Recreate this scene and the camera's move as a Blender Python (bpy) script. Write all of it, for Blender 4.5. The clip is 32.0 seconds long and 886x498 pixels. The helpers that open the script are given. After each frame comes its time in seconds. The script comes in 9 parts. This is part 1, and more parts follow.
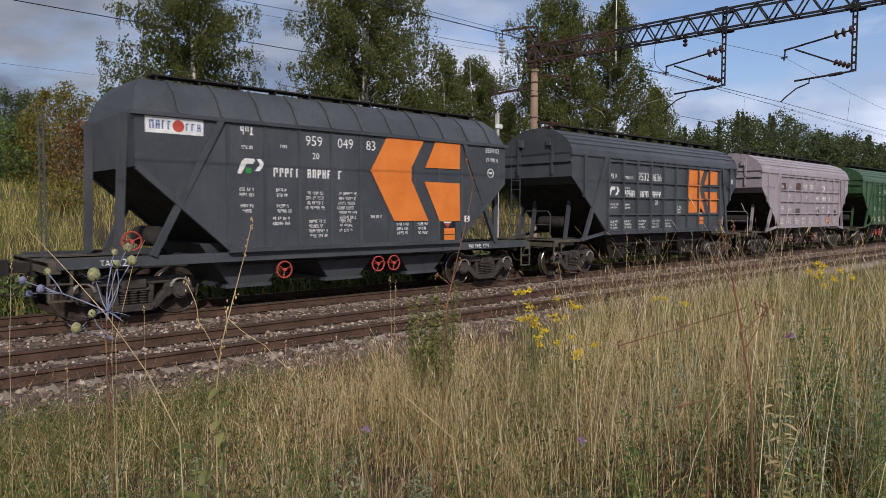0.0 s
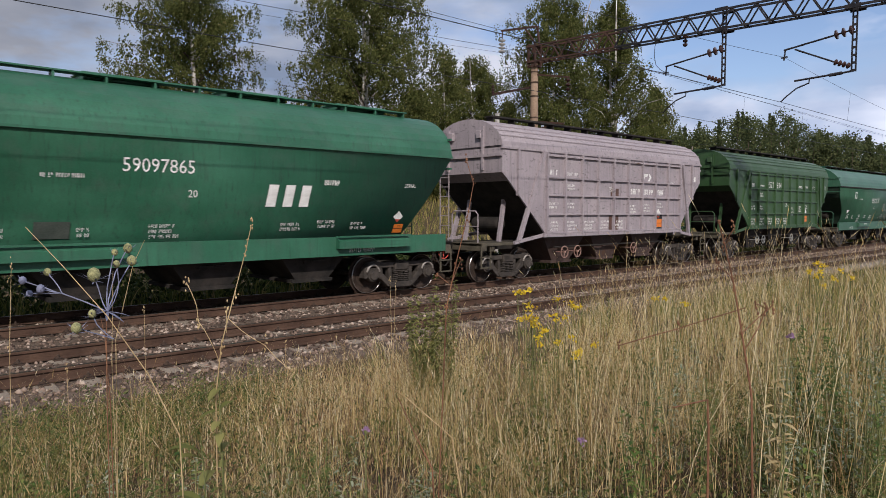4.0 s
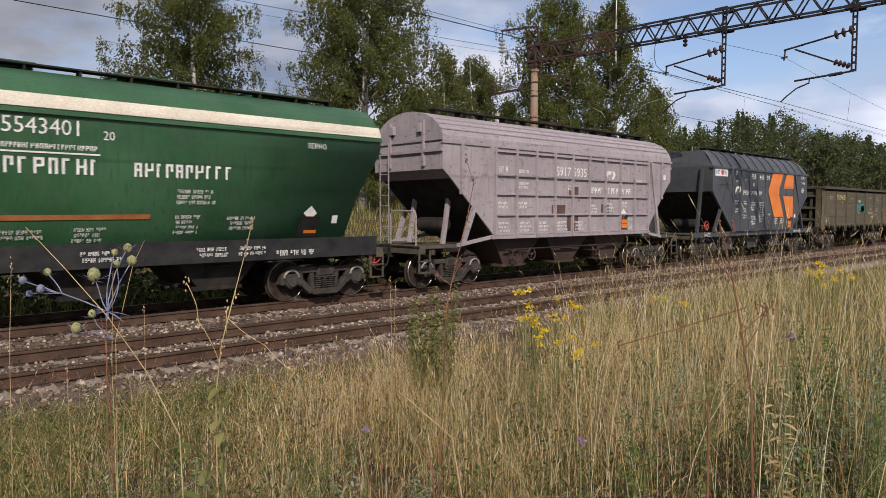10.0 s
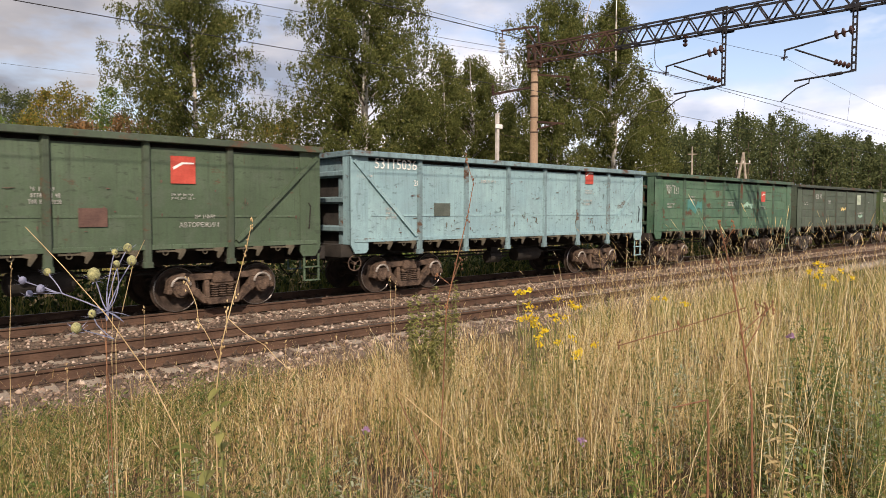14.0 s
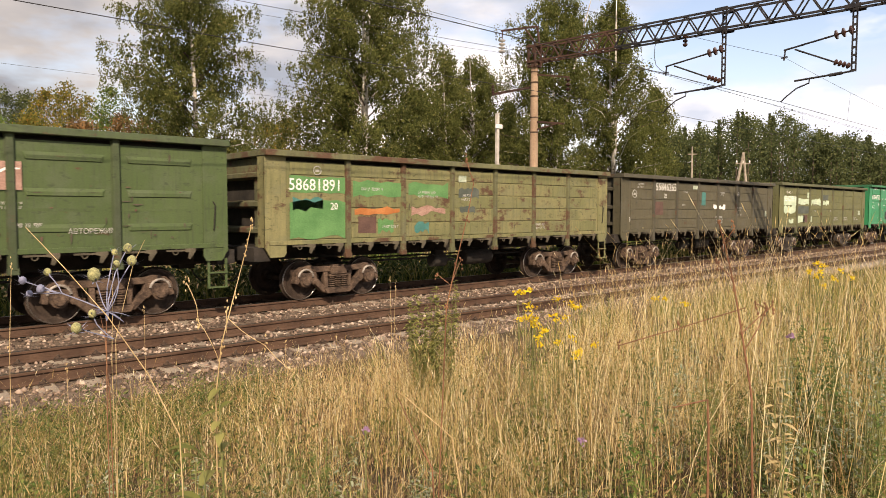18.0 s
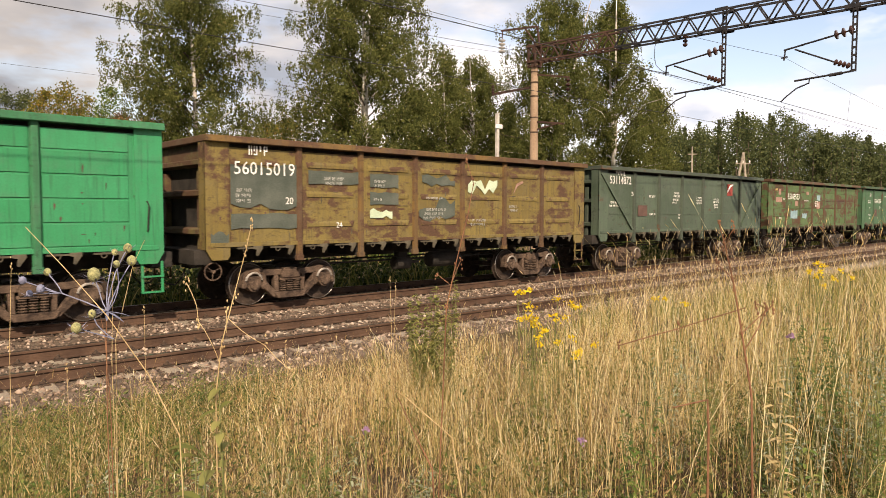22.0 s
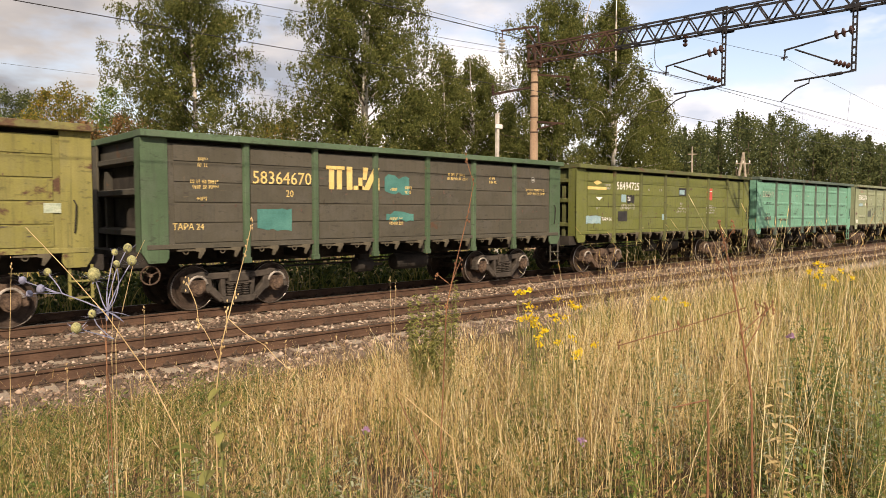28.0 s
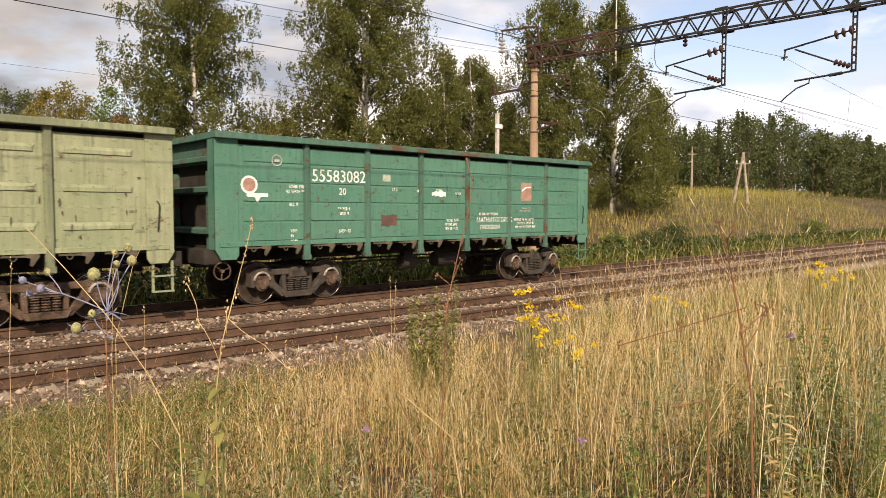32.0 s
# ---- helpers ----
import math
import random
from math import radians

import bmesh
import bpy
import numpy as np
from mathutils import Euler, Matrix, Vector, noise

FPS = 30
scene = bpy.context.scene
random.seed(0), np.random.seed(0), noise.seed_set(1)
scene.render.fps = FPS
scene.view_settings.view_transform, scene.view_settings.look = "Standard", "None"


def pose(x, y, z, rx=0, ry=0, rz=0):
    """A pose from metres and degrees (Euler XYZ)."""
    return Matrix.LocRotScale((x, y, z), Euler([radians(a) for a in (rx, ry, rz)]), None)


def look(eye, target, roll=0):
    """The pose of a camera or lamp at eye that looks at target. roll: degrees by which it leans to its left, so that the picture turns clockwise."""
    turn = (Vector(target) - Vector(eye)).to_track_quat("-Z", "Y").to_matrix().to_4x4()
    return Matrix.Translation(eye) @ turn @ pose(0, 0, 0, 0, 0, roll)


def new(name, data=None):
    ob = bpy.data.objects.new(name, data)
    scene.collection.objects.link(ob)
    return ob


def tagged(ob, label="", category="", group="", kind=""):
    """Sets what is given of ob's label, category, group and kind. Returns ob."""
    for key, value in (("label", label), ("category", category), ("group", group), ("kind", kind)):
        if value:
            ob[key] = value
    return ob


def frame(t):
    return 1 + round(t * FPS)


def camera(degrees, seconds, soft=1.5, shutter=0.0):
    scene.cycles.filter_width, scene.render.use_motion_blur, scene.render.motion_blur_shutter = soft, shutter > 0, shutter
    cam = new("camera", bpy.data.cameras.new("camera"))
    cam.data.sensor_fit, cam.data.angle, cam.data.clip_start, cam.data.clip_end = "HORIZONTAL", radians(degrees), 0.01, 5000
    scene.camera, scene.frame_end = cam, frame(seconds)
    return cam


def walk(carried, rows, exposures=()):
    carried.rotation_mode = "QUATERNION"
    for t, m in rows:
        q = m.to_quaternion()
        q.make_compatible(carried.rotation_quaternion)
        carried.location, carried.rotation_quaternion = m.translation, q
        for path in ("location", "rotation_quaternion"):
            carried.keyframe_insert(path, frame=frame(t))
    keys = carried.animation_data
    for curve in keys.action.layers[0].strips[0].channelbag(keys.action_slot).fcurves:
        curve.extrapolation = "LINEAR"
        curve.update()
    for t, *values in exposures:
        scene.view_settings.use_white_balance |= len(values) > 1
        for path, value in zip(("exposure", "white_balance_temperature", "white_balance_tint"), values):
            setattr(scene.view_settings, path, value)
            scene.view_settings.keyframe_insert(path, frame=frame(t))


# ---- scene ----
cam = camera(65.77, 32.0, soft=0.5, shutter=0.06)
EYE = (0.0, 0.0, 2.147)
YAW, PITCH, ROLL = 42.50, -3.167, 0.09
AIM = (EYE[0] + math.sin(radians(YAW)) * math.cos(radians(PITCH)),
       EYE[1] + math.cos(radians(YAW)) * math.cos(radians(PITCH)),
       EYE[2] + math.sin(radians(PITCH)))
VIEW = look(EYE, AIM, ROLL)
walk(cam, [(0.0, VIEW), (32.0, VIEW)],
     exposures=[(0.0, -0.72, 5950, 16), (3.0, -0.64, 6050, 17), (6.0, -0.55, 6150, 17), (9.0, -0.53, 6250, 17), (12.0, -0.40, 6550, 17), (13.0, -0.24, 6700, 18), (14.0, 0.0, 7100, 19),
                (17.0, 0.21, 7850, 19), (20.0, 0.24, 8000, 18), (32.0, 0.19, 8000, 18)])

# ---- sky and sun ----
SUN_WAY = Vector((-0.46, -0.66, 0.58)).normalized()


def sky():
    world = bpy.data.worlds.new("sky")
    scene.world = world
    world.use_nodes = True
    nt = world.node_tree
    nt.nodes.clear()
    out = nt.nodes.new("ShaderNodeOutputWorld")
    bg = nt.nodes.new("ShaderNodeBackground")
    tex = nt.nodes.new("ShaderNodeTexSky")
    tex.sky_type, tex.sun_disc = "NISHITA", False
    tex.sun_elevation = math.asin(SUN_WAY.z)
    tex.sun_rotation = math.atan2(SUN_WAY.x, SUN_WAY.y)
    tex.dust_density = 1.5
    co = nt.nodes.new("ShaderNodeTexCoord")
    mp = nt.nodes.new("ShaderNodeMapping")
    mp.inputs["Scale"].default_value = (1.6, 1.6, 4.2)
    mp.inputs["Location"].default_value = (0.35, 0.1, 0.2)
    n1 = nt.nodes.new("ShaderNodeTexNoise")
    n1.inputs["Scale"].default_value, n1.inputs["Detail"].default_value, n1.inputs["Roughness"].default_value = 1.5, 6, 0.55
    n2 = nt.nodes.new("ShaderNodeTexNoise")
    n2.inputs["Scale"].default_value, n2.inputs["Detail"].default_value = 2.6, 5
    cover = nt.nodes.new("ShaderNodeMapRange")
    cover.inputs["From Min"].default_value, cover.inputs["From Max"].default_value = 0.33, 0.47
    shade = nt.nodes.new("ShaderNodeValToRGB")
    shade.color_ramp.elements[0].position, shade.color_ramp.elements[0].color = 0.36, (0.44, 0.54, 0.70, 1)
    shade.color_ramp.elements[1].position, shade.color_ramp.elements[1].color = 0.60, (0.96, 1.0, 1.06, 1)
    dim = nt.nodes.new("ShaderNodeMix")
    dim.data_type, dim.blend_type = "RGBA", "MULTIPLY"
    dim.inputs[0].default_value = 1.0
    dim.inputs[7].default_value = (0.15, 0.15, 0.155, 1)
    mix = nt.nodes.new("ShaderNodeMix")
    mix.data_type = "RGBA"
    k = nt.links.new
    k(co.outputs["Generated"], mp.inputs["Vector"])
    k(mp.outputs["Vector"], n1.inputs["Vector"])
    k(mp.outputs["Vector"], n2.inputs["Vector"])
    # the clouds break over the line, where blue shows
    gap = nt.nodes.new("ShaderNodeVectorMath")
    gap.operation = "DOT_PRODUCT"
    gap.inputs[1].default_value = (VIEW.to_3x3() @ Vector((0.47, 0.37, -1.0))).normalized()
    rift = nt.nodes.new("ShaderNodeMapRange")
    for key, val in (("From Min", 0.984), ("From Max", 0.9995), ("To Min", 0.0), ("To Max", 0.17)):
        rift.inputs[key].default_value = val
    thin = nt.nodes.new("ShaderNodeMath")
    thin.operation = "SUBTRACT"
    k(co.outputs["Generated"], gap.inputs[0])
    k(gap.outputs["Value"], rift.inputs["Value"])
    k(n1.outputs["Fac"], thin.inputs[0])
    k(rift.outputs["Result"], thin.inputs[1])
    k(thin.outputs[0], cover.inputs["Value"])
    k(n2.outputs["Fac"], shade.inputs["Fac"])
    k(tex.outputs["Color"], dim.inputs[6])
    k(cover.outputs["Result"], mix.inputs[0])
    k(dim.outputs[2], mix.inputs[6])
    # the cloud deck thins and brightens along the line
    dot = nt.nodes.new("ShaderNodeVectorMath")
    dot.operation = "DOT_PRODUCT"
    way = radians(YAW + 60)
    dot.inputs[1].default_value = (math.sin(way), math.cos(way), 0)
    swell = nt.nodes.new("ShaderNodeMapRange")
    for key, val in (("From Min", 0.0), ("From Max", 0.9), ("To Min", 0.44), ("To Max", 1.18)):
        swell.inputs[key].default_value = val
    deck = nt.nodes.new("ShaderNodeMix")
    deck.data_type, deck.blend_type = "RGBA", "MULTIPLY"
    deck.inputs[0].default_value = 1.0
    k(co.outputs["Generated"], dot.inputs[0])
    k(dot.outputs["Value"], swell.inputs["Value"])
    k(shade.outputs["Color"], deck.inputs[6])
    k(swell.outputs["Result"], deck.inputs[7])
    k(deck.outputs[2], mix.inputs[7])
    k(mix.outputs[2], bg.inputs["Color"])
    bg.inputs["Strength"].default_value = 1.25
    k(bg.outputs["Background"], out.inputs["Surface"])
    sun = new("sun", bpy.data.lights.new("sun", "SUN"))
    sun.data.energy, sun.data.angle, sun.data.color = 5.7, radians(0.7), (1.0, 0.91, 0.76)
    sun.matrix_world = look((0, 0, 0), -SUN_WAY)


sky()


# ---- materials ----
def nodes(name, rough=0.8, metal=0.0, spec=0.3):
    m = bpy.data.materials.new(name)
    m.use_nodes = True
    b = m.node_tree.nodes["Principled BSDF"]
    b.inputs["Roughness"].default_value, b.inputs["Metallic"].default_value = rough, metal
    b.inputs["Specular IOR Level"].default_value = spec
    return m, m.node_tree, b


def noise_at(nt, scale, detail=4, vec=None, rough=0.55):
    n = nt.nodes.new("ShaderNodeTexNoise")
    n.inputs["Scale"].default_value, n.inputs["Detail"].default_value, n.inputs["Roughness"].default_value = scale, detail, rough
    if vec is not None:
        nt.links.new(vec, n.inputs["Vector"])
    return n.outputs["Fac"]


def ramp(nt, fac, stops):
    r = nt.nodes.new("ShaderNodeValToRGB")
    e = r.color_ramp.elements
    while len(e) < len(stops):
        e.new(0.5)
    for el, (pos, col) in zip(e, stops):
        el.position, el.color = pos, (*col, 1) if len(col) == 3 else col
    nt.links.new(fac, r.inputs["Fac"])
    return r.outputs["Color"]


def blend(nt, fac, a, b, mode="MIX"):
    x = nt.nodes.new("ShaderNodeMix")
    x.data_type, x.blend_type = "RGBA", mode
    for sock, val in ((0, fac), (6, a), (7, b)):
        if isinstance(val, (int, float)):
            x.inputs[sock].default_value = val
        elif isinstance(val, tuple):
            x.inputs[sock].default_value = (*val, 1)
        else:
            nt.links.new(val, x.inputs[sock])
    return x.outputs[2]


def bump(nt, b, fac, strength, dist=0.01):
    u = nt.nodes.new("ShaderNodeBump")
    u.inputs["Strength"].default_value, u.inputs["Distance"].default_value = strength, dist
    nt.links.new(fac, u.inputs["Height"])
    nt.links.new(u.outputs["Normal"], b.inputs["Normal"])


def coords(nt, scale=(1, 1, 1), kind="Object", shift=(0, 0, 0)):
    co = nt.nodes.new("ShaderNodeTexCoord")
    mp = nt.nodes.new("ShaderNodeMapping")
    mp.inputs["Scale"].default_value, mp.inputs["Location"].default_value = scale, shift
    nt.links.new(co.outputs[kind], mp.inputs["Vector"])
    return mp.outputs["Vector"]


def vary(name, lo, hi, scale=3.0, rough=0.8, metal=0.0, fine=60.0, relief=0.3, dist=0.01, spec=0.3, grain=0.25):
    """A surface of two tones at two scales, with fine relief."""
    m, nt, b = nodes(name, rough, metal, spec)
    v = coords(nt)
    col = blend(nt, ramp(nt, noise_at(nt, scale, 5, v), [(0.35, (0, 0, 0)), (0.65, (1, 1, 1))]), lo, hi)
    f = noise_at(nt, fine, 3, v)
    col = blend(nt, grain, col, ramp(nt, f, [(0.3, (0.3, 0.3, 0.3)), (0.7, (1.5, 1.5, 1.5))]), "MULTIPLY")
    nt.links.new(col, b.inputs["Base Color"])
    if relief:
        bump(nt, b, f, relief, dist)
    return m


PAINT, PAINT_TONE = {}, {}


def paint(name, colour, second=None, rust=0.0, rough=0.55, dirt=0.35, seed=0.0):
    """Wagon paint: faded patches, grime that runs down, scattered rust; the same paint is made once."""
    if name in PAINT:
        return PAINT[name]
    m, nt, b = nodes("paint_" + name, rough, 0.0, 0.35)
    sh = (seed * 3.7, seed * 1.3, seed * 2.1)
    info = nt.nodes.new("ShaderNodeObjectInfo")
    own = nt.nodes.new("ShaderNodeMath")
    own.operation = "MULTIPLY"
    own.inputs[1].default_value = 43.0
    nt.links.new(info.outputs["Random"], own.inputs[0])

    def spread(vec):
        add = nt.nodes.new("ShaderNodeVectorMath")
        add.operation = "ADD"
        nt.links.new(vec, add.inputs[0])
        nt.links.new(own.outputs[0], add.inputs[1])
        return add.outputs[0]

    v = spread(coords(nt, (1, 1, 1), shift=sh))
    streak = spread(coords(nt, (3.2, 3.2, 0.35), shift=sh))
    runs = spread(coords(nt, (11.0, 11.0, 0.55), shift=sh))
    second = second or tuple(min(1, c * 1.25 + 0.01) for c in colour)
    big = ramp(nt, noise_at(nt, 0.55, 4, v), [(0.42, (0, 0, 0)), (0.6, (1, 1, 1))])
    col = blend(nt, big, colour, second)
    g = ramp(nt, noise_at(nt, 2.2, 6, streak, 0.65), [(0.38, (1, 1, 1)), (0.68, (0, 0, 0))])
    grime = tuple(c * 0.38 + 0.022 for c in colour)
    inv = nt.nodes.new("ShaderNodeMath")
    inv.operation = "MULTIPLY_ADD"
    inv.inputs[1].default_value, inv.inputs[2].default_value = -dirt, dirt
    nt.links.new(g, inv.inputs[0])
    col = blend(nt, inv.outputs[0], col, grime)
    run = ramp(nt, noise_at(nt, 1.6, 5, runs, 0.6), [(0.54, (0, 0, 0)), (0.72, (0.75, 0.75, 0.75))])
    col = blend(nt, run, col, tuple(c * 0.42 + 0.016 for c in colour))
    worn = ramp(nt, noise_at(nt, 1.7, 7, v, 0.7), [(0.50, (0, 0, 0)), (0.62, (0.55, 0.55, 0.55))])
    col = blend(nt, worn, col, tuple(c * 0.72 + 0.035 for c in colour))
    fine = noise_at(nt, 34, 4, v)
    col = blend(nt, 0.22, col, ramp(nt, fine, [(0.3, (0.55, 0.55, 0.55)), (0.7, (1.3, 1.3, 1.3))]), "MULTIPLY")
    if rust > 0:
        scuff = ramp(nt, noise_at(nt, 5.0, 6, spread(coords(nt, (1.0, 1.0, 2.2), shift=sh)), 0.65), [(0.58, (0, 0, 0)), (0.66, (0.7, 0.7, 0.7))])
        col = blend(nt, scuff, col, tuple(c * 0.35 + 0.012 for c in colour))
        r = ramp(nt, noise_at(nt, 1.5, 10, spread(coords(nt, (0.8, 1.0, 1.25), shift=sh)), 0.70), [(0.66 - rust * 0.36, (0, 0, 0)), (0.72 - rust * 0.34, (1, 1, 1))])
        rc = blend(nt, fine, (0.030, 0.018, 0.012), (0.125, 0.066, 0.038))
        col = blend(nt, r, col, rc)
    nt.links.new(col, b.inputs["Base Color"])
    bump(nt, b, noise_at(nt, 6, 5, v), 0.12, 0.02)
    PAINT[name], PAINT_TONE[m.name] = m, (name, colour, rust, seed)
    return m


def worn_shaded_paint(m):
    """The same paint, dirtier, more rubbed and darkened for post shade, for the frame members that stand out."""
    name, colour, rust, seed = PAINT_TONE[m.name]
    return paint(name + "_worn_shaded", tuple(c * 0.60 + 0.010 for c in colour), tuple(c * 0.85 + 0.012 for c in colour), rust + 0.14, 0.8, 0.6, seed + 0.5)


GRIMY = vary("dirty_painted_steel", (0.045, 0.040, 0.030), (0.105, 0.092, 0.066), 3, 0.85, 0.0, 40, 0.3)
RUSTY = vary("rusty_cast_steel", (0.028, 0.018, 0.014), (0.125, 0.085, 0.062), 5, 0.85, 0.0, 40, 0.4, grain=0.5)
STRAP = vary("worn_pale_strap", (0.10, 0.085, 0.075), (0.42, 0.39, 0.36), 7, 0.7, 0.1, 40, 0.3)
# near black: underframe grime, and shade put into colour on end and slope sheets
DARK = vary("grime_and_shade_steel", (0.014, 0.013, 0.012), (0.036, 0.031, 0.027), 3, 0.9, 0.0, 40, 0.3)
GREASE = vary("dark_bogie_steel", (0.030, 0.026, 0.023), (0.066, 0.056, 0.048), 4, 0.8, 0.0, 40, 0.3)
WHEEL = vary("wheel_steel", (0.026, 0.018, 0.014), (0.060, 0.042, 0.033), 6, 0.7, 0.2, 40, 0.2)
TREAD = vary("polished_steel", (0.35, 0.34, 0.33), (0.5, 0.48, 0.46), 6, 0.3, 0.9, 40, 0.05)
RAIL = vary("rail_rust", (0.052, 0.029, 0.020), (0.105, 0.062, 0.042), 1.5, 0.8, 0.1, 30, 0.3)
RAILTOP = vary("rail_running_face", (0.12, 0.10, 0.09), (0.22, 0.19, 0.17), 1.0, 0.30, 0.85, 30, 0.05)
CONCRETE = vary("sleeper_concrete", (0.20, 0.165, 0.13), (0.33, 0.28, 0.225), 2.5, 0.95, 0.0, 40, 0.5)
POLE = vary("mast_concrete", (0.24, 0.165, 0.115), (0.38, 0.28, 0.20), 0.8, 0.9, 0.0, 20, 0.4)
LATTICE = vary("dark_painted_steel", (0.018, 0.019, 0.024), (0.045, 0.042, 0.045), 3, 0.6, 0.3, 30, 0.2)
RUSTLAT = vary("rusted_lattice_steel", (0.05, 0.03, 0.025), (0.10, 0.055, 0.04), 3, 0.7, 0.2, 30, 0.2)
WIRE = vary("copper_wire_dark", (0.03, 0.03, 0.035), (0.06, 0.06, 0.065), 3, 0.5, 0.5, 30, 0.0)
INSUL = vary("brown_glazed_ceramic", (0.03, 0.012, 0.01), (0.06, 0.03, 0.022), 5, 0.25, 0.0, 30, 0.0, spec=0.5)
PALEINSUL = vary("pale_glazed_ceramic", (0.30, 0.31, 0.30), (0.5, 0.5, 0.48), 5, 0.25, 0.0, 30, 0.0, spec=0.5)
WHITE = vary("stencil_white_paint", (0.62, 0.62, 0.60), (0.80, 0.80, 0.78), 6, 0.7, 0.0, 60, 0.1)
DULLWHITE = vary("faded_stencil_paint", (0.24, 0.25, 0.235), (0.44, 0.44, 0.42), 6, 0.8, 0.0, 60, 0.1)
ORANGE = vary("orange_paint", (0.62, 0.165, 0.022), (0.72, 0.215, 0.035), 1.5, 0.5, 0.0, 30, 0.1, grain=0.12)
REDP = vary("red_paint", (0.36, 0.05, 0.035), (0.5, 0.085, 0.06), 3, 0.6, 0.0, 30, 0.1)
BLUEP = vary("blue_logo_paint", (0.03, 0.07, 0.22), (0.06, 0.12, 0.32), 3, 0.6, 0.0, 30, 0.1)
BLACKP = vary("black_paint", (0.012, 0.012, 0.013), (0.03, 0.03, 0.03), 3, 0.6, 0.0, 30, 0.1)
CREAM = vary("cream_stripe_paint", (0.55, 0.50, 0.40), (0.68, 0.64, 0.54), 1.2, 0.6, 0.0, 30, 0.1)
GREENP = vary("logo_green_paint", (0.03, 0.22, 0.05), (0.05, 0.3, 0.07), 3, 0.6, 0.0, 30, 0.1)
YELLOWP = vary("stencil_yellow_paint", (0.55, 0.40, 0.14), (0.68, 0.52, 0.22), 3, 0.6, 0.0, 30, 0.1)
MINTP = vary("mint_touch_up_paint", (0.17, 0.32, 0.25), (0.30, 0.45, 0.36), 5, 0.7, 0.0, 30, 0.1, grain=0.4)
PALEP = vary("pale_touch_up_paint", (0.24, 0.31, 0.24), (0.42, 0.47, 0.38), 5, 0.7, 0.0, 30, 0.1, grain=0.4)
TEALP = vary("teal_touch_up_paint", (0.03, 0.13, 0.12), (0.06, 0.20, 0.18), 2, 0.7, 0.0, 30, 0.1)
SKYP = vary("light_blue_touch_up_paint", (0.16, 0.28, 0.33), (0.26, 0.38, 0.42), 4, 0.7, 0.0, 30, 0.1, grain=0.4)
PINKP = vary("pink_primer_paint", (0.25, 0.145, 0.115), (0.36, 0.23, 0.19), 5, 0.7, 0.0, 30, 0.1, grain=0.4)
BROWNP = vary("brown_primer_paint", (0.07, 0.04, 0.035), (0.13, 0.075, 0.06), 2, 0.75, 0.0, 30, 0.1)
GREYP = vary("grey_touch_up_paint", (0.05, 0.065, 0.055), (0.09, 0.105, 0.09), 2, 0.75, 0.0, 30, 0.1)
STONE = vary("ballast_stone_base", (0.075, 0.053, 0.040), (0.15, 0.112, 0.085), 6, 0.95, 0.0, 22, 0.8, 0.03, grain=0.5)


def island_mat(name, stops, rough=0.85, trans=0.0, spec=0.2):
    """Tones that change from piece to piece of one joined mesh."""
    m, nt, b = nodes(name, rough, 0.0, spec)
    g = nt.nodes.new("ShaderNodeNewGeometry")
    col = ramp(nt, g.outputs["Random Per Island"], stops)
    nt.links.new(col, b.inputs["Base Color"])
    if trans:
        t = nt.nodes.new("ShaderNodeBsdfTranslucent")
        mx = nt.nodes.new("ShaderNodeMixShader")
        mx.inputs[0].default_value = trans
        nt.links.new(col, t.inputs["Color"])
        nt.links.new(b.outputs[0], mx.inputs[1])
        nt.links.new(t.outputs[0], mx.inputs[2])
        nt.links.new(mx.outputs[0], nt.nodes["Material Output"].inputs["Surface"])
    return m


PEBBLE = island_mat("ballast_stones", [(0.0, (0.055, 0.038, 0.030)), (0.45, (0.16, 0.115, 0.090)), (0.8, (0.29, 0.215, 0.17)), (1.0, (0.50, 0.41, 0.34))], 0.95)
STRAW = island_mat("dry_straw", [(0.0, (0.26, 0.155, 0.065)), (0.3, (0.54, 0.39, 0.17)), (0.7, (0.82, 0.66, 0.36)), (1.0, (0.92, 0.83, 0.60))], 0.7, 0.42)
LITTER = island_mat("grass_litter", [(0.0, (0.06, 0.04, 0.02)), (0.6, (0.22, 0.15, 0.08)), (1.0, (0.46, 0.35, 0.19))], 0.9, 0.2)
BLADE = island_mat("grass_blades", [(0.0, (0.055, 0.090, 0.020)), (0.4, (0.15, 0.185, 0.042)), (0.75, (0.30, 0.28, 0.085)), (1.0, (0.50, 0.40, 0.17))], 0.75, 0.42)
FIELDG = island_mat("field_grasses", [(0.0, (0.09, 0.13, 0.03)), (0.4, (0.22, 0.225, 0.055)), (0.7, (0.40, 0.33, 0.10)), (1.0, (0.64, 0.50, 0.22))], 0.75, 0.3)
# leaf greens darkened to stand for the shade under the passing wagons
WEEDS = island_mat("shade_dark_weed_leaves", [(0.0, (0.025, 0.045, 0.014)), (0.7, (0.07, 0.10, 0.03)), (1.0, (0.15, 0.17, 0.05))], 0.7, 0.2)
BROWNW = island_mat("withered_stems", [(0.0, (0.09, 0.05, 0.03)), (0.6, (0.24, 0.14, 0.08)), (1.0, (0.40, 0.25, 0.14))], 0.9, 0.15)
LEAFB = island_mat("birch_leaves", [(0.0, (0.066, 0.086, 0.028)), (0.5, (0.118, 0.138, 0.042)), (0.88, (0.178, 0.186, 0.060)), (1.0, (0.26, 0.24, 0.10))], 0.8, 0.50, 0.1)
LEAFW = island_mat("wood_leaves", [(0.0, (0.060, 0.082, 0.036)), (0.6, (0.095, 0.118, 0.050)), (1.0, (0.145, 0.158, 0.066))], 0.85, 0.42, 0.1)
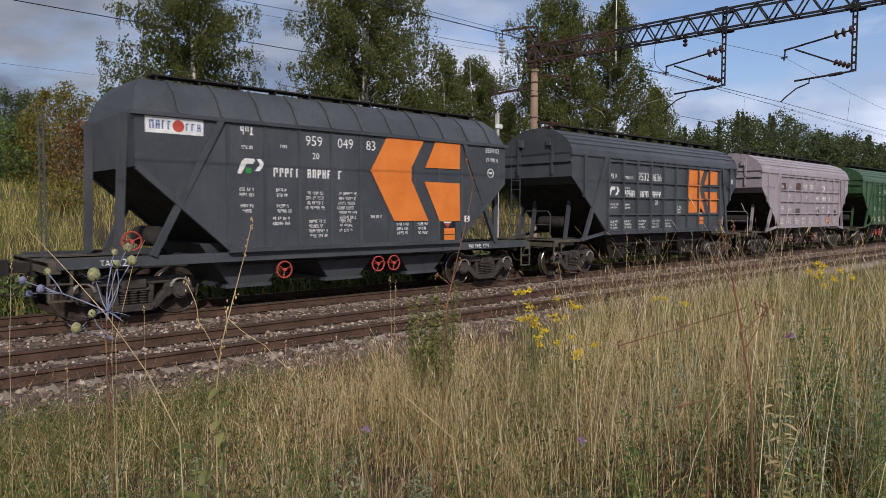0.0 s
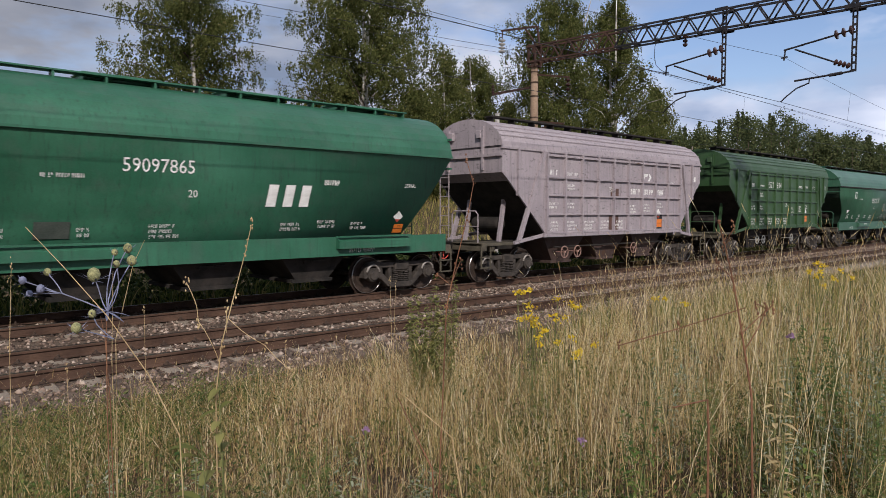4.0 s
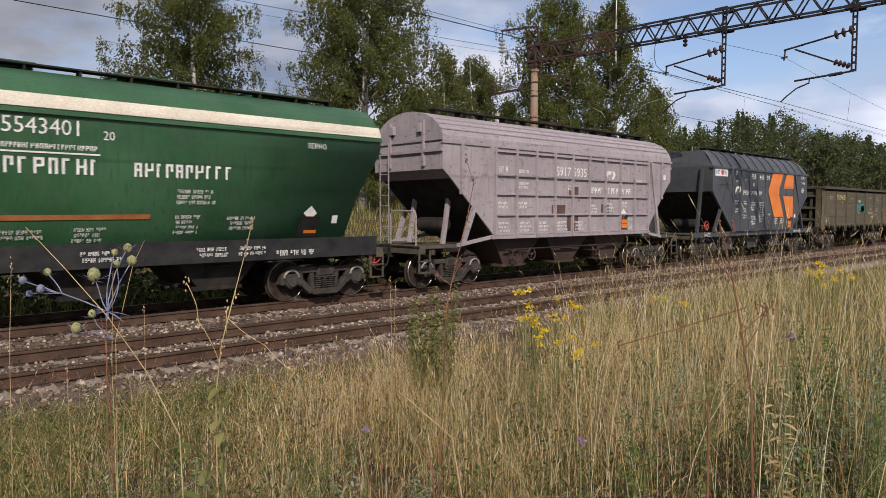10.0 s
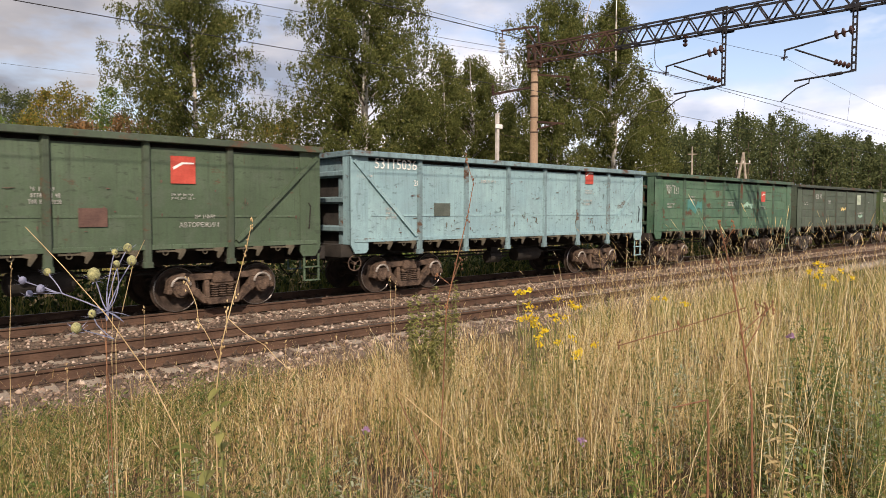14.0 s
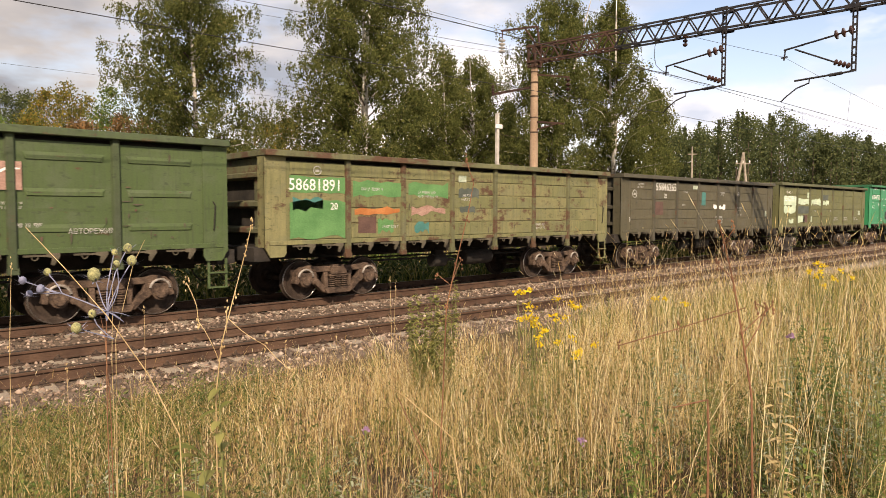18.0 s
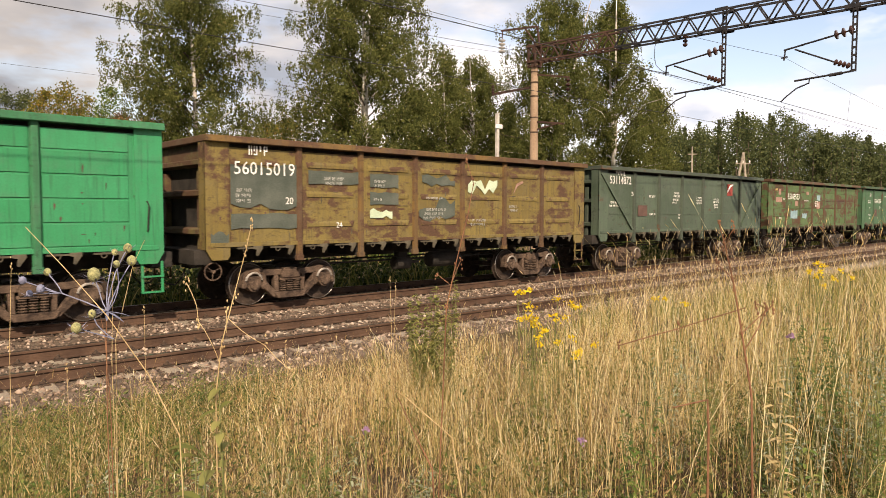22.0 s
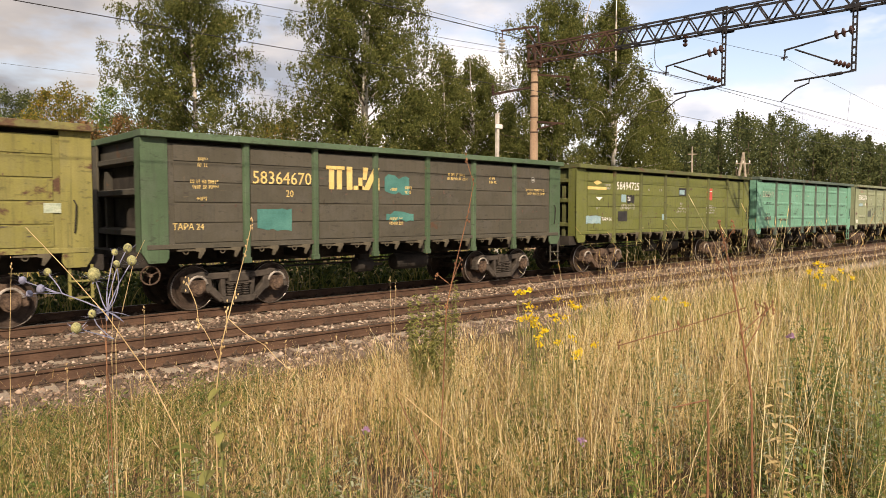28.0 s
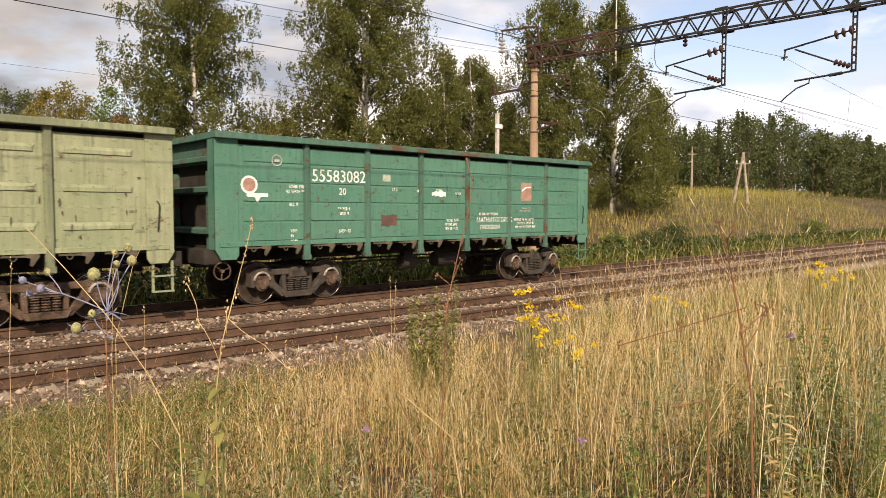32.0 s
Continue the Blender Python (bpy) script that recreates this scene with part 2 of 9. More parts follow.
LEAFY = island_mat("autumn_leaves", [(0.0, (0.085, 0.095, 0.025)), (0.4, (0.16, 0.16, 0.04)), (0.8, (0.28, 0.22, 0.05)), (1.0, (0.33, 0.17, 0.04))], 0.85, 0.40, 0.1)
LEAFR = island_mat("reddish_leaves", [(0.0, (0.07, 0.06, 0.03)), (0.5, (0.17, 0.10, 0.045)), (1.0, (0.30, 0.16, 0.06))], 0.65, 0.25)
LEAFH = island_mat("herb_leaves", [(0.0, (0.04, 0.065, 0.018)), (0.5, (0.10, 0.135, 0.038)), (0.85, (0.19, 0.20, 0.065)), (1.0, (0.28, 0.20, 0.09))], 0.65, 0.32)
LEAFG = island_mat("fresh_leaves", [(0.0, (0.05, 0.10, 0.025)), (0.6, (0.11, 0.17, 0.04)), (1.0, (0.22, 0.25, 0.07))], 0.6, 0.3)
SILVER = island_mat("silvery_leaves", [(0.0, (0.16, 0.20, 0.13)), (1.0, (0.34, 0.38, 0.27))], 0.7, 0.2)
BARK = vary("birch_bark", (0.22, 0.20, 0.18), (0.72, 0.70, 0.65), 1.4, 0.85, 0.0, 12, 0.4)
DARKBARK = vary("dark_bark", (0.06, 0.045, 0.035), (0.15, 0.12, 0.09), 3, 0.9, 0.0, 20, 0.5)
TIMBER = vary("weathered_timber", (0.20, 0.17, 0.14), (0.38, 0.34, 0.28), 2, 0.9, 0.0, 20, 0.4)
EARTH = vary("meadow_soil", (0.035, 0.026, 0.015), (0.115, 0.080, 0.042), 0.8, 0.95, 0.0, 9, 0.6, 0.05, grain=0.4)


# ---- mesh tools ----
class Build:
    """Collects points and faces of one mesh."""

    def __init__(self):
        self.v, self.f = [], []

    def add(self, v, f):
        n = len(self.v)
        self.v += [tuple(p) for p in v]
        self.f += [tuple(i + n for i in q) for q in f]
        return self

    def box(self, x0, x1, y0, y1, z0, z1):
        return self.add([(x0, y0, z0), (x1, y0, z0), (x1, y1, z0), (x0, y1, z0), (x0, y0, z1), (x1, y0, z1), (x1, y1, z1), (x0, y1, z1)],
                        [(0, 3, 2, 1), (4, 5, 6, 7), (0, 1, 5, 4), (1, 2, 6, 5), (2, 3, 7, 6), (3, 0, 4, 7)])

    def beam(self, a, b, w, h=None, up=(0, 0, 1)):
        """A bar of section w x h from a to b."""
        h = h or w
        a, b = Vector(a), Vector(b)
        d = (b - a).normalized()
        s = d.cross(Vector(up))
        s = s.normalized() if s.length > 1e-4 else Vector((1, 0, 0))
        t = s.cross(d).normalized()
        c = [s * (i * w / 2) + t * (j * h / 2) for i, j in ((-1, -1), (1, -1), (1, 1), (-1, 1))]
        return self.add([a + k for k in c] + [b + k for k in c], [(0, 1, 2, 3)[::-1], (4, 5, 6, 7), (0, 1, 5, 4), (1, 2, 6, 5), (2, 3, 7, 6), (3, 0, 4, 7)])

    def tube(self, pts, rad, n=8, close=True):
        """A round bar along a line of points; rad may change along it."""
        pts = [Vector(p) for p in pts]
        rads = rad if isinstance(rad, (list, tuple)) else [rad] * len(pts)
        base, vs, fs = len(self.v), [], []
        ref = None
        for i, p in enumerate(pts):
            d = (pts[min(i + 1, len(pts) - 1)] - pts[max(i - 1, 0)]).normalized()
            if ref is None:
                ref = d.orthogonal().normalized()
            s = (ref - d * ref.dot(d))
            s = s.normalized() if s.length > 1e-5 else d.orthogonal().normalized()
            ref = s
            t = d.cross(s)
            vs += [p + (s * math.cos(2 * math.pi * k / n) + t * math.sin(2 * math.pi * k / n)) * rads[i] for k in range(n)]
        for i in range(len(pts) - 1):
            fs += [(i * n + k, i * n + (k + 1) % n, (i + 1) * n + (k + 1) % n, (i + 1) * n + k) for k in range(n)]
        if close:
            fs += [tuple(range(n))[::-1], tuple((len(pts) - 1) * n + k for k in range(n))]
        return self.add(vs, fs)

    def ring(self, c, big, small, axis="y", n=20, m=6):
        c, vs, fs = Vector(c), [], []
        for i in range(n):
            a = 2 * math.pi * i / n
            for j in range(m):
                e = 2 * math.pi * j / m
                r = big + small * math.cos(e)
                q = (r * math.cos(a), small * math.sin(e), r * math.sin(a))
                q = q if axis == "y" else (q[1], q[0], q[2]) if axis == "x" else (q[0], q[2], q[1])
                vs.append(c + Vector(q))
        for i in range(n):
            for j in range(m):
                fs.append((i * m + j, i * m + (j + 1) % m, ((i + 1) % n) * m + (j + 1) % m, ((i + 1) % n) * m + j))
        return self.add(vs, fs)

    def lathe(self, prof, c, axis="y", n=24):
        """Turns (radius, height) pairs round an axis through c."""
        c, vs, fs = Vector(c), [], []
        for r, h in prof:
            for k in range(n):
                a = 2 * math.pi * k / n
                q = (r * math.cos(a), h, r * math.sin(a)) if axis == "y" else (h, r * math.cos(a), r * math.sin(a)) if axis == "x" else (r * math.cos(a), r * math.sin(a), h)
                vs.append(c + Vector(q))
        for i in range(len(prof) - 1):
            fs += [(i * n + k, i * n + (k + 1) % n, (i + 1) * n + (k + 1) % n, (i + 1) * n + k) for k in range(n)]
        fs += [tuple(range(n))[::-1], tuple((len(prof) - 1) * n + k for k in range(n))]
        return self.add(vs, fs)

    def slab(self, poly, a, b, axis="y"):
        """A polygon of (u, z) pairs, thick from a to b along the axis."""
        put = (lambda u, w, h: (u, h, w)) if axis == "y" else (lambda u, w, h: (h, u, w)) if axis == "x" else (lambda u, w, h: (u, w, h))
        n = len(poly)
        return self.add([put(u, w, a) for u, w in poly] + [put(u, w, b) for u, w in poly],
                        [tuple(range(n)), tuple(range(n, 2 * n))[::-1]] + [(k, k + n, (k + 1) % n + n, (k + 1) % n) for k in range(n)])

    def mesh(self, name, bevel=0.0, smooth=False):
        me = bpy.data.meshes.new(name)
        me.from_pydata(self.v, [], self.f)
        bm = bmesh.new()
        bm.from_mesh(me)
        bmesh.ops.recalc_face_normals(bm, faces=bm.faces)
        if bevel:
            bmesh.ops.bevel(bm, geom=list(bm.edges), offset=bevel, segments=1, affect="EDGES", clamp_overlap=True)
        bm.to_mesh(me)
        bm.free()
        if smooth:
            me.shade_smooth()
        me.materials.append(None)
        return me


MESHES = {}


def shared(key, make, bevel=0.0, smooth=False):
    """A mesh that alike parts share, made on first use."""
    if key not in MESHES:
        MESHES[key] = make().mesh(key, bevel, smooth)
    return MESHES[key]


def part(name, me, material, parent=None, label="", at=None):
    ob = new(name, me)
    if len(me.materials) == 0:
        me.materials.append(None)
    ob.material_slots[0].link = "OBJECT"
    ob.material_slots[0].material = material
    if parent is not None:
        ob.parent = parent
    if at is not None:
        ob.matrix_basis = at if isinstance(at, Matrix) else Matrix.Translation(at)
    if label:
        tagged(ob, label)
    return ob


def raw(name, verts, faces, material, smooth=False):
    """A large mesh from arrays; faces all have the same number of corners."""
    verts, faces = np.asarray(verts, np.float32), np.asarray(faces, np.int32)
    me = bpy.data.meshes.new(name)
    n, k = faces.shape
    me.vertices.add(len(verts))
    me.vertices.foreach_set("co", verts.ravel())
    me.loops.add(n * k)
    me.loops.foreach_set("vertex_index", faces.ravel())
    me.polygons.add(n)
    me.polygons.foreach_set("loop_start", np.arange(0, n * k, k, dtype=np.int32))
    me.polygons.foreach_set("loop_total", np.full(n, k, np.int32))
    if smooth:
        me.polygons.foreach_set("use_smooth", np.ones(n, bool))
    me.update(calc_edges=True)
    me.materials.append(material)
    return new(name, me)


# ---- the plan: the line runs along x, the camera stands at y = 0, rail heads lie at z = 0 ----
FAR_Y, NEAR_Y = 15.32, 11.19
HALF_GAUGE = 0.795


def soil(x, y):
    """Height of the ground."""
    x, y = np.asarray(x, float), np.asarray(y, float)
    bank = 0.34 - 0.64 * np.clip((y - 2.2) / 6.2, 0, 1)
    far = -0.62 + 6.0 * (1 - np.exp(-(0.2 + 0.0055 * np.clip(x - 20, 0, 120)) * np.clip(y - 21, 0, 400) / 6.0))
    t = np.clip((y - 17.6) / 1.4, 0, 1)
    z = bank * (1 - t) + far * t
    return z + 0.06 * np.sin(x * 0.9 + y * 0.7) * np.sin(y * 0.5 - x * 0.33) * np.where((y > 8.5) & (y < 18), 0.2, 1)


def build_ground():
    xs = np.concatenate([np.linspace(-2500, -60, 14), np.linspace(-40, 110, 151), np.linspace(140, 2500, 14)])
    ys = np.concatenate([np.linspace(-1500, -25, 8), np.linspace(-15, 30, 91), np.linspace(34, 170, 46), np.linspace(220, 2500, 12)])
    X, Y = np.meshgrid(xs, ys)
    Z = soil(X, Y)
    nx, ny = len(xs), len(ys)
    i, j = np.meshgrid(np.arange(nx - 1), np.arange(ny - 1))
    a = (j * nx + i).ravel()
    g = raw("ground", np.stack([X.ravel(), Y.ravel(), Z.ravel()], 1), np.stack([a, a + 1, a + nx + 1, a + nx], 1), EARTH, True)
    tagged(g, "meadow soil with dry litter beside the railway", "ground", kind="structure")


def stones(rng, x0, x1, y0, y1, n, zfun, lo, hi, near=None):
    """Broken stones, eight faces each."""
    x, y = rng.uniform(x0, x1, n), rng.uniform(y0, y1, n)
    s = rng.uniform(lo, hi, n)
    z = zfun(x, y) + s * rng.uniform(-0.1, 0.35, n)
    base = np.array([(1, 0, 0), (-1, 0, 0), (0, 1, 0), (0, -1, 0), (0, 0, 1), (0, 0, -1)], float)
    tri = np.array([(0, 2, 4), (2, 1, 4), (1, 3, 4), (3, 0, 4), (2, 0, 5), (1, 2, 5), (3, 1, 5), (0, 3, 5)])
    ang = rng.uniform(0, 2 * np.pi, n)
    pts = base[None] * rng.uniform(0.55, 1.25, (n, 6, 1)) + rng.normal(0, 0.22, (n, 6, 3))
    ca, sa = np.cos(ang)[:, None], np.sin(ang)[:, None]
    px, py, pz = pts[..., 0] * ca - pts[..., 1] * sa, pts[..., 0] * sa + pts[..., 1] * ca, pts[..., 2] * 0.75
    v = np.stack([x[:, None] + px * s[:, None], y[:, None] + py * s[:, None], z[:, None] + pz * s[:, None]], -1)
    return v.reshape(-1, 3), (tri[None] + 6 * np.arange(n)[:, None, None]).reshape(-1, 3)


def bed(x, y):
    """Height of the ballast."""
    y = np.asarray(y, float)
    edge = np.minimum((y - 8.55) / 1.1, (18.5 - y) / 1.3)
    h = -0.205 - 0.30 * (1 - np.clip(edge, 0, 1))
    mid = np.abs(y - (FAR_Y + NEAR_Y) / 2)
    return h - 0.06 * np.clip(1 - mid / 0.8, 0, 1) + 0 * x


def build_track():
    ys = np.linspace(8.3, 18.6, 42)
    xs = np.concatenate([[-560, -200, -60], np.linspace(-20, 70, 91), [120, 300, 560]])
    X, Y = np.meshgrid(xs, ys)
    Z = bed(X, Y) + 0.012 * np.sin(X * 3.1) * np.sin(Y * 5.3)
    nx, ny = len(xs), len(ys)
    i, j = np.meshgrid(np.arange(nx - 1), np.arange(ny - 1))
    a = (j * nx + i).ravel()
    b = raw("ballast_bed", np.stack([X.ravel(), Y.ravel(), Z.ravel()], 1), np.stack([a, a + 1, a + nx + 1, a + nx], 1), STONE, True)
    tagged(b, "brown-grey crushed stone ballast bed under both tracks", "ballast", kind="structure")
    rng = np.random.default_rng(5)
    vs, fs, n0 = [], [], 0
    for (x0, x1, y0, y1, n, lo, hi) in ((-9, 20, 8.4, 14.4, 21000, 0.018, 0.055), (20, 62, 9.0, 14.6, 15000, 0.025, 0.065), (-9, 60, 14.6, 17.6, 4000, 0.03, 0.06)):
        v, f = stones(rng, x0, x1, y0, y1, n, bed, lo, hi)
        vs.append(v), fs.append(f + n0)
        n0 += len(v)
    s = raw("ballast_stones", np.concatenate(vs), np.concatenate(fs), PEBBLE)
    tagged(s, "loose broken ballast stones between the sleepers", "ballast stones", kind="stuff")
    # rails
    prof = [(-0.075, -0.18), (0.075, -0.18), (0.075, -0.165), (0.012, -0.145), (0.010, -0.05), (0.037, -0.038), (0.0375, -0.008), (0.030, 0.0),
            (-0.030, 0.0), (-0.0375, -0.008), (-0.037, -0.038), (-0.010, -0.05), (-0.012, -0.145), (-0.075, -0.165)]
    me = shared("rail_profile", lambda: Build().slab([(u, w) for u, w in prof], -560, 560, "x"))
    top = shared("rail_crown", lambda: Build().box(-560, 560, -0.026, 0.026, 0.0005, 0.0035))
    for c, who in ((NEAR_Y, "near"), (FAR_Y, "far")):
        for s in (-1, 1):
            r = part("rail", me, RAIL, None, at=(0, c + s * HALF_GAUGE, 0))
            tagged(r, "rusty steel rail with a worn running face on concrete sleepers", "rail", "rails", "structure")
            part("running_face", top, RAILTOP, r, "worn steel running face")
    # sleepers
    def sleeper():
        b = Build()
        poly = [(-1.35, -0.40), (1.35, -0.40), (1.35, -0.20), (1.0, -0.182), (0.55, -0.182), (0.35, -0.215), (-0.35, -0.215), (-0.55, -0.182), (-1.0, -0.182), (-1.35, -0.20)]
        b.slab(poly, -0.125, 0.125, "x")
        return b

    def chair():
        b = Build()
        b.box(-0.07, 0.07, -0.19, 0.19, -0.183, -0.160)
        for s in (-1, 1):
            b.tube([(0, s * 0.12, -0.17), (0, s * 0.12, -0.085)], 0.014, 6)
            b.box(-0.05, 0.05, s * 0.12 - 0.035, s * 0.12 + 0.035, -0.155, -0.135)
            b.lathe([(0.026, 0), (0.026, 0.03)], (0, s * 0.12, -0.135), "z", 6)
        return b

    sm, cm = shared("sleeper_beam", sleeper, 0.012), shared("rail_chair", chair)
    rest = Build()
    for c in (NEAR_Y, FAR_Y):
        for k in range(-18, 122):
            x = k * 0.545 + (0.2 if c == FAR_Y else 0)
            o = part("sleeper", sm, CONCRETE, None, at=(x, c, -0.006))
            tagged(o, "weathered concrete sleeper half sunk in ballast", "sleeper", "sleepers under the tracks", "structure")
            if c == NEAR_Y or x < 40:
                for s in (-1, 1):
                    part("rail_fastening", cm, RUSTY, o, at=(0, s * HALF_GAUGE, 0))
    for c in (NEAR_Y, FAR_Y):
        for x in [*np.arange(-540, -10, 1.2), *np.arange(67, 540, 1.2)]:
            rest.box(x - 0.12, x + 0.12, c - 1.3, c + 1.3, -0.35, -0.19)
    me = rest.mesh("far_sleepers")
    o = part("far_sleepers", me, CONCRETE)
    tagged(o, "concrete sleepers along the distant track", "sleepers", kind="stuff")


build_ground()
build_track()


# ---- running gear, shared by all wagons ----
def side_frame_mesh():
    """Cast bogie side frame with its two windows, seen from outside; x along the track, z from rail head."""
    b = Build()
    for s in (-1, 1):
        b.slab([(0, 0.80), (s * 0.60, 0.80), (s * 0.80, 0.845), (s * 1.04, 0.80), (s * 1.17, 0.68), (s * 1.20, 0.50), (s * 1.11, 0.47), (s * 1.07, 0.61), (s * 0.98, 0.685), (s * 0.80, 0.70), (s * 0.60, 0.665), (0, 0.665)], -0.10, 0.10)
        b.slab([(s * 0.62, 0.69), (s * 0.765, 0.70), (s * 0.765, 0.44), (s * 0.69, 0.36), (s * 0.58, 0.44)], -0.09, 0.09)
        b.slab([(s * 0.59, 0.52), (s * 0.71, 0.42), (s * 0.42, 0.155), (s * 0.27, 0.20)], -0.10, 0.10)
        b.slab([(s * 0.30, 0.68), (s * 0.41, 0.68), (s * 0.38, 0.27), (s * 0.28, 0.27)], -0.085, 0.085)
        b.slab([(s * 1.09, 0.50), (s * 1.205, 0.52), (s * 1.22, 0.42), (s * 1.12, 0.40)], -0.12, 0.12)
    b.slab([(-0.44, 0.275), (0.44, 0.275), (0.34, 0.13), (-0.34, 0.13)], -0.13, 0.13)
    b.slab([(-0.16, 0.83), (0.16, 0.83), (0.2, 0.75), (-0.2, 0.75)], -0.125, 0.125)
    return b


def spring_mesh():
    b = Build()
    for i in range(3):
        for j in range(2):
            c = (-0.18 + i * 0.18, -0.06 + j * 0.12)
            for k in range(5):
                b.ring((c[0], c[1], 0.31 + k * 0.052), 0.068, 0.017, "z", 9, 4)
    b.box(-0.28, 0.28, -0.13, 0.13, 0.55, 0.60)
    return b


def axle_box_mesh():
    b = Build()
    b.lathe([(0.16, -0.10), (0.16, 0.10)], (0, 0, 0), "y", 14)
    b.box(-0.17, 0.17, -0.09, 0.09, -0.05, 0.19)
    b.lathe([(0.115, -0.14), (0.125, -0.10)], (0, 0, 0), "y", 12)
    return b


def adapter_mesh():
    b = Build()
    pts = [(0.20 * math.cos(a), 0, 0.06 + 0.19 * math.sin(a)) for a in np.linspace(0.1, math.pi - 0.1, 9)]
    return b.tube(pts, 0.026, 6)


def wheel_mesh():
    b = Build()
    b.lathe([(0.10, -0.07), (0.11, -0.075), (0.16, -0.03), (0.36, -0.035), (0.40, -0.062), (0.462, -0.065), (0.478, -0.055),
             (0.482, 0.03), (0.508, 0.045), (0.505, 0.068), (0.42, 0.068), (0.40, 0.05), (0.34, 0.0), (0.18, 0.02), (0.13, 0.09), (0.10, 0.09)], (0, 0, 0), "y", 28)
    return b


def rim_mesh():
    return Build().ring((0, -0.062, 0), 0.468, 0.0115, "y", 30, 4)


def axle_mesh():
    b = Build().tube([(0, -1.05, 0), (0, 1.05, 0)], 0.075, 12)
    b.box(0.12, 0.2, -0.9, -0.86, -0.03, 0.03)
    return b


def bogie(wagon, x, frame_mat, box_mat):
    root = new("bogie")
    root.parent, root.matrix_basis = wagon, Matrix.Translation((x, 0, 0))
    sf, sp = shared("bogie_side_frame", side_frame_mesh, 0.015), shared("bogie_springs", spring_mesh)
    ab, ad = shared("axle_box", axle_box_mesh, 0.01), shared("adapter_strap", adapter_mesh)
    for s in (-1, 1):
        part("side_frame", sf, frame_mat, root, at=(0, s * 1.02, 0))
        if s < 0:
            tagged(part("spring_nest", sp, frame_mat, root, at=(0, s * 1.02, 0)), kind="stuff")
        for e in (-1, 1):
            part("axle_box", ab, box_mat, root, at=(e * 0.925, s * 1.05, 0.4785) if s < 0 else pose(e * 0.925, 1.05, 0.4785, 0, 0, 180))
            if s < 0:
                part("adapter_strap", ad, STRAP, root, "pale worn strap over the axle box", at=(e * 0.925, -1.13, 0.50))
    part("bolster", shared("bogie_bolster", lambda: Build().box(-0.24, 0.24, -1.18, 1.18, 0.58, 0.80), 0.03), frame_mat, root)
    part("brake_beam", shared("brake_beam", lambda: Build().beam((-0.45, -0.85, 0.42), (-0.45, 0.85, 0.42), 0.1).beam((0.45, -0.85, 0.42), (0.45, 0.85, 0.42), 0.1)
         .slab([(-0.50, 0.25), (-0.42, 0.25), (-0.40, 0.62), (-0.46, 0.62)], -0.86, -0.74).slab([(0.50, 0.25), (0.42, 0.25), (0.40, 0.62), (0.46, 0.62)], -0.86, -0.74)), frame_mat, root)
    out = []
    for e in (-1, 1):
        w = part("wheelset", shared("wheelset_solid", wheelset_mesh, smooth=False), WHEEL, root, at=(e * 0.925, 0, 0.4785))
        out.append((w, e * 0.925))
        part("wheel_rim", shared("wheel_rim", rim_mesh), TREAD, root, "polished worn wheel rim", at=(e * 0.925, -0.80, 0.4785))
    return out


def wheelset_mesh():
    b = axle_mesh()
    for s in (-1, 1):
        t = wheel_mesh()
        b.add([(p[0], s * (0.80 - p[1]), p[2]) for p in t.v], t.f)
    return b


def coupler_mesh():
    b = Build()
    b.box(0.0, 0.42, -0.10, 0.10, 0.94, 1.14)
    b.slab([(0.38, -0.20), (0.56, -0.22), (0.60, -0.10), (0.52, 0.0), (0.62, 0.10), (0.58, 0.20), (0.38, 0.18)], 0.90, 1.20, "z")
    b.tube([(0.1, 0.3, 1.0), (0.2, 0.33, 0.7), (0.36, 0.30, 0.52), (0.55, 0.26, 0.56), (0.66, 0.22, 0.75)], 0.022, 6)
    b.tube([(0.25, 0.0, 1.15), (0.22, -0.4, 1.12), (0.2, -0.85, 1.05)], 0.016, 6)
    b.box(-0.35, 0.02, -0.22, 0.22, 0.86, 1.22)
    return b


def handwheel_mesh():
    b = Build().ring((0, 0, 0), 0.185, 0.016, "y", 20, 6)
    for k in range(3):
        a = 2 * math.pi * k / 3 + 0.4
        b.tube([(0, 0, 0), (0.185 * math.cos(a), 0, 0.185 * math.sin(a))], 0.012, 5)
    return b.lathe([(0.04, -0.03), (0.04, 0.05)], (0, 0, 0), "y", 8).tube([(0, 0.02, 0), (0, 0.5, 0)], 0.018, 6)


def step_mesh():
    """A hanging corner step of bent bar."""
    b = Build()
    for dx in (-0.19, 0.19):
        b.beam((dx, 0, 0), (dx, 0, -0.62), 0.05, 0.02)
    for z in (-0.30, -0.61):
        b.beam((-0.21, 0, z), (0.21, 0, z), 0.09, 0.03)
    return b


def reservoir_mesh():
    return Build().lathe([(0.06, -0.62), (0.20, -0.56), (0.22, -0.5), (0.22, 0.5), (0.20, 0.56), (0.06, 0.62)], (0, 0, 0), "x", 18)


def ends(wagon, half, mat, wheel_mat=None):
    """Couplers, steps and the brake handwheel at a wagon's ends."""
    cm = shared("coupler", coupler_mesh, 0.012)
    part("coupler", cm, DARK, wagon, at=(half - 0.62, 0, 0))
    part("coupler", cm, DARK, wagon, at=pose(-half + 0.62, 0, 0, 0, 0, 180))


# ---- lettering and signs on the sides ----
TEXTS = {}


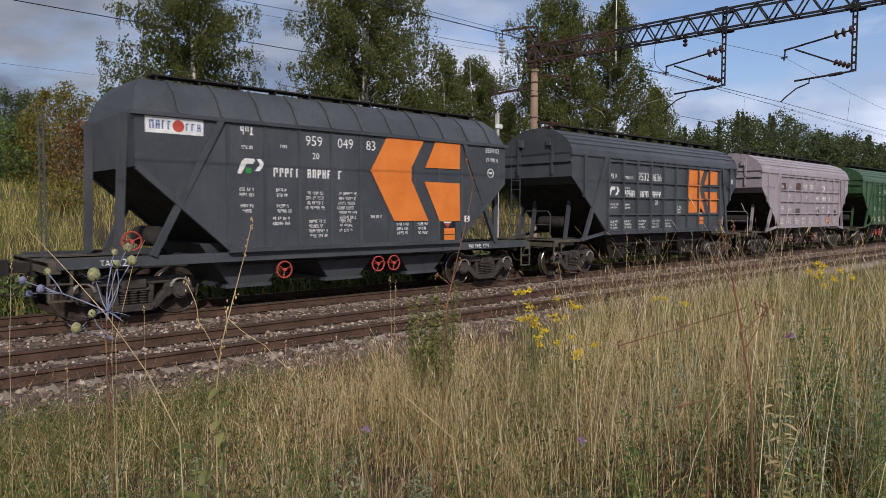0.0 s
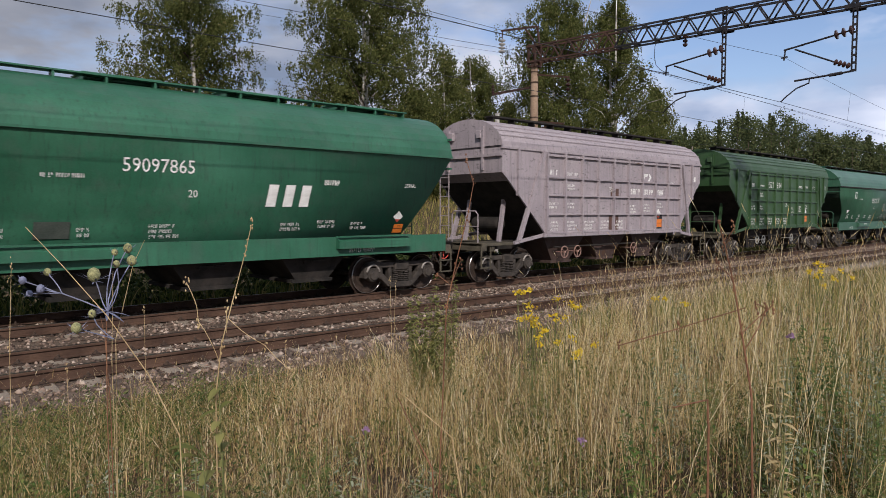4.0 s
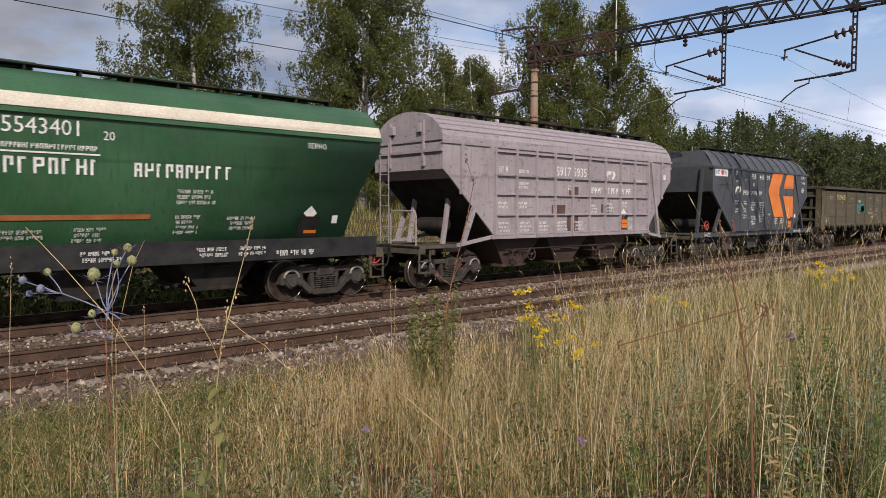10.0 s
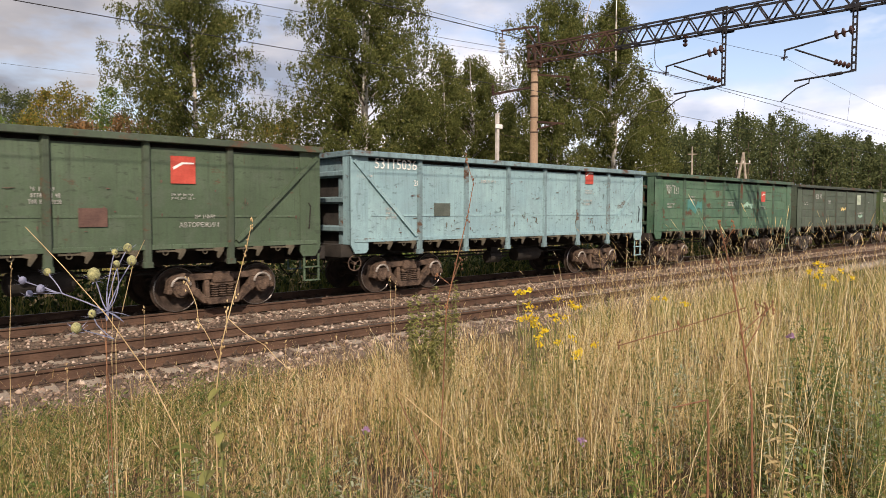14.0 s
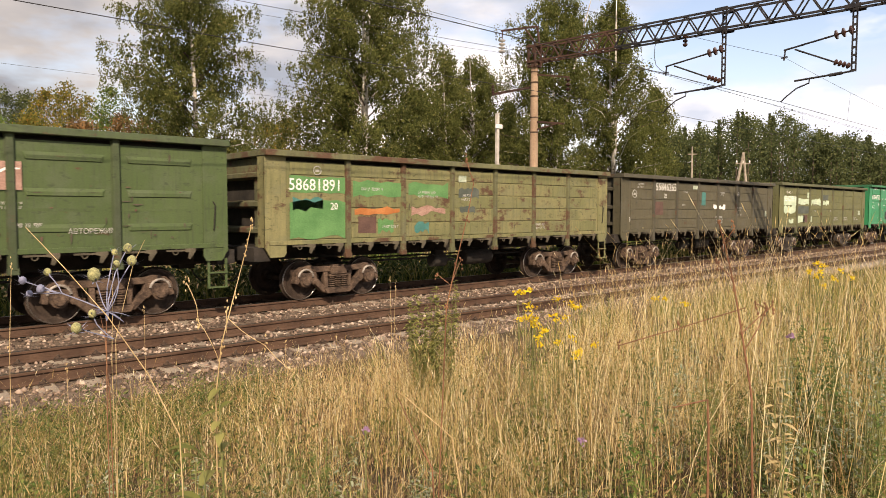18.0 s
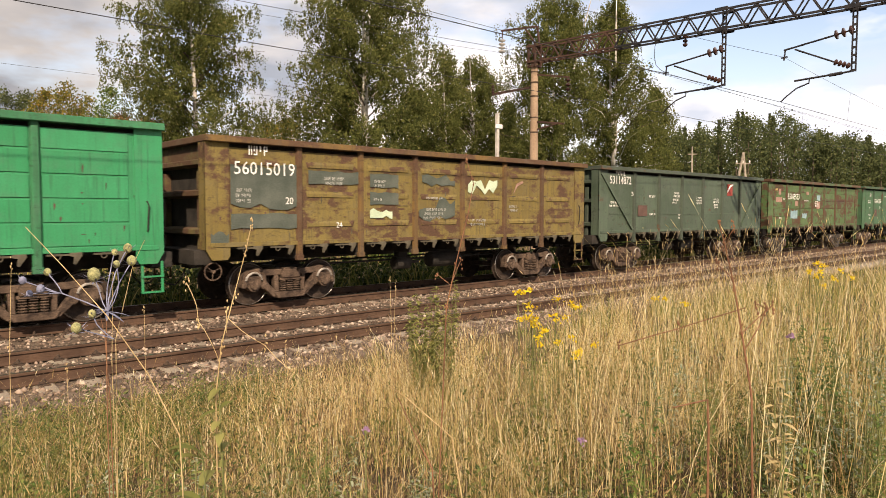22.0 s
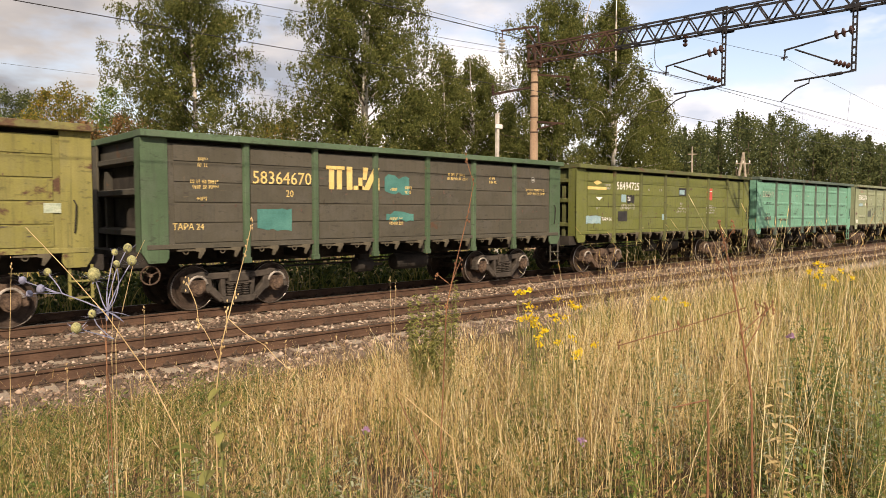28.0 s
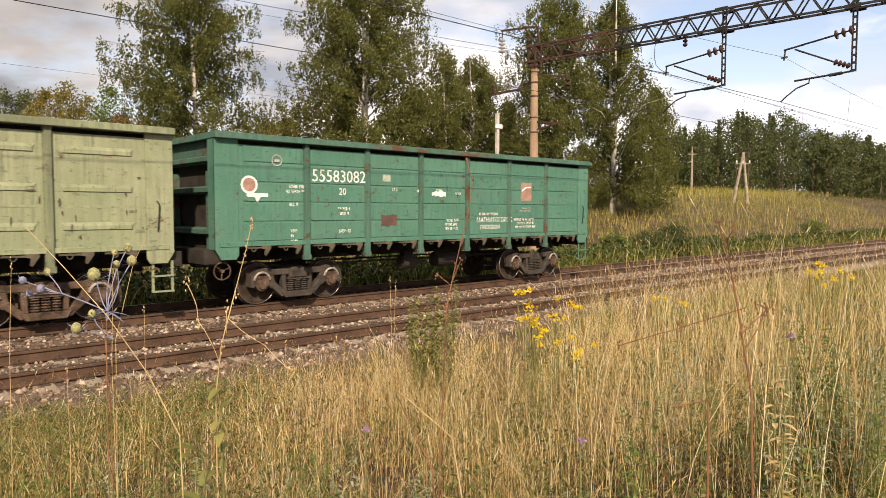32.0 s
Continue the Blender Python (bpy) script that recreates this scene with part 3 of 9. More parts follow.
def words(s, size, squeeze=0.93):
    """Letters as a thin mesh in the x-z plane, facing -y, left end at the origin."""
    key = (s, round(size, 3), squeeze)
    if key not in TEXTS:
        cu = bpy.data.curves.new("letters", "FONT")
        cu.body, cu.size, cu.extrude = s, size * 1.38, 0.0
        cu.resolution_u = 2
        ob = bpy.data.objects.new("letters", cu)
        scene.collection.objects.link(ob)
        bpy.context.view_layer.update()
        me = bpy.data.meshes.new_from_object(ob.evaluated_get(bpy.context.evaluated_depsgraph_get()))
        bpy.data.objects.remove(ob)
        me.transform(Matrix.Rotation(radians(90), 4, "X") @ Matrix.Diagonal((squeeze, 1, 1, 1)))
        me.materials.clear()
        me.materials.append(None)
        TEXTS[key] = me
    return TEXTS[key]


def bars(rng, w, rows, size):
    """Rows of short strokes for small stencils that are too small to read."""
    b = Build()
    for r in range(rows):
        x, end = rng.uniform(0, 0.15) * w, w * rng.uniform(0.75, 1.0)
        z = -r * size * 1.5
        while x < end:
            run = rng.uniform(2, 7) * size * 0.62
            n = max(1, int(run / (size * 0.62)))
            for k in range(n):
                if x + size * 0.45 > end:
                    break
                for q in ((0.0, 0.14), (0.30, 0.42)) if rng.random() < 0.6 else ((0.12, 0.28),):
                    b.box(x + size * q[0], x + size * q[1], -0.001, 0.001, z + size * rng.choice((0, 0, 0.4)), z + size)
                if rng.random() < 0.6:
                    g = rng.choice((0.0, 0.42, 0.84))
                    b.box(x, x + size * 0.42, -0.001, 0.001, z + size * g, z + size * (g + 0.15))
                x += size * 0.6
            x += size * 0.5
    return b.mesh("stencil_line")


class Side:
    """The near side of a wagon on which signs are laid: distance along from the leading coupler, height over the rail."""

    def __init__(self, wagon, shift, y, seed):
        self.w, self.shift, self.y, self.rng, self.fit, self.rise = wagon, shift, y, random.Random(seed), None, 0.0

    def place(self, x, z, lift=0.004):
        z += self.rise
        y = self.y if self.fit is None else self.fit(z)
        lean = 0.0
        if self.fit is not None:
            lean = math.degrees(math.atan2(self.fit(z + 0.2) - self.fit(z), 0.2))
        return pose(x + self.shift, y - lift, z, -lean, 0, 0)

    def text(self, x, z, s, size, mat=None, squeeze=0.93, name="lettering"):
        return part(name, words(s, size, squeeze), mat or WHITE, self.w, at=self.place(x, z))

    def rows(self, x, z, w, n=2, size=0.07, mat=None):
        return tagged(part("stencil_line", bars(self.rng, w, n, size), mat or DULLWHITE, self.w, at=self.place(x, z)), kind="stuff")

    def patch(self, x, z, w, h, mat, name="paint_patch", lift=0.0025, ragged=0.0):
        b = Build()
        r = self.rng
        if ragged:
            n = 7
            top = [(w * k / n, h + r.uniform(-1, 0.3) * ragged * h) for k in range(n + 1)]
            low = [(w * k / n, r.uniform(-0.3, 1) * ragged * h) for k in range(n, -1, -1)]
            b.slab(low[::-1] + top[::-1], -0.0006, 0.0006)
        else:
            b.box(0, w, -0.0006, 0.0006, 0, h)
        return part(name, b.mesh(name), mat, self.w, at=self.place(x, z, lift))

    def shape(self, x, z, polys, mat, name="logo", lift=0.005):
        b = Build()
        for q in polys:
            b.slab(q, -0.0006, 0.0006)
        return part(name, b.mesh(name), mat, self.w, at=self.place(x, z, lift))

    def ringmark(self, x, z, r, mat=None):
        return part("round_mark", Build().ring((0, 0, 0), r, r * 0.12, "y", 16, 4).box(-r * 0.5, r * 0.5, -0.003, 0.003, -r * 0.25, r * 0.25).mesh("round_mark"), mat or DULLWHITE, self.w, at=self.place(x, z))

    def hazard(self, x, z, k=1.0, dark=True):
        """White-red diamond over an orange plate."""
        if dark:
            self.patch(x - 0.12, z - 0.08, 0.62 * k, 0.62 * k, BLACKP, "backing_patch", 0.003)
        self.patch(x + 0.06, z, 0.40 * k, 0.34 * k, ORANGE, "hazard_plate", 0.005)
        self.shape(x + 0.06, z, [[(0, 0.16 * k), (0.4 * k, 0.16 * k), (0.4 * k, 0.18 * k), (0, 0.18 * k)]], BLACKP, "plate_line", 0.007)
        self.text(x + 0.17, z + 0.205 * k, "40", 0.10 * k, BLACKP)
        self.text(x + 0.11, z + 0.035 * k, "2217", 0.10 * k, BLACKP)
        d = 0.21 * k
        cx, cz = x + 0.18 * k, z + 0.36 * k
        self.shape(cx, cz, [[(0, 0), (d * 0.55, d * 0.55), (-d * 0.55, d * 0.55)]], REDP, "hazard_diamond", 0.006)
        self.shape(cx, cz, [[(d * 0.56, d * 0.56), (d, d), (0, 2 * d), (-d, d), (-d * 0.56, d * 0.56)]], WHITE, "hazard_diamond", 0.006)


def rail_logo(side, x, z, k, mat):
    """Slanted two-stroke emblem."""
    side.shape(x, z, [[(0, 0), (0.14 * k, 0), (0.34 * k, 0.33 * k), (0.56 * k, 0.33 * k), (0.62 * k, 0.42 * k), (0.62 * k, 0.5 * k), (0.28 * k, 0.5 * k), (0.16 * k, 0.4 * k)],
                      [(0.62 * k, 0.10 * k), (0.78 * k, 0.10 * k), (0.98 * k, 0.32 * k), (0.84 * k, 0.5 * k), (0.70 * k, 0.5 * k), (0.80 * k, 0.32 * k)]], mat, "emblem")


def name_bars(side, x, z, w, h, mat, rng):
    """A line of blocks where a company name is painted."""
    b = Build()
    u = 0.0
    while u < w - h * 0.5:
        c, t = h * rng.choice((0.45, 0.52, 0.6)), h * 0.17
        kind = rng.random()
        b.box(u, u + t, -0.001, 0.001, 0, h)
        if kind < 0.75:
            b.box(u + c - t, u + c, -0.001, 0.001, h * rng.choice((0.0, 0.45)), h)
        if kind > 0.3:
            b.box(u + t, u + c - t, -0.001, 0.001, h * 0.83, h)
        if kind < 0.55:
            b.box(u + t, u + c - t, -0.001, 0.001, h * 0.42, h * 0.58)
        u += c + h * 0.22
    return tagged(part("name_line", b.mesh("name_line"), mat, side.w, at=side.place(x, z)), kind="stuff")


# ---- gondola wagons ----
G_HALF, G_LEN, G_Y = 6.53, 13.92, 1.50
POSTS = (-4.32, -2.60, -0.86, 0.86, 2.60, 4.32)


def side_sheet(style, top):
    """One side wall between cap and lower edge: grooved planks, flat sheet or pressed panels."""
    b = Build()
    z0, z1 = 1.42, top - 0.23
    b.box(-G_HALF + 0.02, G_HALF - 0.02, -0.03, 0.03, z0, z1)
    return b


def side_pieces(wall, style, top, mat):
    """Planks or pressed ribs of the near side, each a piece of its own."""
    z0, z1 = 1.42, top - 0.23
    edges = (-G_HALF + 0.55, *POSTS, G_HALF - 0.55)
    H = z1 - z0
    for i in range(len(edges) - 1):
        mid, w = (edges[i] + edges[i + 1]) / 2, edges[i + 1] - edges[i]
        if style == "planks":
            h = H / 5
            me = shared("plank_%d_%d" % (w * 1000, h * 1000), lambda: Build().box(-w / 2 + 0.10, w / 2 - 0.10, -0.016, 0.006, 0.014, h - 0.020), 0.006)
            ml = shared("plank_low_%d_%d" % (w * 1000, h * 1000), lambda: Build().box(-w / 2 + 0.10, w / 2 - 0.10, -0.016, 0.006, 0.014, h - 0.07), 0.006)
            for k in range(5):
                part("plank", ml if k == 4 else me, mat, wall, at=(mid, -0.032, z0 + 0.06 + k * h))
        elif style == "pressed":
            me = shared("pressed_rib_%d" % (w * 1000), lambda: Build().add([(-w / 2 + 0.22, 0.0, -0.062), (w / 2 - 0.22, 0.0, -0.062), (w / 2 - 0.18, 0.0, 0.085), (-w / 2 + 0.18, 0.0, 0.085),
                        (-w / 2 + 0.25, -0.024, -0.05), (w / 2 - 0.25, -0.024, -0.05), (w / 2 - 0.25, -0.024, 0.02), (-w / 2 + 0.25, -0.024, 0.02)],
                       [(0, 1, 5, 4), (1, 2, 6, 5), (2, 3, 7, 6), (3, 0, 4, 7), (4, 5, 6, 7), (3, 2, 1, 0)]))
            for q in (0.20, 0.53, 0.855):
                part("pressed_rib", me, mat, wall, at=(mid, -0.029, z0 + H * q))
            part("weld_seam", shared("weld_seam_%d" % (w * 1000), lambda: Build().box(-w / 2 + 0.09, w / 2 - 0.09, -0.013, 0.003, 0, 0.045)), mat, wall, at=(mid, -0.022, z0 + H * 0.365))
        else:
            part("weld_seam", shared("weld_seam_%d" % (w * 1000), lambda: Build().box(-w / 2 + 0.09, w / 2 - 0.09, -0.013, 0.003, 0, 0.045)), mat, wall, at=(mid, -0.03, z0 + H * 0.30))


def cap_mesh():
    return Build().slab([(-0.19, 0.0), (-0.17, 0.14), (0.25, 0.14), (0.25, 0.0)], -G_HALF - 0.02, G_HALF + 0.02, "x")


def post_mesh(h):
    return Build().slab([(-0.09, -0.02), (-0.055, -0.095), (0.055, -0.095), (0.09, -0.02)], 1.10, h - 0.13, "z").slab([(-0.09, 1.02), (0.09, 1.02), (0.09, 1.14), (-0.09, 1.14)], -0.09, 0.02)


def corner_mesh(h):
    """Corner plate with cut lower corners; x runs inward from the end."""
    b = Build().slab([(0.0, 1.32), (0.13, 1.10), (0.47, 1.10), (0.53, 1.20), (0.53, h - 0.13), (0.0, h - 0.13)], -0.055, -0.005)
    return b.box(0.0, 0.05, -0.05, 0.28, 1.32, h - 0.13)


def end_mesh(h):
    """End wall: sheet, three deep beams and two posts; x = 0 is the outer face."""
    b = Build()
    b.box(0.24, 0.30, -1.46, 1.46, 1.30, h - 0.05)
    return b


def end_beam_mesh():
    return Build().slab([(0.02, 0.0), (0.02, 0.12), (0.06, 0.16), (0.22, 0.16), (0.22, 0.0)], -1.44, 1.44, "y") if False else Build().add(
        [(0.02, -1.44, 0.02), (0.02, -1.44, 0.13), (0.22, -1.44, 0.17), (0.22, -1.44, -0.02), (0.02, 1.44, 0.02), (0.02, 1.44, 0.13), (0.22, 1.44, 0.17), (0.22, 1.44, -0.02)],
        [(0, 1, 2, 3), (7, 6, 5, 4), (0, 4, 5, 1), (1, 5, 6, 2), (2, 6, 7, 3), (3, 7, 4, 0)])


def hook_mesh():
    """Hatch latch under the side wall: a pointed lug beside a swung lever."""
    b = Build()
    b.slab([(-0.05, 0.0), (0.16, 0.0), (0.16, -0.06), (0.05, -0.22), (0.01, -0.20), (0.03, -0.08), (-0.05, -0.06)], -0.10, -0.06)
    b.box(-0.42, -0.05, -0.09, -0.05, -0.055, -0.02)
    b.ring((-0.24, -0.075, -0.07), 0.05, 0.012, "y", 10, 4)
    return b


def gondola_frame_mesh():
    b = Build()
    b.box(-G_HALF, G_HALF, -0.24, 0.24, 0.96, 1.28)
    return b


def chips(side, top, seed):
    """Scratches, chipped paint and rust runs scattered over the near side."""
    r = random.Random(seed * 7 + 3)
    for mat, n, lo, hi in ((BROWNP, 46, 0.02, 0.10), (GRIMY, 40, 0.03, 0.16)):
        b = Build()
        for k in range(n):
            x, z = r.uniform(0.15, 12.9), r.triangular(1.5, top - 0.35, 1.7)
            if min(abs(x - G_HALF - q) for q in POSTS) < 0.14:
                continue
            a, h = r.uniform(0.006, 0.024), r.uniform(lo, hi)
            if r.random() < 0.35:
                a, h = h * 0.7, a
            b.slab([(x - a, z), (x - a * 0.3, z - h), (x + a * 0.6, z - h * 0.5), (x + a, z + h * 0.2), (x, z + h * 0.5)], -0.0008, 0.0008)
        tagged(part("chipped_paint", b.mesh("chipped_paint"), mat, side.w, at=Matrix.Translation((side.shift, side.y - 0.0022, 0))), kind="stuff")


def gondola(spec, seed):
    name, style, top, mat, diag, extra = spec["name"], spec.get("style", "planks"), spec.get("top", 3.55), spec["mat"], spec.get("diag", False), spec.get("posts")
    w = new("gondola_wagon")
    tagged(w, spec["label"], "railway wagon", "wagons of the freight train")
    pm, em = extra or worn_shaded_paint(mat), worn_shaded_paint(mat)
    ss = shared("gondola_side_%d" % (top * 100), lambda: side_sheet(style, top), 0.0)
    for s in (-1, 1):
        wall = part("side_wall", ss, mat, w, at=(0, -G_Y, 0) if s < 0 else pose(0, G_Y, 0, 0, 0, 180))
        part("lower_rail", shared("gondola_lower_rail", lambda: Build().box(-G_HALF + 0.1, G_HALF - 0.1, -0.07, -0.031, 1.375, 1.47), 0.006), mat, wall)
        # near-black backing behind the slot deepens the cap's shade by its colour
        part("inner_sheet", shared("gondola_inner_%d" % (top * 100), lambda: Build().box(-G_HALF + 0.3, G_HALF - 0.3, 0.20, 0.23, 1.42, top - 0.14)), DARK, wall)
        if s < 0:
            side_pieces(wall, style, top, mat)
        part("top_cap", shared("gondola_cap", cap_mesh, 0.012), pm, w, at=(0, -G_Y, top - 0.14) if s < 0 else pose(0, G_Y, top - 0.14, 0, 0, 180))
        for x in POSTS:
            part("side_post", shared("gondola_post_%d" % (top * 100), lambda: post_mesh(top), 0.008), pm, w, at=(x, -G_Y, 0) if s < 0 else pose(x, G_Y, 0, 0, 0, 180))
        # top strip keeps the wagon's paint, as the lit part of the end
        part("end_top_sheet", shared("gondola_end_top_%d" % (top * 100), lambda: Build().box(0.14, 0.19, -1.46, 1.46, top - 0.60, top - 0.15)), em, w, at=(-G_HALF, 0, 0) if s < 0 else pose(G_HALF, 0, 0, 0, 0, 180))
        for yy in (-0.95, 0.95):
            part("end_post", shared("gondola_end_post", lambda: Build().slab([(0.10, -0.07), (0.24, -0.07), (0.24, 0.07), (0.10, 0.07)], 1.2, 3.0, "z"), 0.01), em, w, at=(-G_HALF, yy, 0) if s < 0 else pose(G_HALF, yy, 0, 0, 0, 180))
        # end sheet coloured near black for dirt and the next wagon's shade
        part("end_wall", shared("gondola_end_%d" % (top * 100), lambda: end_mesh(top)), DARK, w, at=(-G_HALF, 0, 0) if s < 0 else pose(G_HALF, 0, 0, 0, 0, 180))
        part("end_cap", shared("gondola_end_cap", lambda: Build().box(0.0, 0.2, -1.5, 1.5, 0.0, 0.14), 0.012), pm, w, at=(-G_HALF, 0, top - 0.14) if s < 0 else pose(G_HALF, 0, top - 0.14, 0, 0, 180))
        for z in (1.62, top - 1.28, top - 0.62):
            part("end_beam", shared("gondola_end_beam", end_beam_mesh, 0.01), em, w, at=(-G_HALF, 0, z) if s < 0 else pose(G_HALF, 0, z, 0, 0, 180))
    cm = shared("gondola_corner_%d" % (top * 100), lambda: corner_mesh(top), 0.006)
    flip = Matrix.Diagonal((-1, 1, 1, 1))
    part("corner_post", cm, spec.get("corner", mat), w, at=(-G_HALF, -G_Y, 0))
    part("corner_post", cm, mat, w, at=pose(G_HALF, G_Y, 0, 0, 0, 180))
    cr = shared("gondola_corner_r_%d" % (top * 100), lambda: Build().add([(-p[0], p[1], p[2]) for p in corner_mesh(top).v], corner_mesh(top).f), 0.006)
    part("corner_post", cr, spec.get("corner", mat), w, at=(G_HALF, -G_Y, 0))
    part("corner_post", cr, mat, w, at=pose(-G_HALF, G_Y, 0, 0, 0, 180))
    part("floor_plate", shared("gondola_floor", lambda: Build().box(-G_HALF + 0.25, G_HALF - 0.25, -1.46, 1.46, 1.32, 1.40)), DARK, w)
    frame_ = part("underframe", shared("gondola_frame", gondola_frame_mesh), DARK, w)
    for x in POSTS:
        part("cross_bearer", shared("gondola_bearer", lambda: Build().box(-0.10, 0.10, -1.40, 1.40, 1.06, 1.32)), DARK, frame_, at=(x, 0, 0))
    for s in (-1, 1):
        part("end_sill", shared("gondola_end_sill", lambda: Build().box(-0.2, 0.2, -1.42, 1.42, 1.02, 1.32)), DARK, frame_, at=(s * G_HALF, 0, 0))
        part("brake_pipe", shared("gondola_pipe", lambda: Build().tube([(-4.4, 0, 0.82), (4.4, 0, 0.82)], 0.025, 6)), DARK, frame_, at=(0, s * 0.55, 0))
    hk = shared("hatch_latch", hook_mesh)
    low = spec.get("latch", GRIMY)
    for i in range(7):
        a, c = ((-G_HALF + 0.55, *POSTS)[i], (*POSTS, G_HALF - 0.55)[i])
        for f in (0.33, 0.80):
            part("hatch_latch", hk, low, w, at=(a + (c - a) * f, -G_Y, 1.38))
    st = shared("corner_step", step_mesh)
    part("corner_step", st, spec.get("step", mat), w, at=(G_HALF - 0.22, -1.50, 1.15))
    part("corner_step", st, spec.get("step", mat), w, at=pose(-G_HALF + 0.22, 1.50, 1.15, 0, 0, 180))
    part("grab_handle", shared("grab_handle", lambda: Build().tube([(0, 0.06, 0), (0, -0.03, 0.0), (0, -0.05, 0.08), (0.03, -0.05, 0.5), (0, -0.03, 0.58), (0, 0.06, 0.58)], 0.013, 6)), DARK, w, at=(G_HALF - 0.32, -G_Y - 0.05, 1.75))
    if seed in (0, 2, 8, 10, 12, 16, 18, 19, 20):
        part("brake_handwheel", shared("handwheel", handwheel_mesh), spec.get("wheel", RUSTY), w, at=(-G_HALF + 0.2, -1.42, 0.86))
    part("air_reservoir", shared("air_reservoir", reservoir_mesh, smooth=False), DARK, w, at=(0.9, -0.7, 0.78))
    part("brake_cylinder", shared("brake_cylinder", lambda: Build().lathe([(0.08, -0.3), (0.18, -0.28), (0.18, 0.2), (0.05, 0.22), (0.03, 0.6)], (0, 0, 0), "x", 14).box(-0.2, 0.1, -0.1, 0.1, 0.1, 0.3)), DARK, w, at=(-0.7, -0.8, 0.75))
    if diag:
        z0, z1 = 1.50, top - 0.25
        for s in (-1, 1):
            b = Build().beam((s * (G_HALF - 0.10), -0.075, z1), (s * 4.45, -0.075, z0), 0.09, 0.05, up=(0, 1, 0))
            part("diagonal_brace", b.mesh("diagonal_brace"), mat, w, at=(0, -G_Y, 0))
    ends(w, G_LEN / 2, mat)
    sets = bogie(w, -4.325, RUSTY if seed % 4 else GREASE, RUSTY) + bogie(w, 4.325, RUSTY if seed % 4 else GREASE, RUSTY)
    side = Side(w, -G_HALF, -G_Y - (0.055 if style == "pressed" else 0.05), seed)
    side.rise = spec.get("rise", 0.0)
    spec["signs"](side)
    chips(side, top, seed)
    return w, sets


# ---- hopper wagons ----
H_LEN = 14.72
H_Y = 1.53


def vault(y0, z0, ridge, n=9, flat=0.0):
    """Half section of a roof, from eave to ridge, as (y, z)."""
    return [(-y0 * math.cos(a), z0 + (ridge - z0) * math.sin(a)) for a in np.linspace(0, math.pi / 2, n)]


def loft(sections):
    """Skins a list of closed sections of equal length, with end faces."""
    b = Build()
    n = len(sections[0])
    b.add([p for s in sections for p in s], [(i * n + k, i * n + (k + 1) % n, (i + 1) * n + (k + 1) % n, (i + 1) * n + k) for i in range(len(sections) - 1) for k in range(n)]
          + [tuple(range(n))[::-1], tuple((len(sections) - 1) * n + k for k in range(n))])
    return b


def hopper_under(wagon, half, mat, sill_mat, dark_mat, bins=3, sill=(1.06, 1.30), platform=True, low=0.45):
    part("centre_sill", shared("hopper_sill_%d" % int(half * 100), lambda: Build().box(-half + 0.6, half - 0.6, -0.22, 0.22, 0.92, 1.20)), DARK, wagon)
    for k in range(bins):
        x = (k - (bins - 1) / 2) * 2.55
        part("discharge_chute", shared("discharge_chute", lambda: Build().add(
            [(-1.2, -1.25, 1.45), (1.2, -1.25, 1.45), (1.2, 1.25, 1.45), (-1.2, 1.25, 1.45), (-0.45, -1.05, 0.5), (0.45, -1.05, 0.5), (0.45, 1.05, 0.5), (-0.45, 1.05, 0.5)],
            [(3, 2, 1, 0), (4, 5, 6, 7), (0, 1, 5, 4), (1, 2, 6, 5), (2, 3, 7, 6), (3, 0, 4, 7)]).box(-0.55, 0.55, -1.08, 1.08, 0.44, 0.52).box(-0.3, 0.3, -1.2, -1.14, 0.9, 0.96)), dark_mat, wagon, at=(x, 0, 0))


def hopper_rods(wagon, wheels_at, mat):
    b = Build().tube([(-3.2, -1.30, 0.98), (3.2, -1.30, 0.98)], 0.025, 6)
    part("shutter_rod", b.mesh("shutter_rod"), DARK, wagon)
    for x in wheels_at:
        part("shutter_handwheel", shared("handwheel", handwheel_mesh), mat, wagon, at=(x, -1.5, 0.82))


def ladder_mesh(h):
    b = Build()
    for s in (-0.2, 0.2):
        b.tube([(0, s, 0), (0, s, h)], 0.016, 6)
    for k in range(int(h / 0.3)):
        b.tube([(0, -0.2, 0.2 + k * 0.3), (0, 0.2, 0.2 + k * 0.3)], 0.012, 6)
    return b


def hand_rail_mesh():
    return Build().tube([(0, -1.2, 0), (0, -1.2, 0.85), (0, -1.1, 0.95), (0, -0.2, 0.95), (0, -0.1, 0.85), (0, -0.1, 0.0)], 0.02, 6).tube([(0, -1.2, 0.5), (0, -0.1, 0.5)], 0.014, 6)


def end_platform(wagon, half, mat, rails=True):
    for s in (-1, 1):
        o = part("end_platform", shared("end_platform", lambda: Build().box(0.0, 1.75, -1.45, 1.45, 1.12, 1.20).box(0.0, 0.2, -1.48, 1.48, 0.98, 1.22).box(0.5, 0.62, -1.4, 1.4, 0.95, 1.12), 0.01), GRIMY, wagon,
                 at=(-half + 0.62, 0, 0) if s < 0 else pose(half - 0.62, 0, 0, 0, 0, 180))
        if rails:
            part("hand_rail", shared("platform_rail", hand_rail_mesh), mat, wagon, at=(-half + 0.72, 0, 1.2) if s < 0 else pose(half - 0.72, 0, 1.2, 0, 0, 180))
        part("corner_step", shared("corner_step", step_mesh), GRIMY, wagon, at=(s * (half - 0.8), -1.46, 1.1))
    part("roof_ladder", shared("hopper_ladder", lambda: ladder_mesh(2.9)), mat, wagon, at=(-half + 1.0, 0.55, 1.2))


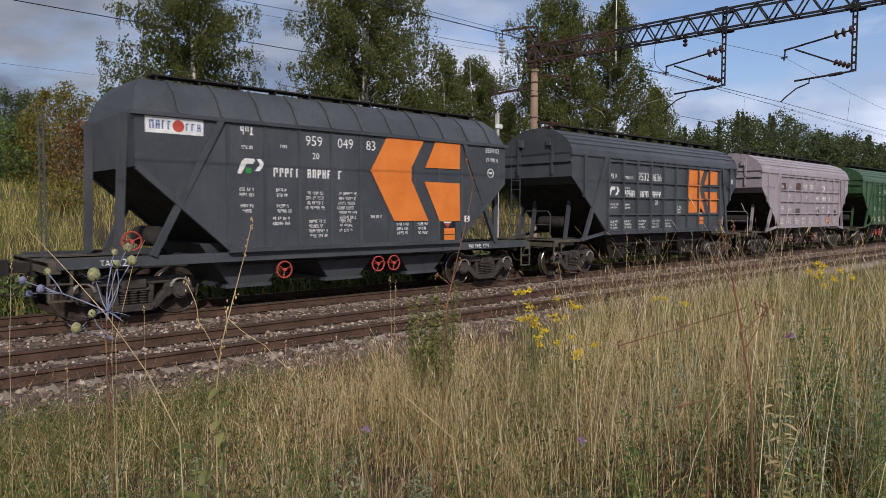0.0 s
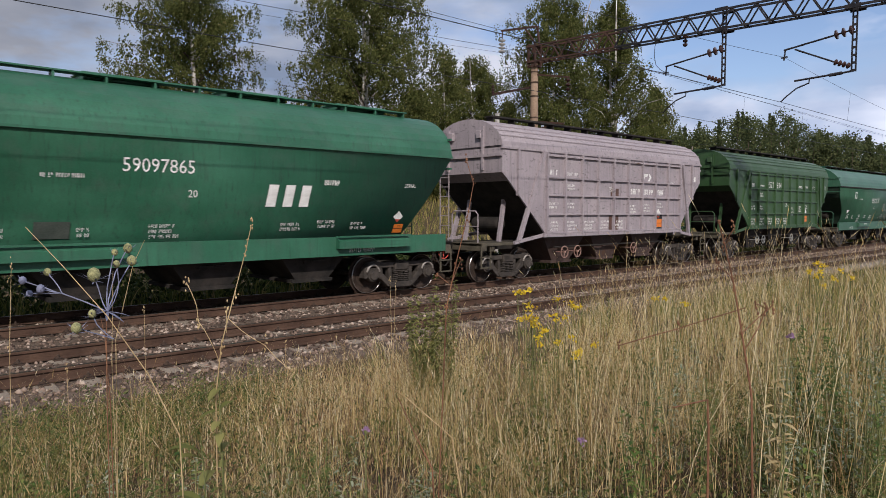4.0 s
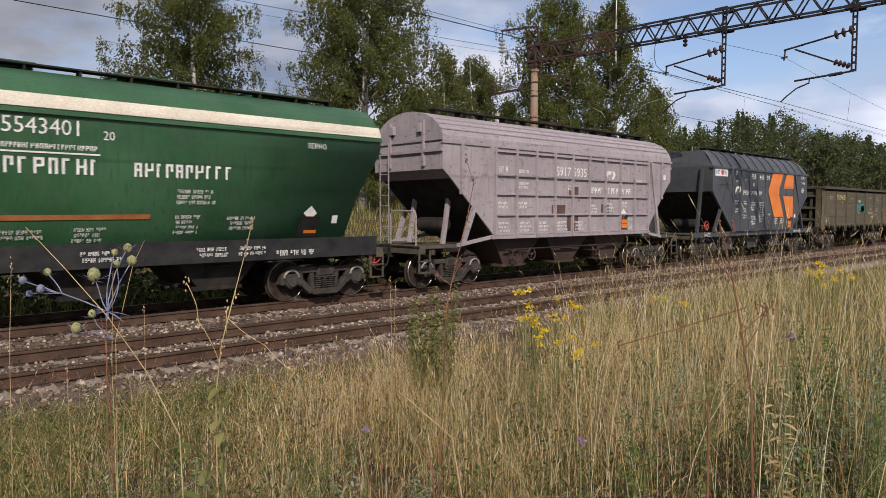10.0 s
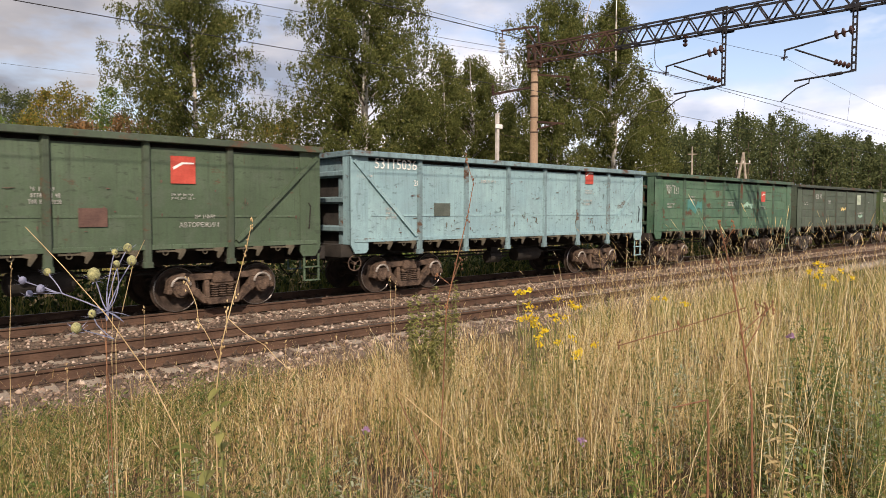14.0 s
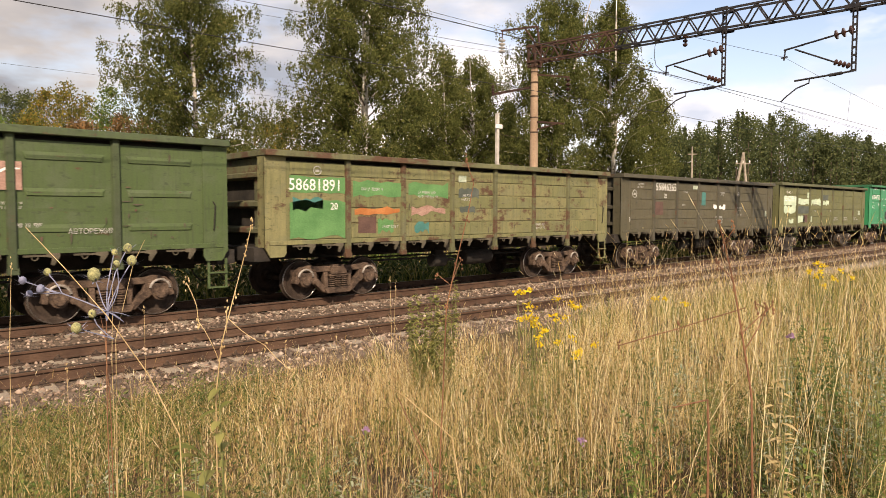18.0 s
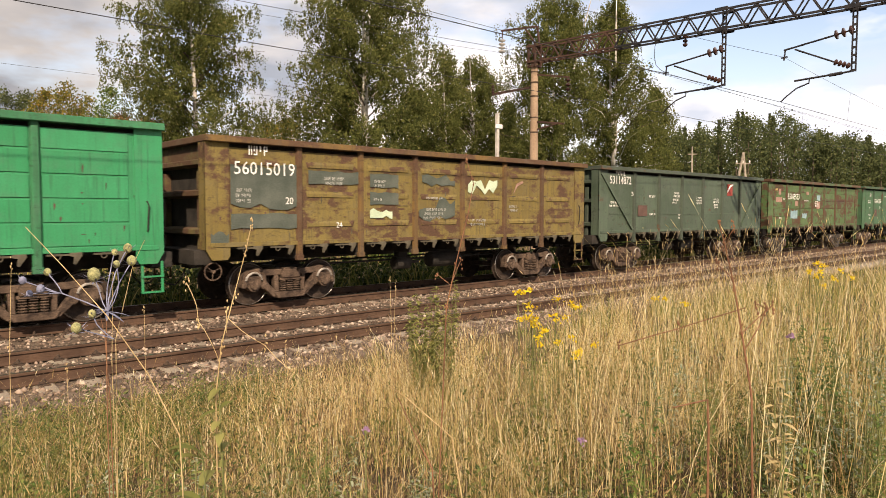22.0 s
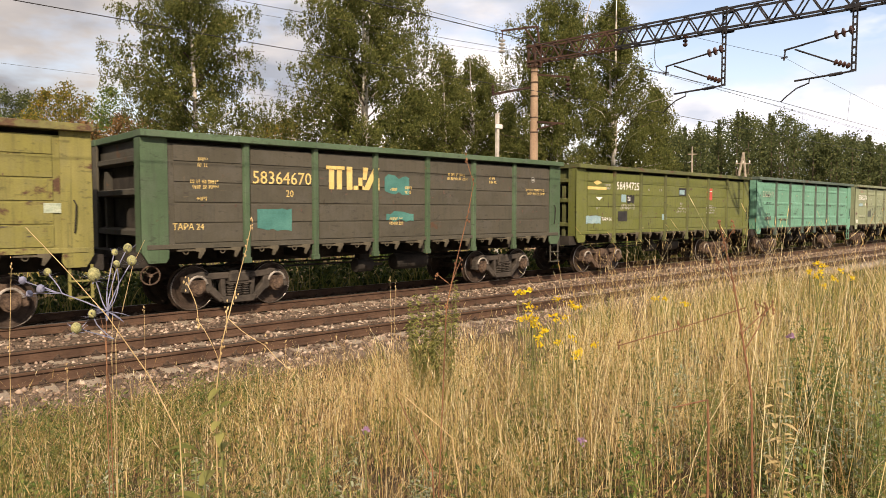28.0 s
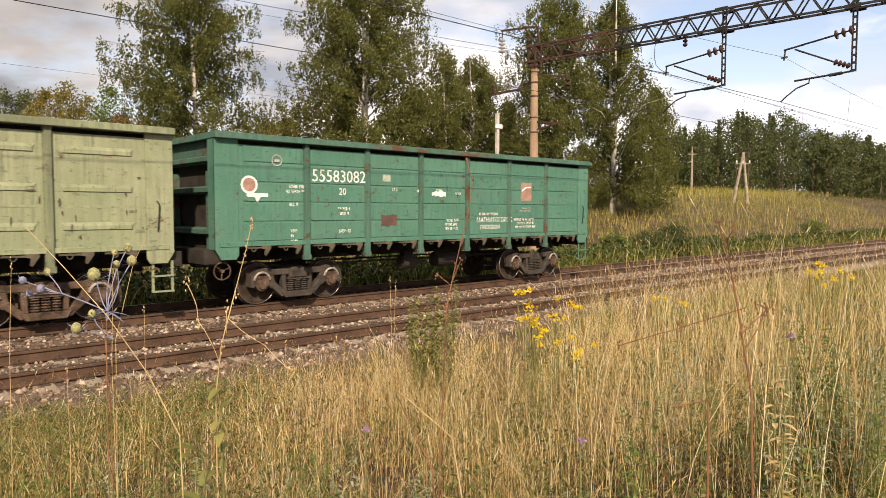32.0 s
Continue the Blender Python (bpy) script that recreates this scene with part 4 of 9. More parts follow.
def ribbed_hopper(spec, seed):
    """Grain hopper with a vaulted roof, a framed grid of ribs and raking end struts."""
    mat, dark = spec["mat"], spec.get("under", DARK)
    w = new("hopper_wagon")
    tagged(w, spec["label"], "railway wagon", "wagons of the freight train")
    half = H_LEN / 2
    X = lambda u: u - half
    # shell: end wedges rise from the floor to overhang the platforms
    def side_plate():
        return Build().slab([(X(3.45), 1.42), (X(11.75), 1.42), (X(13.15), 3.05), (X(13.42), 3.3), (X(13.42), 4.06), (X(1.40), 4.06), (X(1.40), 3.3), (X(1.70), 3.05)], -0.025, 0.025)

    def end_plate(g):
        b = Build()
        b.slab([(g(1.40), 3.3), (g(1.40), 4.1), (g(1.45), 4.1), (g(1.45), 3.3)], -H_Y + 0.05, H_Y - 0.05)
        return b.slab([(g(1.40), 3.32), (g(1.46), 3.32), (g(1.76), 3.08), (g(1.70), 3.05)], -H_Y + 0.05, H_Y - 0.05)

    for s in (-1, 1):
        part("side_plate", shared("ribbed_side_plate", side_plate), mat, w, at=(0, s * (H_Y - 0.025), 0))
        g = (lambda u: X(u)) if s < 0 else (lambda u: X(14.83 - u))
        part("end_plate", shared("ribbed_end_plate_%d" % s, lambda: end_plate(g)), mat, w)
    for e in (-1, 1):
        g = (lambda u: X(u)) if e < 0 else (lambda u: X(14.83 - u))
        # dark sheet holds the deep shade below the overhang in its colour
        part("slope_sheet", Build().slab([(g(1.70), 3.07), (g(1.78), 3.07), (g(3.50), 1.44), (g(3.42), 1.42)], -H_Y + 0.05, H_Y - 0.05).mesh("slope_sheet"), spec.get("slope", DARK), w, "sloping end sheet, coloured dark for dirt and shade")
    sec = vault(H_Y + 0.02, 4.04, 4.98)
    full = sec + [(-y, z) for y, z in sec[-2::-1]]
    def roof():
        r = [[(X(x), y, z) for y, z in full] for x in (1.40, 13.42)]
        return loft(r)
    part("roof", shared("ribbed_roof", roof), mat, w)
    def roof_seam():
        b = Build()
        for k in (2, 3, 4):
            y, z = sec[k]
            for s in (-1, 1):
                b.beam((X(1.40), s * y, z + 0.004), (X(13.42), s * y, z + 0.004), 0.05, 0.03)
        return b
    part("roof_seams", shared("ribbed_roof_seam", roof_seam), mat, w)
    part("eave_rail", shared("ribbed_eave", lambda: Build().box(X(1.36), X(13.46), -H_Y - 0.045, -H_Y + 0.02, 4.00, 4.06).box(X(1.36), X(13.46), H_Y - 0.02, H_Y + 0.045, 4.00, 4.06)), mat, w)
    def walkway():
        b = Build().box(X(1.9), X(12.9), -0.62, -0.30, 5.06, 5.09)
        for k in range(12):
            x = X(2.0 + k * 0.98)
            b.box(x - 0.02, x + 0.02, -0.60, -0.32, 4.86, 5.07)
        b.box(X(1.9), X(12.9), -0.64, -0.61, 5.05, 5.10)
        return b
    part("roof_walkway", shared("ribbed_walkway", walkway), spec.get("walk", DARK), w)
    # ribs of the side grid
    n = 9
    step = (11.75 - 3.45) / n
    rib = shared("hopper_rib", lambda: Build().slab([(-0.045, 0.0), (-0.03, -0.09), (0.03, -0.09), (0.045, 0.0)], 1.36, 4.0, "z"), 0.0)
    grid = shared("hopper_rail_bar", lambda: Build().slab([(0.0, -0.03), (-0.075, -0.022), (-0.075, 0.022), (0.0, 0.03)], 0, step - 0.09, "x"), 0.0)
    for k in range(n + 1):
        x = X(3.45 + k * step)
        for s in (-1, 1):
            part("side_rib", rib, spec.get("rib", mat), w, at=(x, -H_Y, 0) if s < 0 else pose(x, H_Y, 0, 0, 0, 180))
    for k in range(n):
        x = X(3.45 + k * step) + 0.045
        for z in (1.46, 2.04, 2.65, 3.21, 3.90):
            part("grid_bar", grid, spec.get("rib", mat), w, at=(x, -H_Y, z))
    for s in (-1, 1):
        part("lower_rail", shared("hopper_lower_rail", lambda: Build().box(X(3.3), X(11.9), -0.07, 0.02, 1.33, 1.43)), mat, w, at=(0, s * H_Y, 0))
        for e, u in ((-1, 2.1), (1, 12.73)):
            part("end_stanchion", shared("end_stanchion", lambda: Build().box(-0.05, 0.05, -0.05, 0.05, 2.62, 4.04)), mat, w, at=(X(u), s * (H_Y + 0.02), 0))
            lean = 0.5 if e < 0 else -0.5
            b = Build().beam((X(u + (0.10 if e < 0 else -0.06)), s * 1.48, 1.2), (X(3.30 if e < 0 else 11.9), s * (H_Y + 0.06), 4.0), 0.13, 0.10, up=(0, 1, 0))
            part("raking_strut", b.mesh("raking_strut"), mat, w)
            c = Build().beam((X(u), s * 0.75, 1.2), (X(u + (0.3 if e < 0 else -0.3)), s * 0.75, 2.9), 0.12, 0.1, up=(0, 1, 0))
            part("end_strut", c.mesh("end_strut"), mat, w)
            d = Build().slab([(X(2.0 if e < 0 else 12.83), 1.14), (X(3.5 if e < 0 else 11.3), 1.36), (X(3.5 if e < 0 else 11.3), 1.46), (X(2.0 if e < 0 else 12.83), 1.24)], s * 1.48 - 0.04, s * 1.48 + 0.04)
            part("sole_bar", d.mesh("sole_bar"), mat, w)
    for e in (-1, 1):
        g = (lambda u: X(u)) if e < 0 else (lambda u: X(14.83 - u))
        b = Build().box(min(g(1.33), g(1.40)), max(g(1.33), g(1.40)), -H_Y, H_Y, 3.78, 3.86)
        for y in (-0.75, 0.75):
            b.box(min(g(1.33), g(1.40)), max(g(1.33), g(1.40)), y - 0.04, y + 0.04, 3.4, 4.7)
        part("end_framing", b.mesh("end_framing"), mat, w)
        for y in (-0.62, 0.62):
            part("end_hatch", shared("end_hatch", lambda: Build().box(-0.06, 0.06, -0.10, 0.10, 4.35, 4.6), 0.015), mat, w, at=(g(1.36), y, 0))
    part("brake_tank", shared("air_reservoir", reservoir_mesh), DARK, w, at=pose(X(2.4), 0, 1.75, 0, 0, 90))
    hopper_under(w, half, mat, mat, dark)
    hopper_rods(w, spec.get("valves", (-2.9, -2.2, 1.2)), spec.get("valve", REDP))
    end_platform(w, half, mat)
    ends(w, half, mat)
    sets = bogie(w, X(2.11), GREASE, GREASE) + bogie(w, X(H_LEN - 2.11), GREASE, GREASE)
    side = Side(w, -half, -H_Y, seed)
    spec["signs"](side)
    return w, sets


def smooth_hopper(spec, seed):
    """Grain hopper with plain bulging sides, curved inward below, and a vaulted roof over a drip rail."""
    mat, dark, stripe = spec["mat"], spec.get("under", DARK), spec.get("stripe")
    w = new("hopper_wagon")
    tagged(w, spec["label"], "railway wagon", "wagons of the freight train")
    half = H_LEN / 2
    X = lambda u: u - half
    low, eave, ridge = spec.get("low", 1.42), spec.get("eave", 3.58), spec.get("ridge", 4.75)
    belly = [(1.05, low), (1.22, low + 0.28), (1.42, low + 0.85), (1.52, low + 1.4), (1.58, eave)]
    end_line = spec["end"]           # inset of the end edge by height
    def inset(z):
        zs, us = zip(*end_line)
        return float(np.interp(z, zs, us))
    far_in = spec.get("far_end", end_line)
    def inset2(z):
        zs, us = zip(*far_in)
        return float(np.interp(z, zs, us))
    zs = np.linspace(low, eave, 15)
    ys = np.interp(zs, [q[1] for q in belly], [q[0] for q in belly])
    def wall():
        b = Build()
        rows = []
        for z, y in zip(zs, ys):
            a, c = X(inset(z)), X(H_LEN - inset2(z))
            rows.append([(a + (c - a) * t, y, z) for t in np.linspace(0, 1, 3)])
        for s in (-1, 1):
            v, f = [], []
            for inner in (0.0, 0.04):
                for r in rows:
                    v += [(p[0], s * (p[1] - inner), p[2]) for p in r]
            m = len(rows) * 3
            for i in range(len(rows) - 1):
                for k in range(2):
                    q = (i * 3 + k, i * 3 + k + 1, i * 3 + k + 4, i * 3 + k + 3)
                    f += [q, tuple(m + j for j in q[::-1])]
            for i in range(len(rows) - 1):
                for k in (0, 2):
                    f.append((i * 3 + k, (i + 1) * 3 + k, m + (i + 1) * 3 + k, m + i * 3 + k))
            b.add(v, f)
        return b
    me = wall().mesh("bulging_sides", smooth=True)
    part("side_shell", me, mat, w)
    # sloping ends
    for e in (-1, 1):
        fn = inset if e < 0 else inset2
        v, f = [], []
        for z, y in zip(zs, ys):
            x = X(fn(z)) + 0.02 if e < 0 else X(H_LEN - fn(z)) - 0.02
            v += [(x, -y + 0.02, z), (x, y - 0.02, z), (x + (-e) * 0.05, -y + 0.02, z), (x + (-e) * 0.05, y - 0.02, z)]
        for i in range(len(zs) - 1):
            for a in (0, 2):
                f.append((i * 4 + a, i * 4 + a + 1, (i + 1) * 4 + a + 1, (i + 1) * 4 + a))
        # slope takes a darker green, the shade below the end put into colour
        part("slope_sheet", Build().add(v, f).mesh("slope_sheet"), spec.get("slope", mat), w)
    sec = vault(1.60, eave, ridge, 10)
    full = sec + [(-y, z) for y, z in sec[-2::-1]]
    u0, u1 = inset(eave) + 0.0, H_LEN - inset2(eave)
    ex = spec.get("crown_in", 0.30)
    part("roof", loft([[(X(u0), y, z) for y, z in full], [(X(u0 + 0.02), y, z) for y, z in full], [(X(u1 - 0.02), y, z) for y, z in full],
                       [(X(u1), y, z) for y, z in full]]).mesh("vaulted_roof"), mat, w)
    b = Build()
    for s in (-1, 1):
        b.beam((X(u0), s * 1.61, eave + 0.02), (X(u1), s * 1.61, eave + 0.02), 0.06, 0.05)
    part("drip_rail", b.mesh("drip_rail"), spec.get("drip", DARK) if not stripe else mat, w)
    if stripe:
        z0, z1 = stripe
        line = []
        for q in np.linspace(0, math.pi / 2, 60):
            yy, zz = -1.615 * math.cos(q), eave + (ridge + 0.012 - eave) * math.sin(q)
            if z0 <= zz <= z1:
                line.append((yy, zz))
        line = line[::3] + [line[-1]]
        b = Build().slab(line + [(yy + 0.05, zz - 0.02) for yy, zz in line[::-1]], X(u0 + 0.01), X(u1 - 0.01), "x")
        part("cream_stripe", b.mesh("cream_stripe"), CREAM, w, "cream painted stripe along the roof edge")
    for e in (-1, 1):
        x = X(u0) if e < 0 else X(u1)
        b = Build().box(x - 0.04, x + 0.04, -1.56, 1.56, eave + 0.48, eave + 0.54).box(x - 0.04, x + 0.04, -1.58, 1.58, eave + 0.02, eave + 0.08).box(x - 0.03, x + 0.03, -1.56, 1.56, eave - 0.3, eave - 0.25)
        part("end_framing", b.mesh("end_framing"), mat, w)
    def walkway():
        b = Build().box(X(1.6), X(13.2), -0.66, -0.36, ridge + 0.03, ridge + 0.06)
        for k in range(13):
            x = X(1.7 + k * 0.95)
            b.box(x - 0.02, x + 0.02, -0.64, -0.38, ridge - 0.14, ridge + 0.04)
        return b
    part("roof_walkway", walkway().mesh("roof_walkway"), spec.get("walk", DARK), w)
    hm = shared("loading_hatch", lambda: Build().box(-0.75, 0.75, -0.36, 0.36, -0.06, 0.08).box(-0.8, 0.8, -0.40, 0.40, 0.06, 0.10), 0.02)
    for u in spec.get("hatches", (2.9, 5.9, 8.9, 11.9)):
        part("loading_hatch", hm, mat, w, at=(X(u), 0.0, ridge + 0.03))
    for s in (-1, 1):
        part("sole_bar", shared("smooth_sole_%d" % int(low * 100), lambda: Build().box(X(0.85), X(13.87), -0.05, 0.05, 1.06, low + (0.10 if stripe else -0.02))), spec.get("sill", mat), w, at=(0, s * 1.46, 0))
    for u in spec.get("guards", ()):
        b = Build().slab([(-1.50, 1.36), (-1.66, 1.24), (-1.66, 1.06), (-1.50, 1.06)], X(u), X(u + 2.2), "x")
        b.box(X(u) - 0.01, X(u + 2.2) + 0.01, -1.68, -1.60, 1.34, 1.37)
        part("vibrator_bracket", b.mesh("vibrator_bracket"), mat, w, at=(0, 0, 0.18))
    part("brake_tank", shared("air_reservoir", reservoir_mesh), DARK, w, at=pose(X(1.75), 0, 1.95, 0, 0, 90))
    hopper_under(w, half, mat, mat, dark)
    end_platform(w, half, spec.get("sill", mat))
    ends(w, half, mat)
    part("brake_handwheel", shared("handwheel", handwheel_mesh), REDP, w, at=(X(13.9), -1.4, 1.02))
    sets = bogie(w, X(2.11), GREASE, GREASE) + bogie(w, X(H_LEN - 2.11), GREASE, GREASE)
    side = Side(w, -half, -1.5, seed)
    table_z, table_y = list(zs), list(ys)
    side.fit = lambda z: -float(np.interp(z, table_z, table_y)) - 0.012
    spec["signs"](side)
    return w, sets


R_LEN = 14.5


def panel_hopper(spec, seed):
    """Modern grain hopper with upright ribs, a faceted roof and triangular hanging ends."""
    mat = spec["mat"]
    w = new("hopper_wagon")
    tagged(w, spec["label"], "railway wagon", "wagons of the freight train")
    half = R_LEN / 2
    X = lambda u: u - half
    y = 1.55
    for s in (-1, 1):
        b = Build().slab([(X(4.05), 1.34), (X(10.75), 1.34), (X(12.62), 3.0), (X(12.62), 4.08), (X(2.12), 4.08), (X(2.12), 3.0)], s * y - 0.03, s * y + 0.03)
        part("side_plate", b.mesh("panel_side_plate"), mat, w)
    for e in (-1, 1):
        g = (lambda u: X(u)) if e < 0 else (lambda u: X(14.74 - u))
        b = Build().slab([(g(2.12), 3.0), (g(2.12), 4.08), (g(2.17), 4.08), (g(2.17), 3.0)], -y + 0.03, y - 0.03)
        part("end_plate", b.mesh("panel_end_plate"), mat, w)
        # dark colour stands for dirt and the shade below the hanging end
        part("slope_sheet", Build().slab([(g(2.12), 3.03), (g(2.18), 3.03), (g(4.11), 1.36), (g(4.05), 1.34)], -y + 0.03, y - 0.03).mesh("slope_sheet"), DARK, w, "sloping end sheet, coloured dark for dirt and shade")
    full = [(-y - 0.02, 4.06), (-1.28, 4.52), (-0.95, 4.80), (0.95, 4.80), (1.28, 4.52), (y + 0.02, 4.06)]
    ins = [(0, 0.0), (0.10, 0.22), (0.22, 0.5)]
    sec = lambda x, k: [(x, yy * (1 - 0.02 * k), zz) for yy, zz in full]
    a, c = X(2.12), X(12.62)
    v = [[(a, -y - 0.02, 4.06), (a + 0.12, -1.28, 4.52), (a + 0.32, -0.95, 4.80), (a + 0.32, 0.95, 4.80), (a + 0.12, 1.28, 4.52), (a, y + 0.02, 4.06)],
         [(c, -y - 0.02, 4.06), (c - 0.12, -1.28, 4.52), (c - 0.32, -0.95, 4.80), (c - 0.32, 0.95, 4.80), (c - 0.12, 1.28, 4.52), (c, y + 0.02, 4.06)]]
    part("roof", loft(v).mesh("faceted_roof"), mat, w)
    for k in range(11):
        x = X(3.0 + k * 0.9)
        b = Build()
        b.beam((x, -y - 0.03, 4.08), (x, -1.29, 4.53), 0.05, 0.05).beam((x, -1.29, 4.53), (x, -0.95, 4.81), 0.05, 0.05)
        part("roof_rib", b.mesh("roof_rib"), mat, w)
    for s in (-1, 1):
        part("top_rail", shared("panel_top_rail", lambda: Build().box(X(2.05), X(12.69), -0.07, 0.07, 4.0, 4.08).box(X(4.0), X(10.8), -0.05, 0.05, 1.26, 1.36)), mat, w, at=(0, s * (y + 0.02), 0))
        for k in range(9):
            u = 4.0 + k * 0.855
            part("side_rib", shared("panel_rib", lambda: Build().slab([(-0.05, 0.02), (-0.035, -0.03), (0.035, -0.03), (0.05, 0.02)], 1.34, 4.02, "z")), mat, w, at=(X(u), -y - 0.02, 0) if s < 0 else pose(X(u), y + 0.02, 0, 0, 0, 180))
        for e in (-1, 1):
            g = (lambda u: X(u)) if e < 0 else (lambda u: X(14.74 - u))
            d = Build().beam((g(2.45), s * 1.50, 1.25), (g(3.85), s * (y + 0.05), 4.02), 0.13, 0.1, up=(0, 1, 0))
            part("raking_strut", d.mesh("raking_strut"), mat, w)
            d = Build().beam((g(1.95), s * 1.0, 1.25), (g(2.06), s * 1.15, 4.05), 0.16, 0.10, up=(0, 1, 0))
            part("end_strut", d.mesh("end_strut"), mat, w)
            d = Build().beam((g(2.16), s * y, 3.0), (g(4.05), s * y, 1.34), 0.12, 0.1, up=(0, 1, 0))
            part("slope_edge", d.mesh("slope_edge"), mat, w)
    part("sole_bar", Build().box(X(0.75), X(13.75), -1.50, -1.40, 1.06, 1.26).box(X(0.75), X(13.75), 1.40, 1.50, 1.06, 1.26).mesh("panel_sole"), mat, w)
    wk = Build().box(X(2.7), X(12.0), -0.95, -0.6, 4.90, 4.93)
    for k in range(11):
        wk.box(X(2.8 + k * 0.9) - 0.02, X(2.8 + k * 0.9) + 0.02, -0.93, -0.62, 4.79, 4.91)
    part("roof_walkway", wk.mesh("panel_walkway"), DARK, w)
    part("brake_tank", shared("air_reservoir", reservoir_mesh), DARK, w, at=pose(X(2.9), 0, 1.6, 0, 0, 90))
    hopper_under(w, half, mat, mat, mat)
    hopper_rods(w, (-1.9, 0.75, 1.25), spec.get("valve", DARK))
    end_platform(w, half, mat, False)
    part("brake_handwheel", shared("handwheel", handwheel_mesh), REDP, w, at=(X(2.1), -1.35, 1.55))
    ends(w, half, mat)
    sets = bogie(w, X(2.2), GREASE, GREASE) + bogie(w, X(R_LEN - 2.2), GREASE, GREASE)
    side = Side(w, -half, -y - 0.03, seed)
    spec["signs"](side)
    return w, sets


# ---- the train ----
def small_rows(s, spots, mat=None):
    for x, z, w, n in spots:
        s.rows(x, z, w, n, 0.075, mat)


def red_square(s, x, z, k=0.55, mat=None):
    s.patch(x, z, k, k * 1.1, mat or REDP, "red_emblem", 0.004)
    s.shape(x, z, [[(k * 0.1, k * 0.55), (k * 0.5, k * 0.78), (k * 0.95, k * 0.80), (k * 0.95, k * 0.86), (k * 0.45, k * 0.86), (k * 0.1, k * 0.66)]], WHITE, "emblem_stroke", 0.006)
    s.rows(x - 0.05, z - 0.25, 0.6, 2, 0.05)


def g14(s):
    s.text(2.34, 2.85, "53150678", 0.27, YELLOWP)
    s.text(3.15, 2.56, "20", 0.17, YELLOWP)
    small_rows(s, [(1.1, 2.95, 0.75, 2), (4.6, 2.9, 0.5, 1), (8.2, 2.95, 0.4, 1), (9.6, 2.95, 0.5, 2), (9.4, 2.3, 0.7, 2), (9.4, 1.9, 0.6, 1)])
    s.patch(5.9, 2.15, 1.3, 0.5, TEALP, ragged=0.15)
    s.rows(6.0, 2.02, 0.6, 1, 0.10)
    s.patch(6.1, 2.70, 0.42, 0.16, SKYP)
    s.patch(8.6, 1.75, 0.4, 0.14, PALEP, ragged=0.3)
    s.patch(0.1, 1.5, 0.55, 0.5, TEALP, ragged=0.4)
    s.patch(6.6, 2.0, 0.9, 0.5, TEALP, ragged=0.4)
    s.text(8.0, 2.0, "ЧЕРЕПОВЕЦ-2", 0.14, YELLOWP)
    s.rows(8.3, 2.28, 0.6, 1)


def g15(s):
    s.rows(0.75, 3.1, 0.9, 1, 0.16)
    s.text(0.95, 2.82, "53528598", 0.24, DULLWHITE)
    small_rows(s, [(2.5, 2.9, 0.4, 1), (4.4, 2.9, 0.5, 2), (5.3, 2.3, 0.5, 3), (7.1, 2.4, 0.6, 3), (0.9, 2.1, 0.5, 2), (2.6, 1.7, 0.5, 2), (10.0, 1.9, 0.6, 1)])
    red_square(s, 9.6, 2.6, 0.5)
    s.text(9.75, 1.72, "АВТОРЕЖИМ", 0.10, DULLWHITE)
    s.patch(7.9, 1.75, 0.5, 0.35, BROWNP)


def g16(s):
    s.text(0.72, 2.95, "53115036", 0.27, WHITE)
    s.text(2.0, 2.55, "20", 0.15)
    small_rows(s, [(0.1, 2.7, 0.6, 1), (1.0, 1.9, 0.6, 3), (4.4, 2.7, 0.8, 1), (9.4, 2.2, 0.6, 2)])
    red_square(s, 9.5, 2.8, 0.45)
    s.patch(2.7, 1.75, 0.6, 0.35, GREYP)


def g17(s):
    s.rows(0.8, 2.85, 1.2, 1, 0.24, DULLWHITE)
    small_rows(s, [(0.8, 3.1, 0.8, 1), (0.9, 2.4, 0.6, 2), (2.6, 2.7, 0.6, 2), (6.0, 2.5, 0.7, 2)])
    s.patch(2.5, 2.1, 1.2, 0.5, TEALP, ragged=0.5)
    s.patch(7.6, 2.3, 1.0, 0.3, MINTP, ragged=0.6)
    red_square(s, 9.5, 2.6, 0.45)


def g18(s):
    s.rows(2.5, 2.85, 1.2, 1, 0.25, DULLWHITE)
    small_rows(s, [(0.9, 2.6, 0.7, 2), (4.4, 2.7, 0.6, 2), (9.4, 2.0, 0.9, 1), (11.4, 2.7, 0.25, 1)])
    s.patch(9.25, 2.55, 0.72, 0.62, PALEP, ragged=0.05)
    s.patch(9.6, 1.75, 0.8, 0.22, MINTP, ragged=0.5)
    s.patch(6.5, 2.2, 0.8, 0.2, YELLOWP, ragged=0.6)
    s.text(9.7, 2.02, "СОБСТВЕННИК", 0.09, DULLWHITE)


def g19(s):
    s.rows(0.6, 3.22, 0.75, 1, 0.15, WHITE)
    s.text(0.55, 2.81, "53492773", 0.29)
    s.text(1.78, 2.28, "20", 0.15)
    small_rows(s, [(0.9, 2.25, 0.4, 1), (0.75, 2.05, 0.55, 2), (3.1, 2.72, 0.3, 1), (4.5, 2.75, 0.55, 2), (4.5, 2.2, 0.5, 2), (6.0, 2.65, 0.7, 2), (6.0, 2.1, 0.6, 2), (9.2, 1.85, 0.5, 1)])
    s.text(3.15, 1.98, "24,3", 0.14)
    red_square(s, 8.85, 2.5, 0.45, PINKP)
    s.patch(8.1, 1.7, 0.4, 0.4, BROWNP)
    s.text(10.0, 1.72, "АВТОРЕЖИМ", 0.10, DULLWHITE)


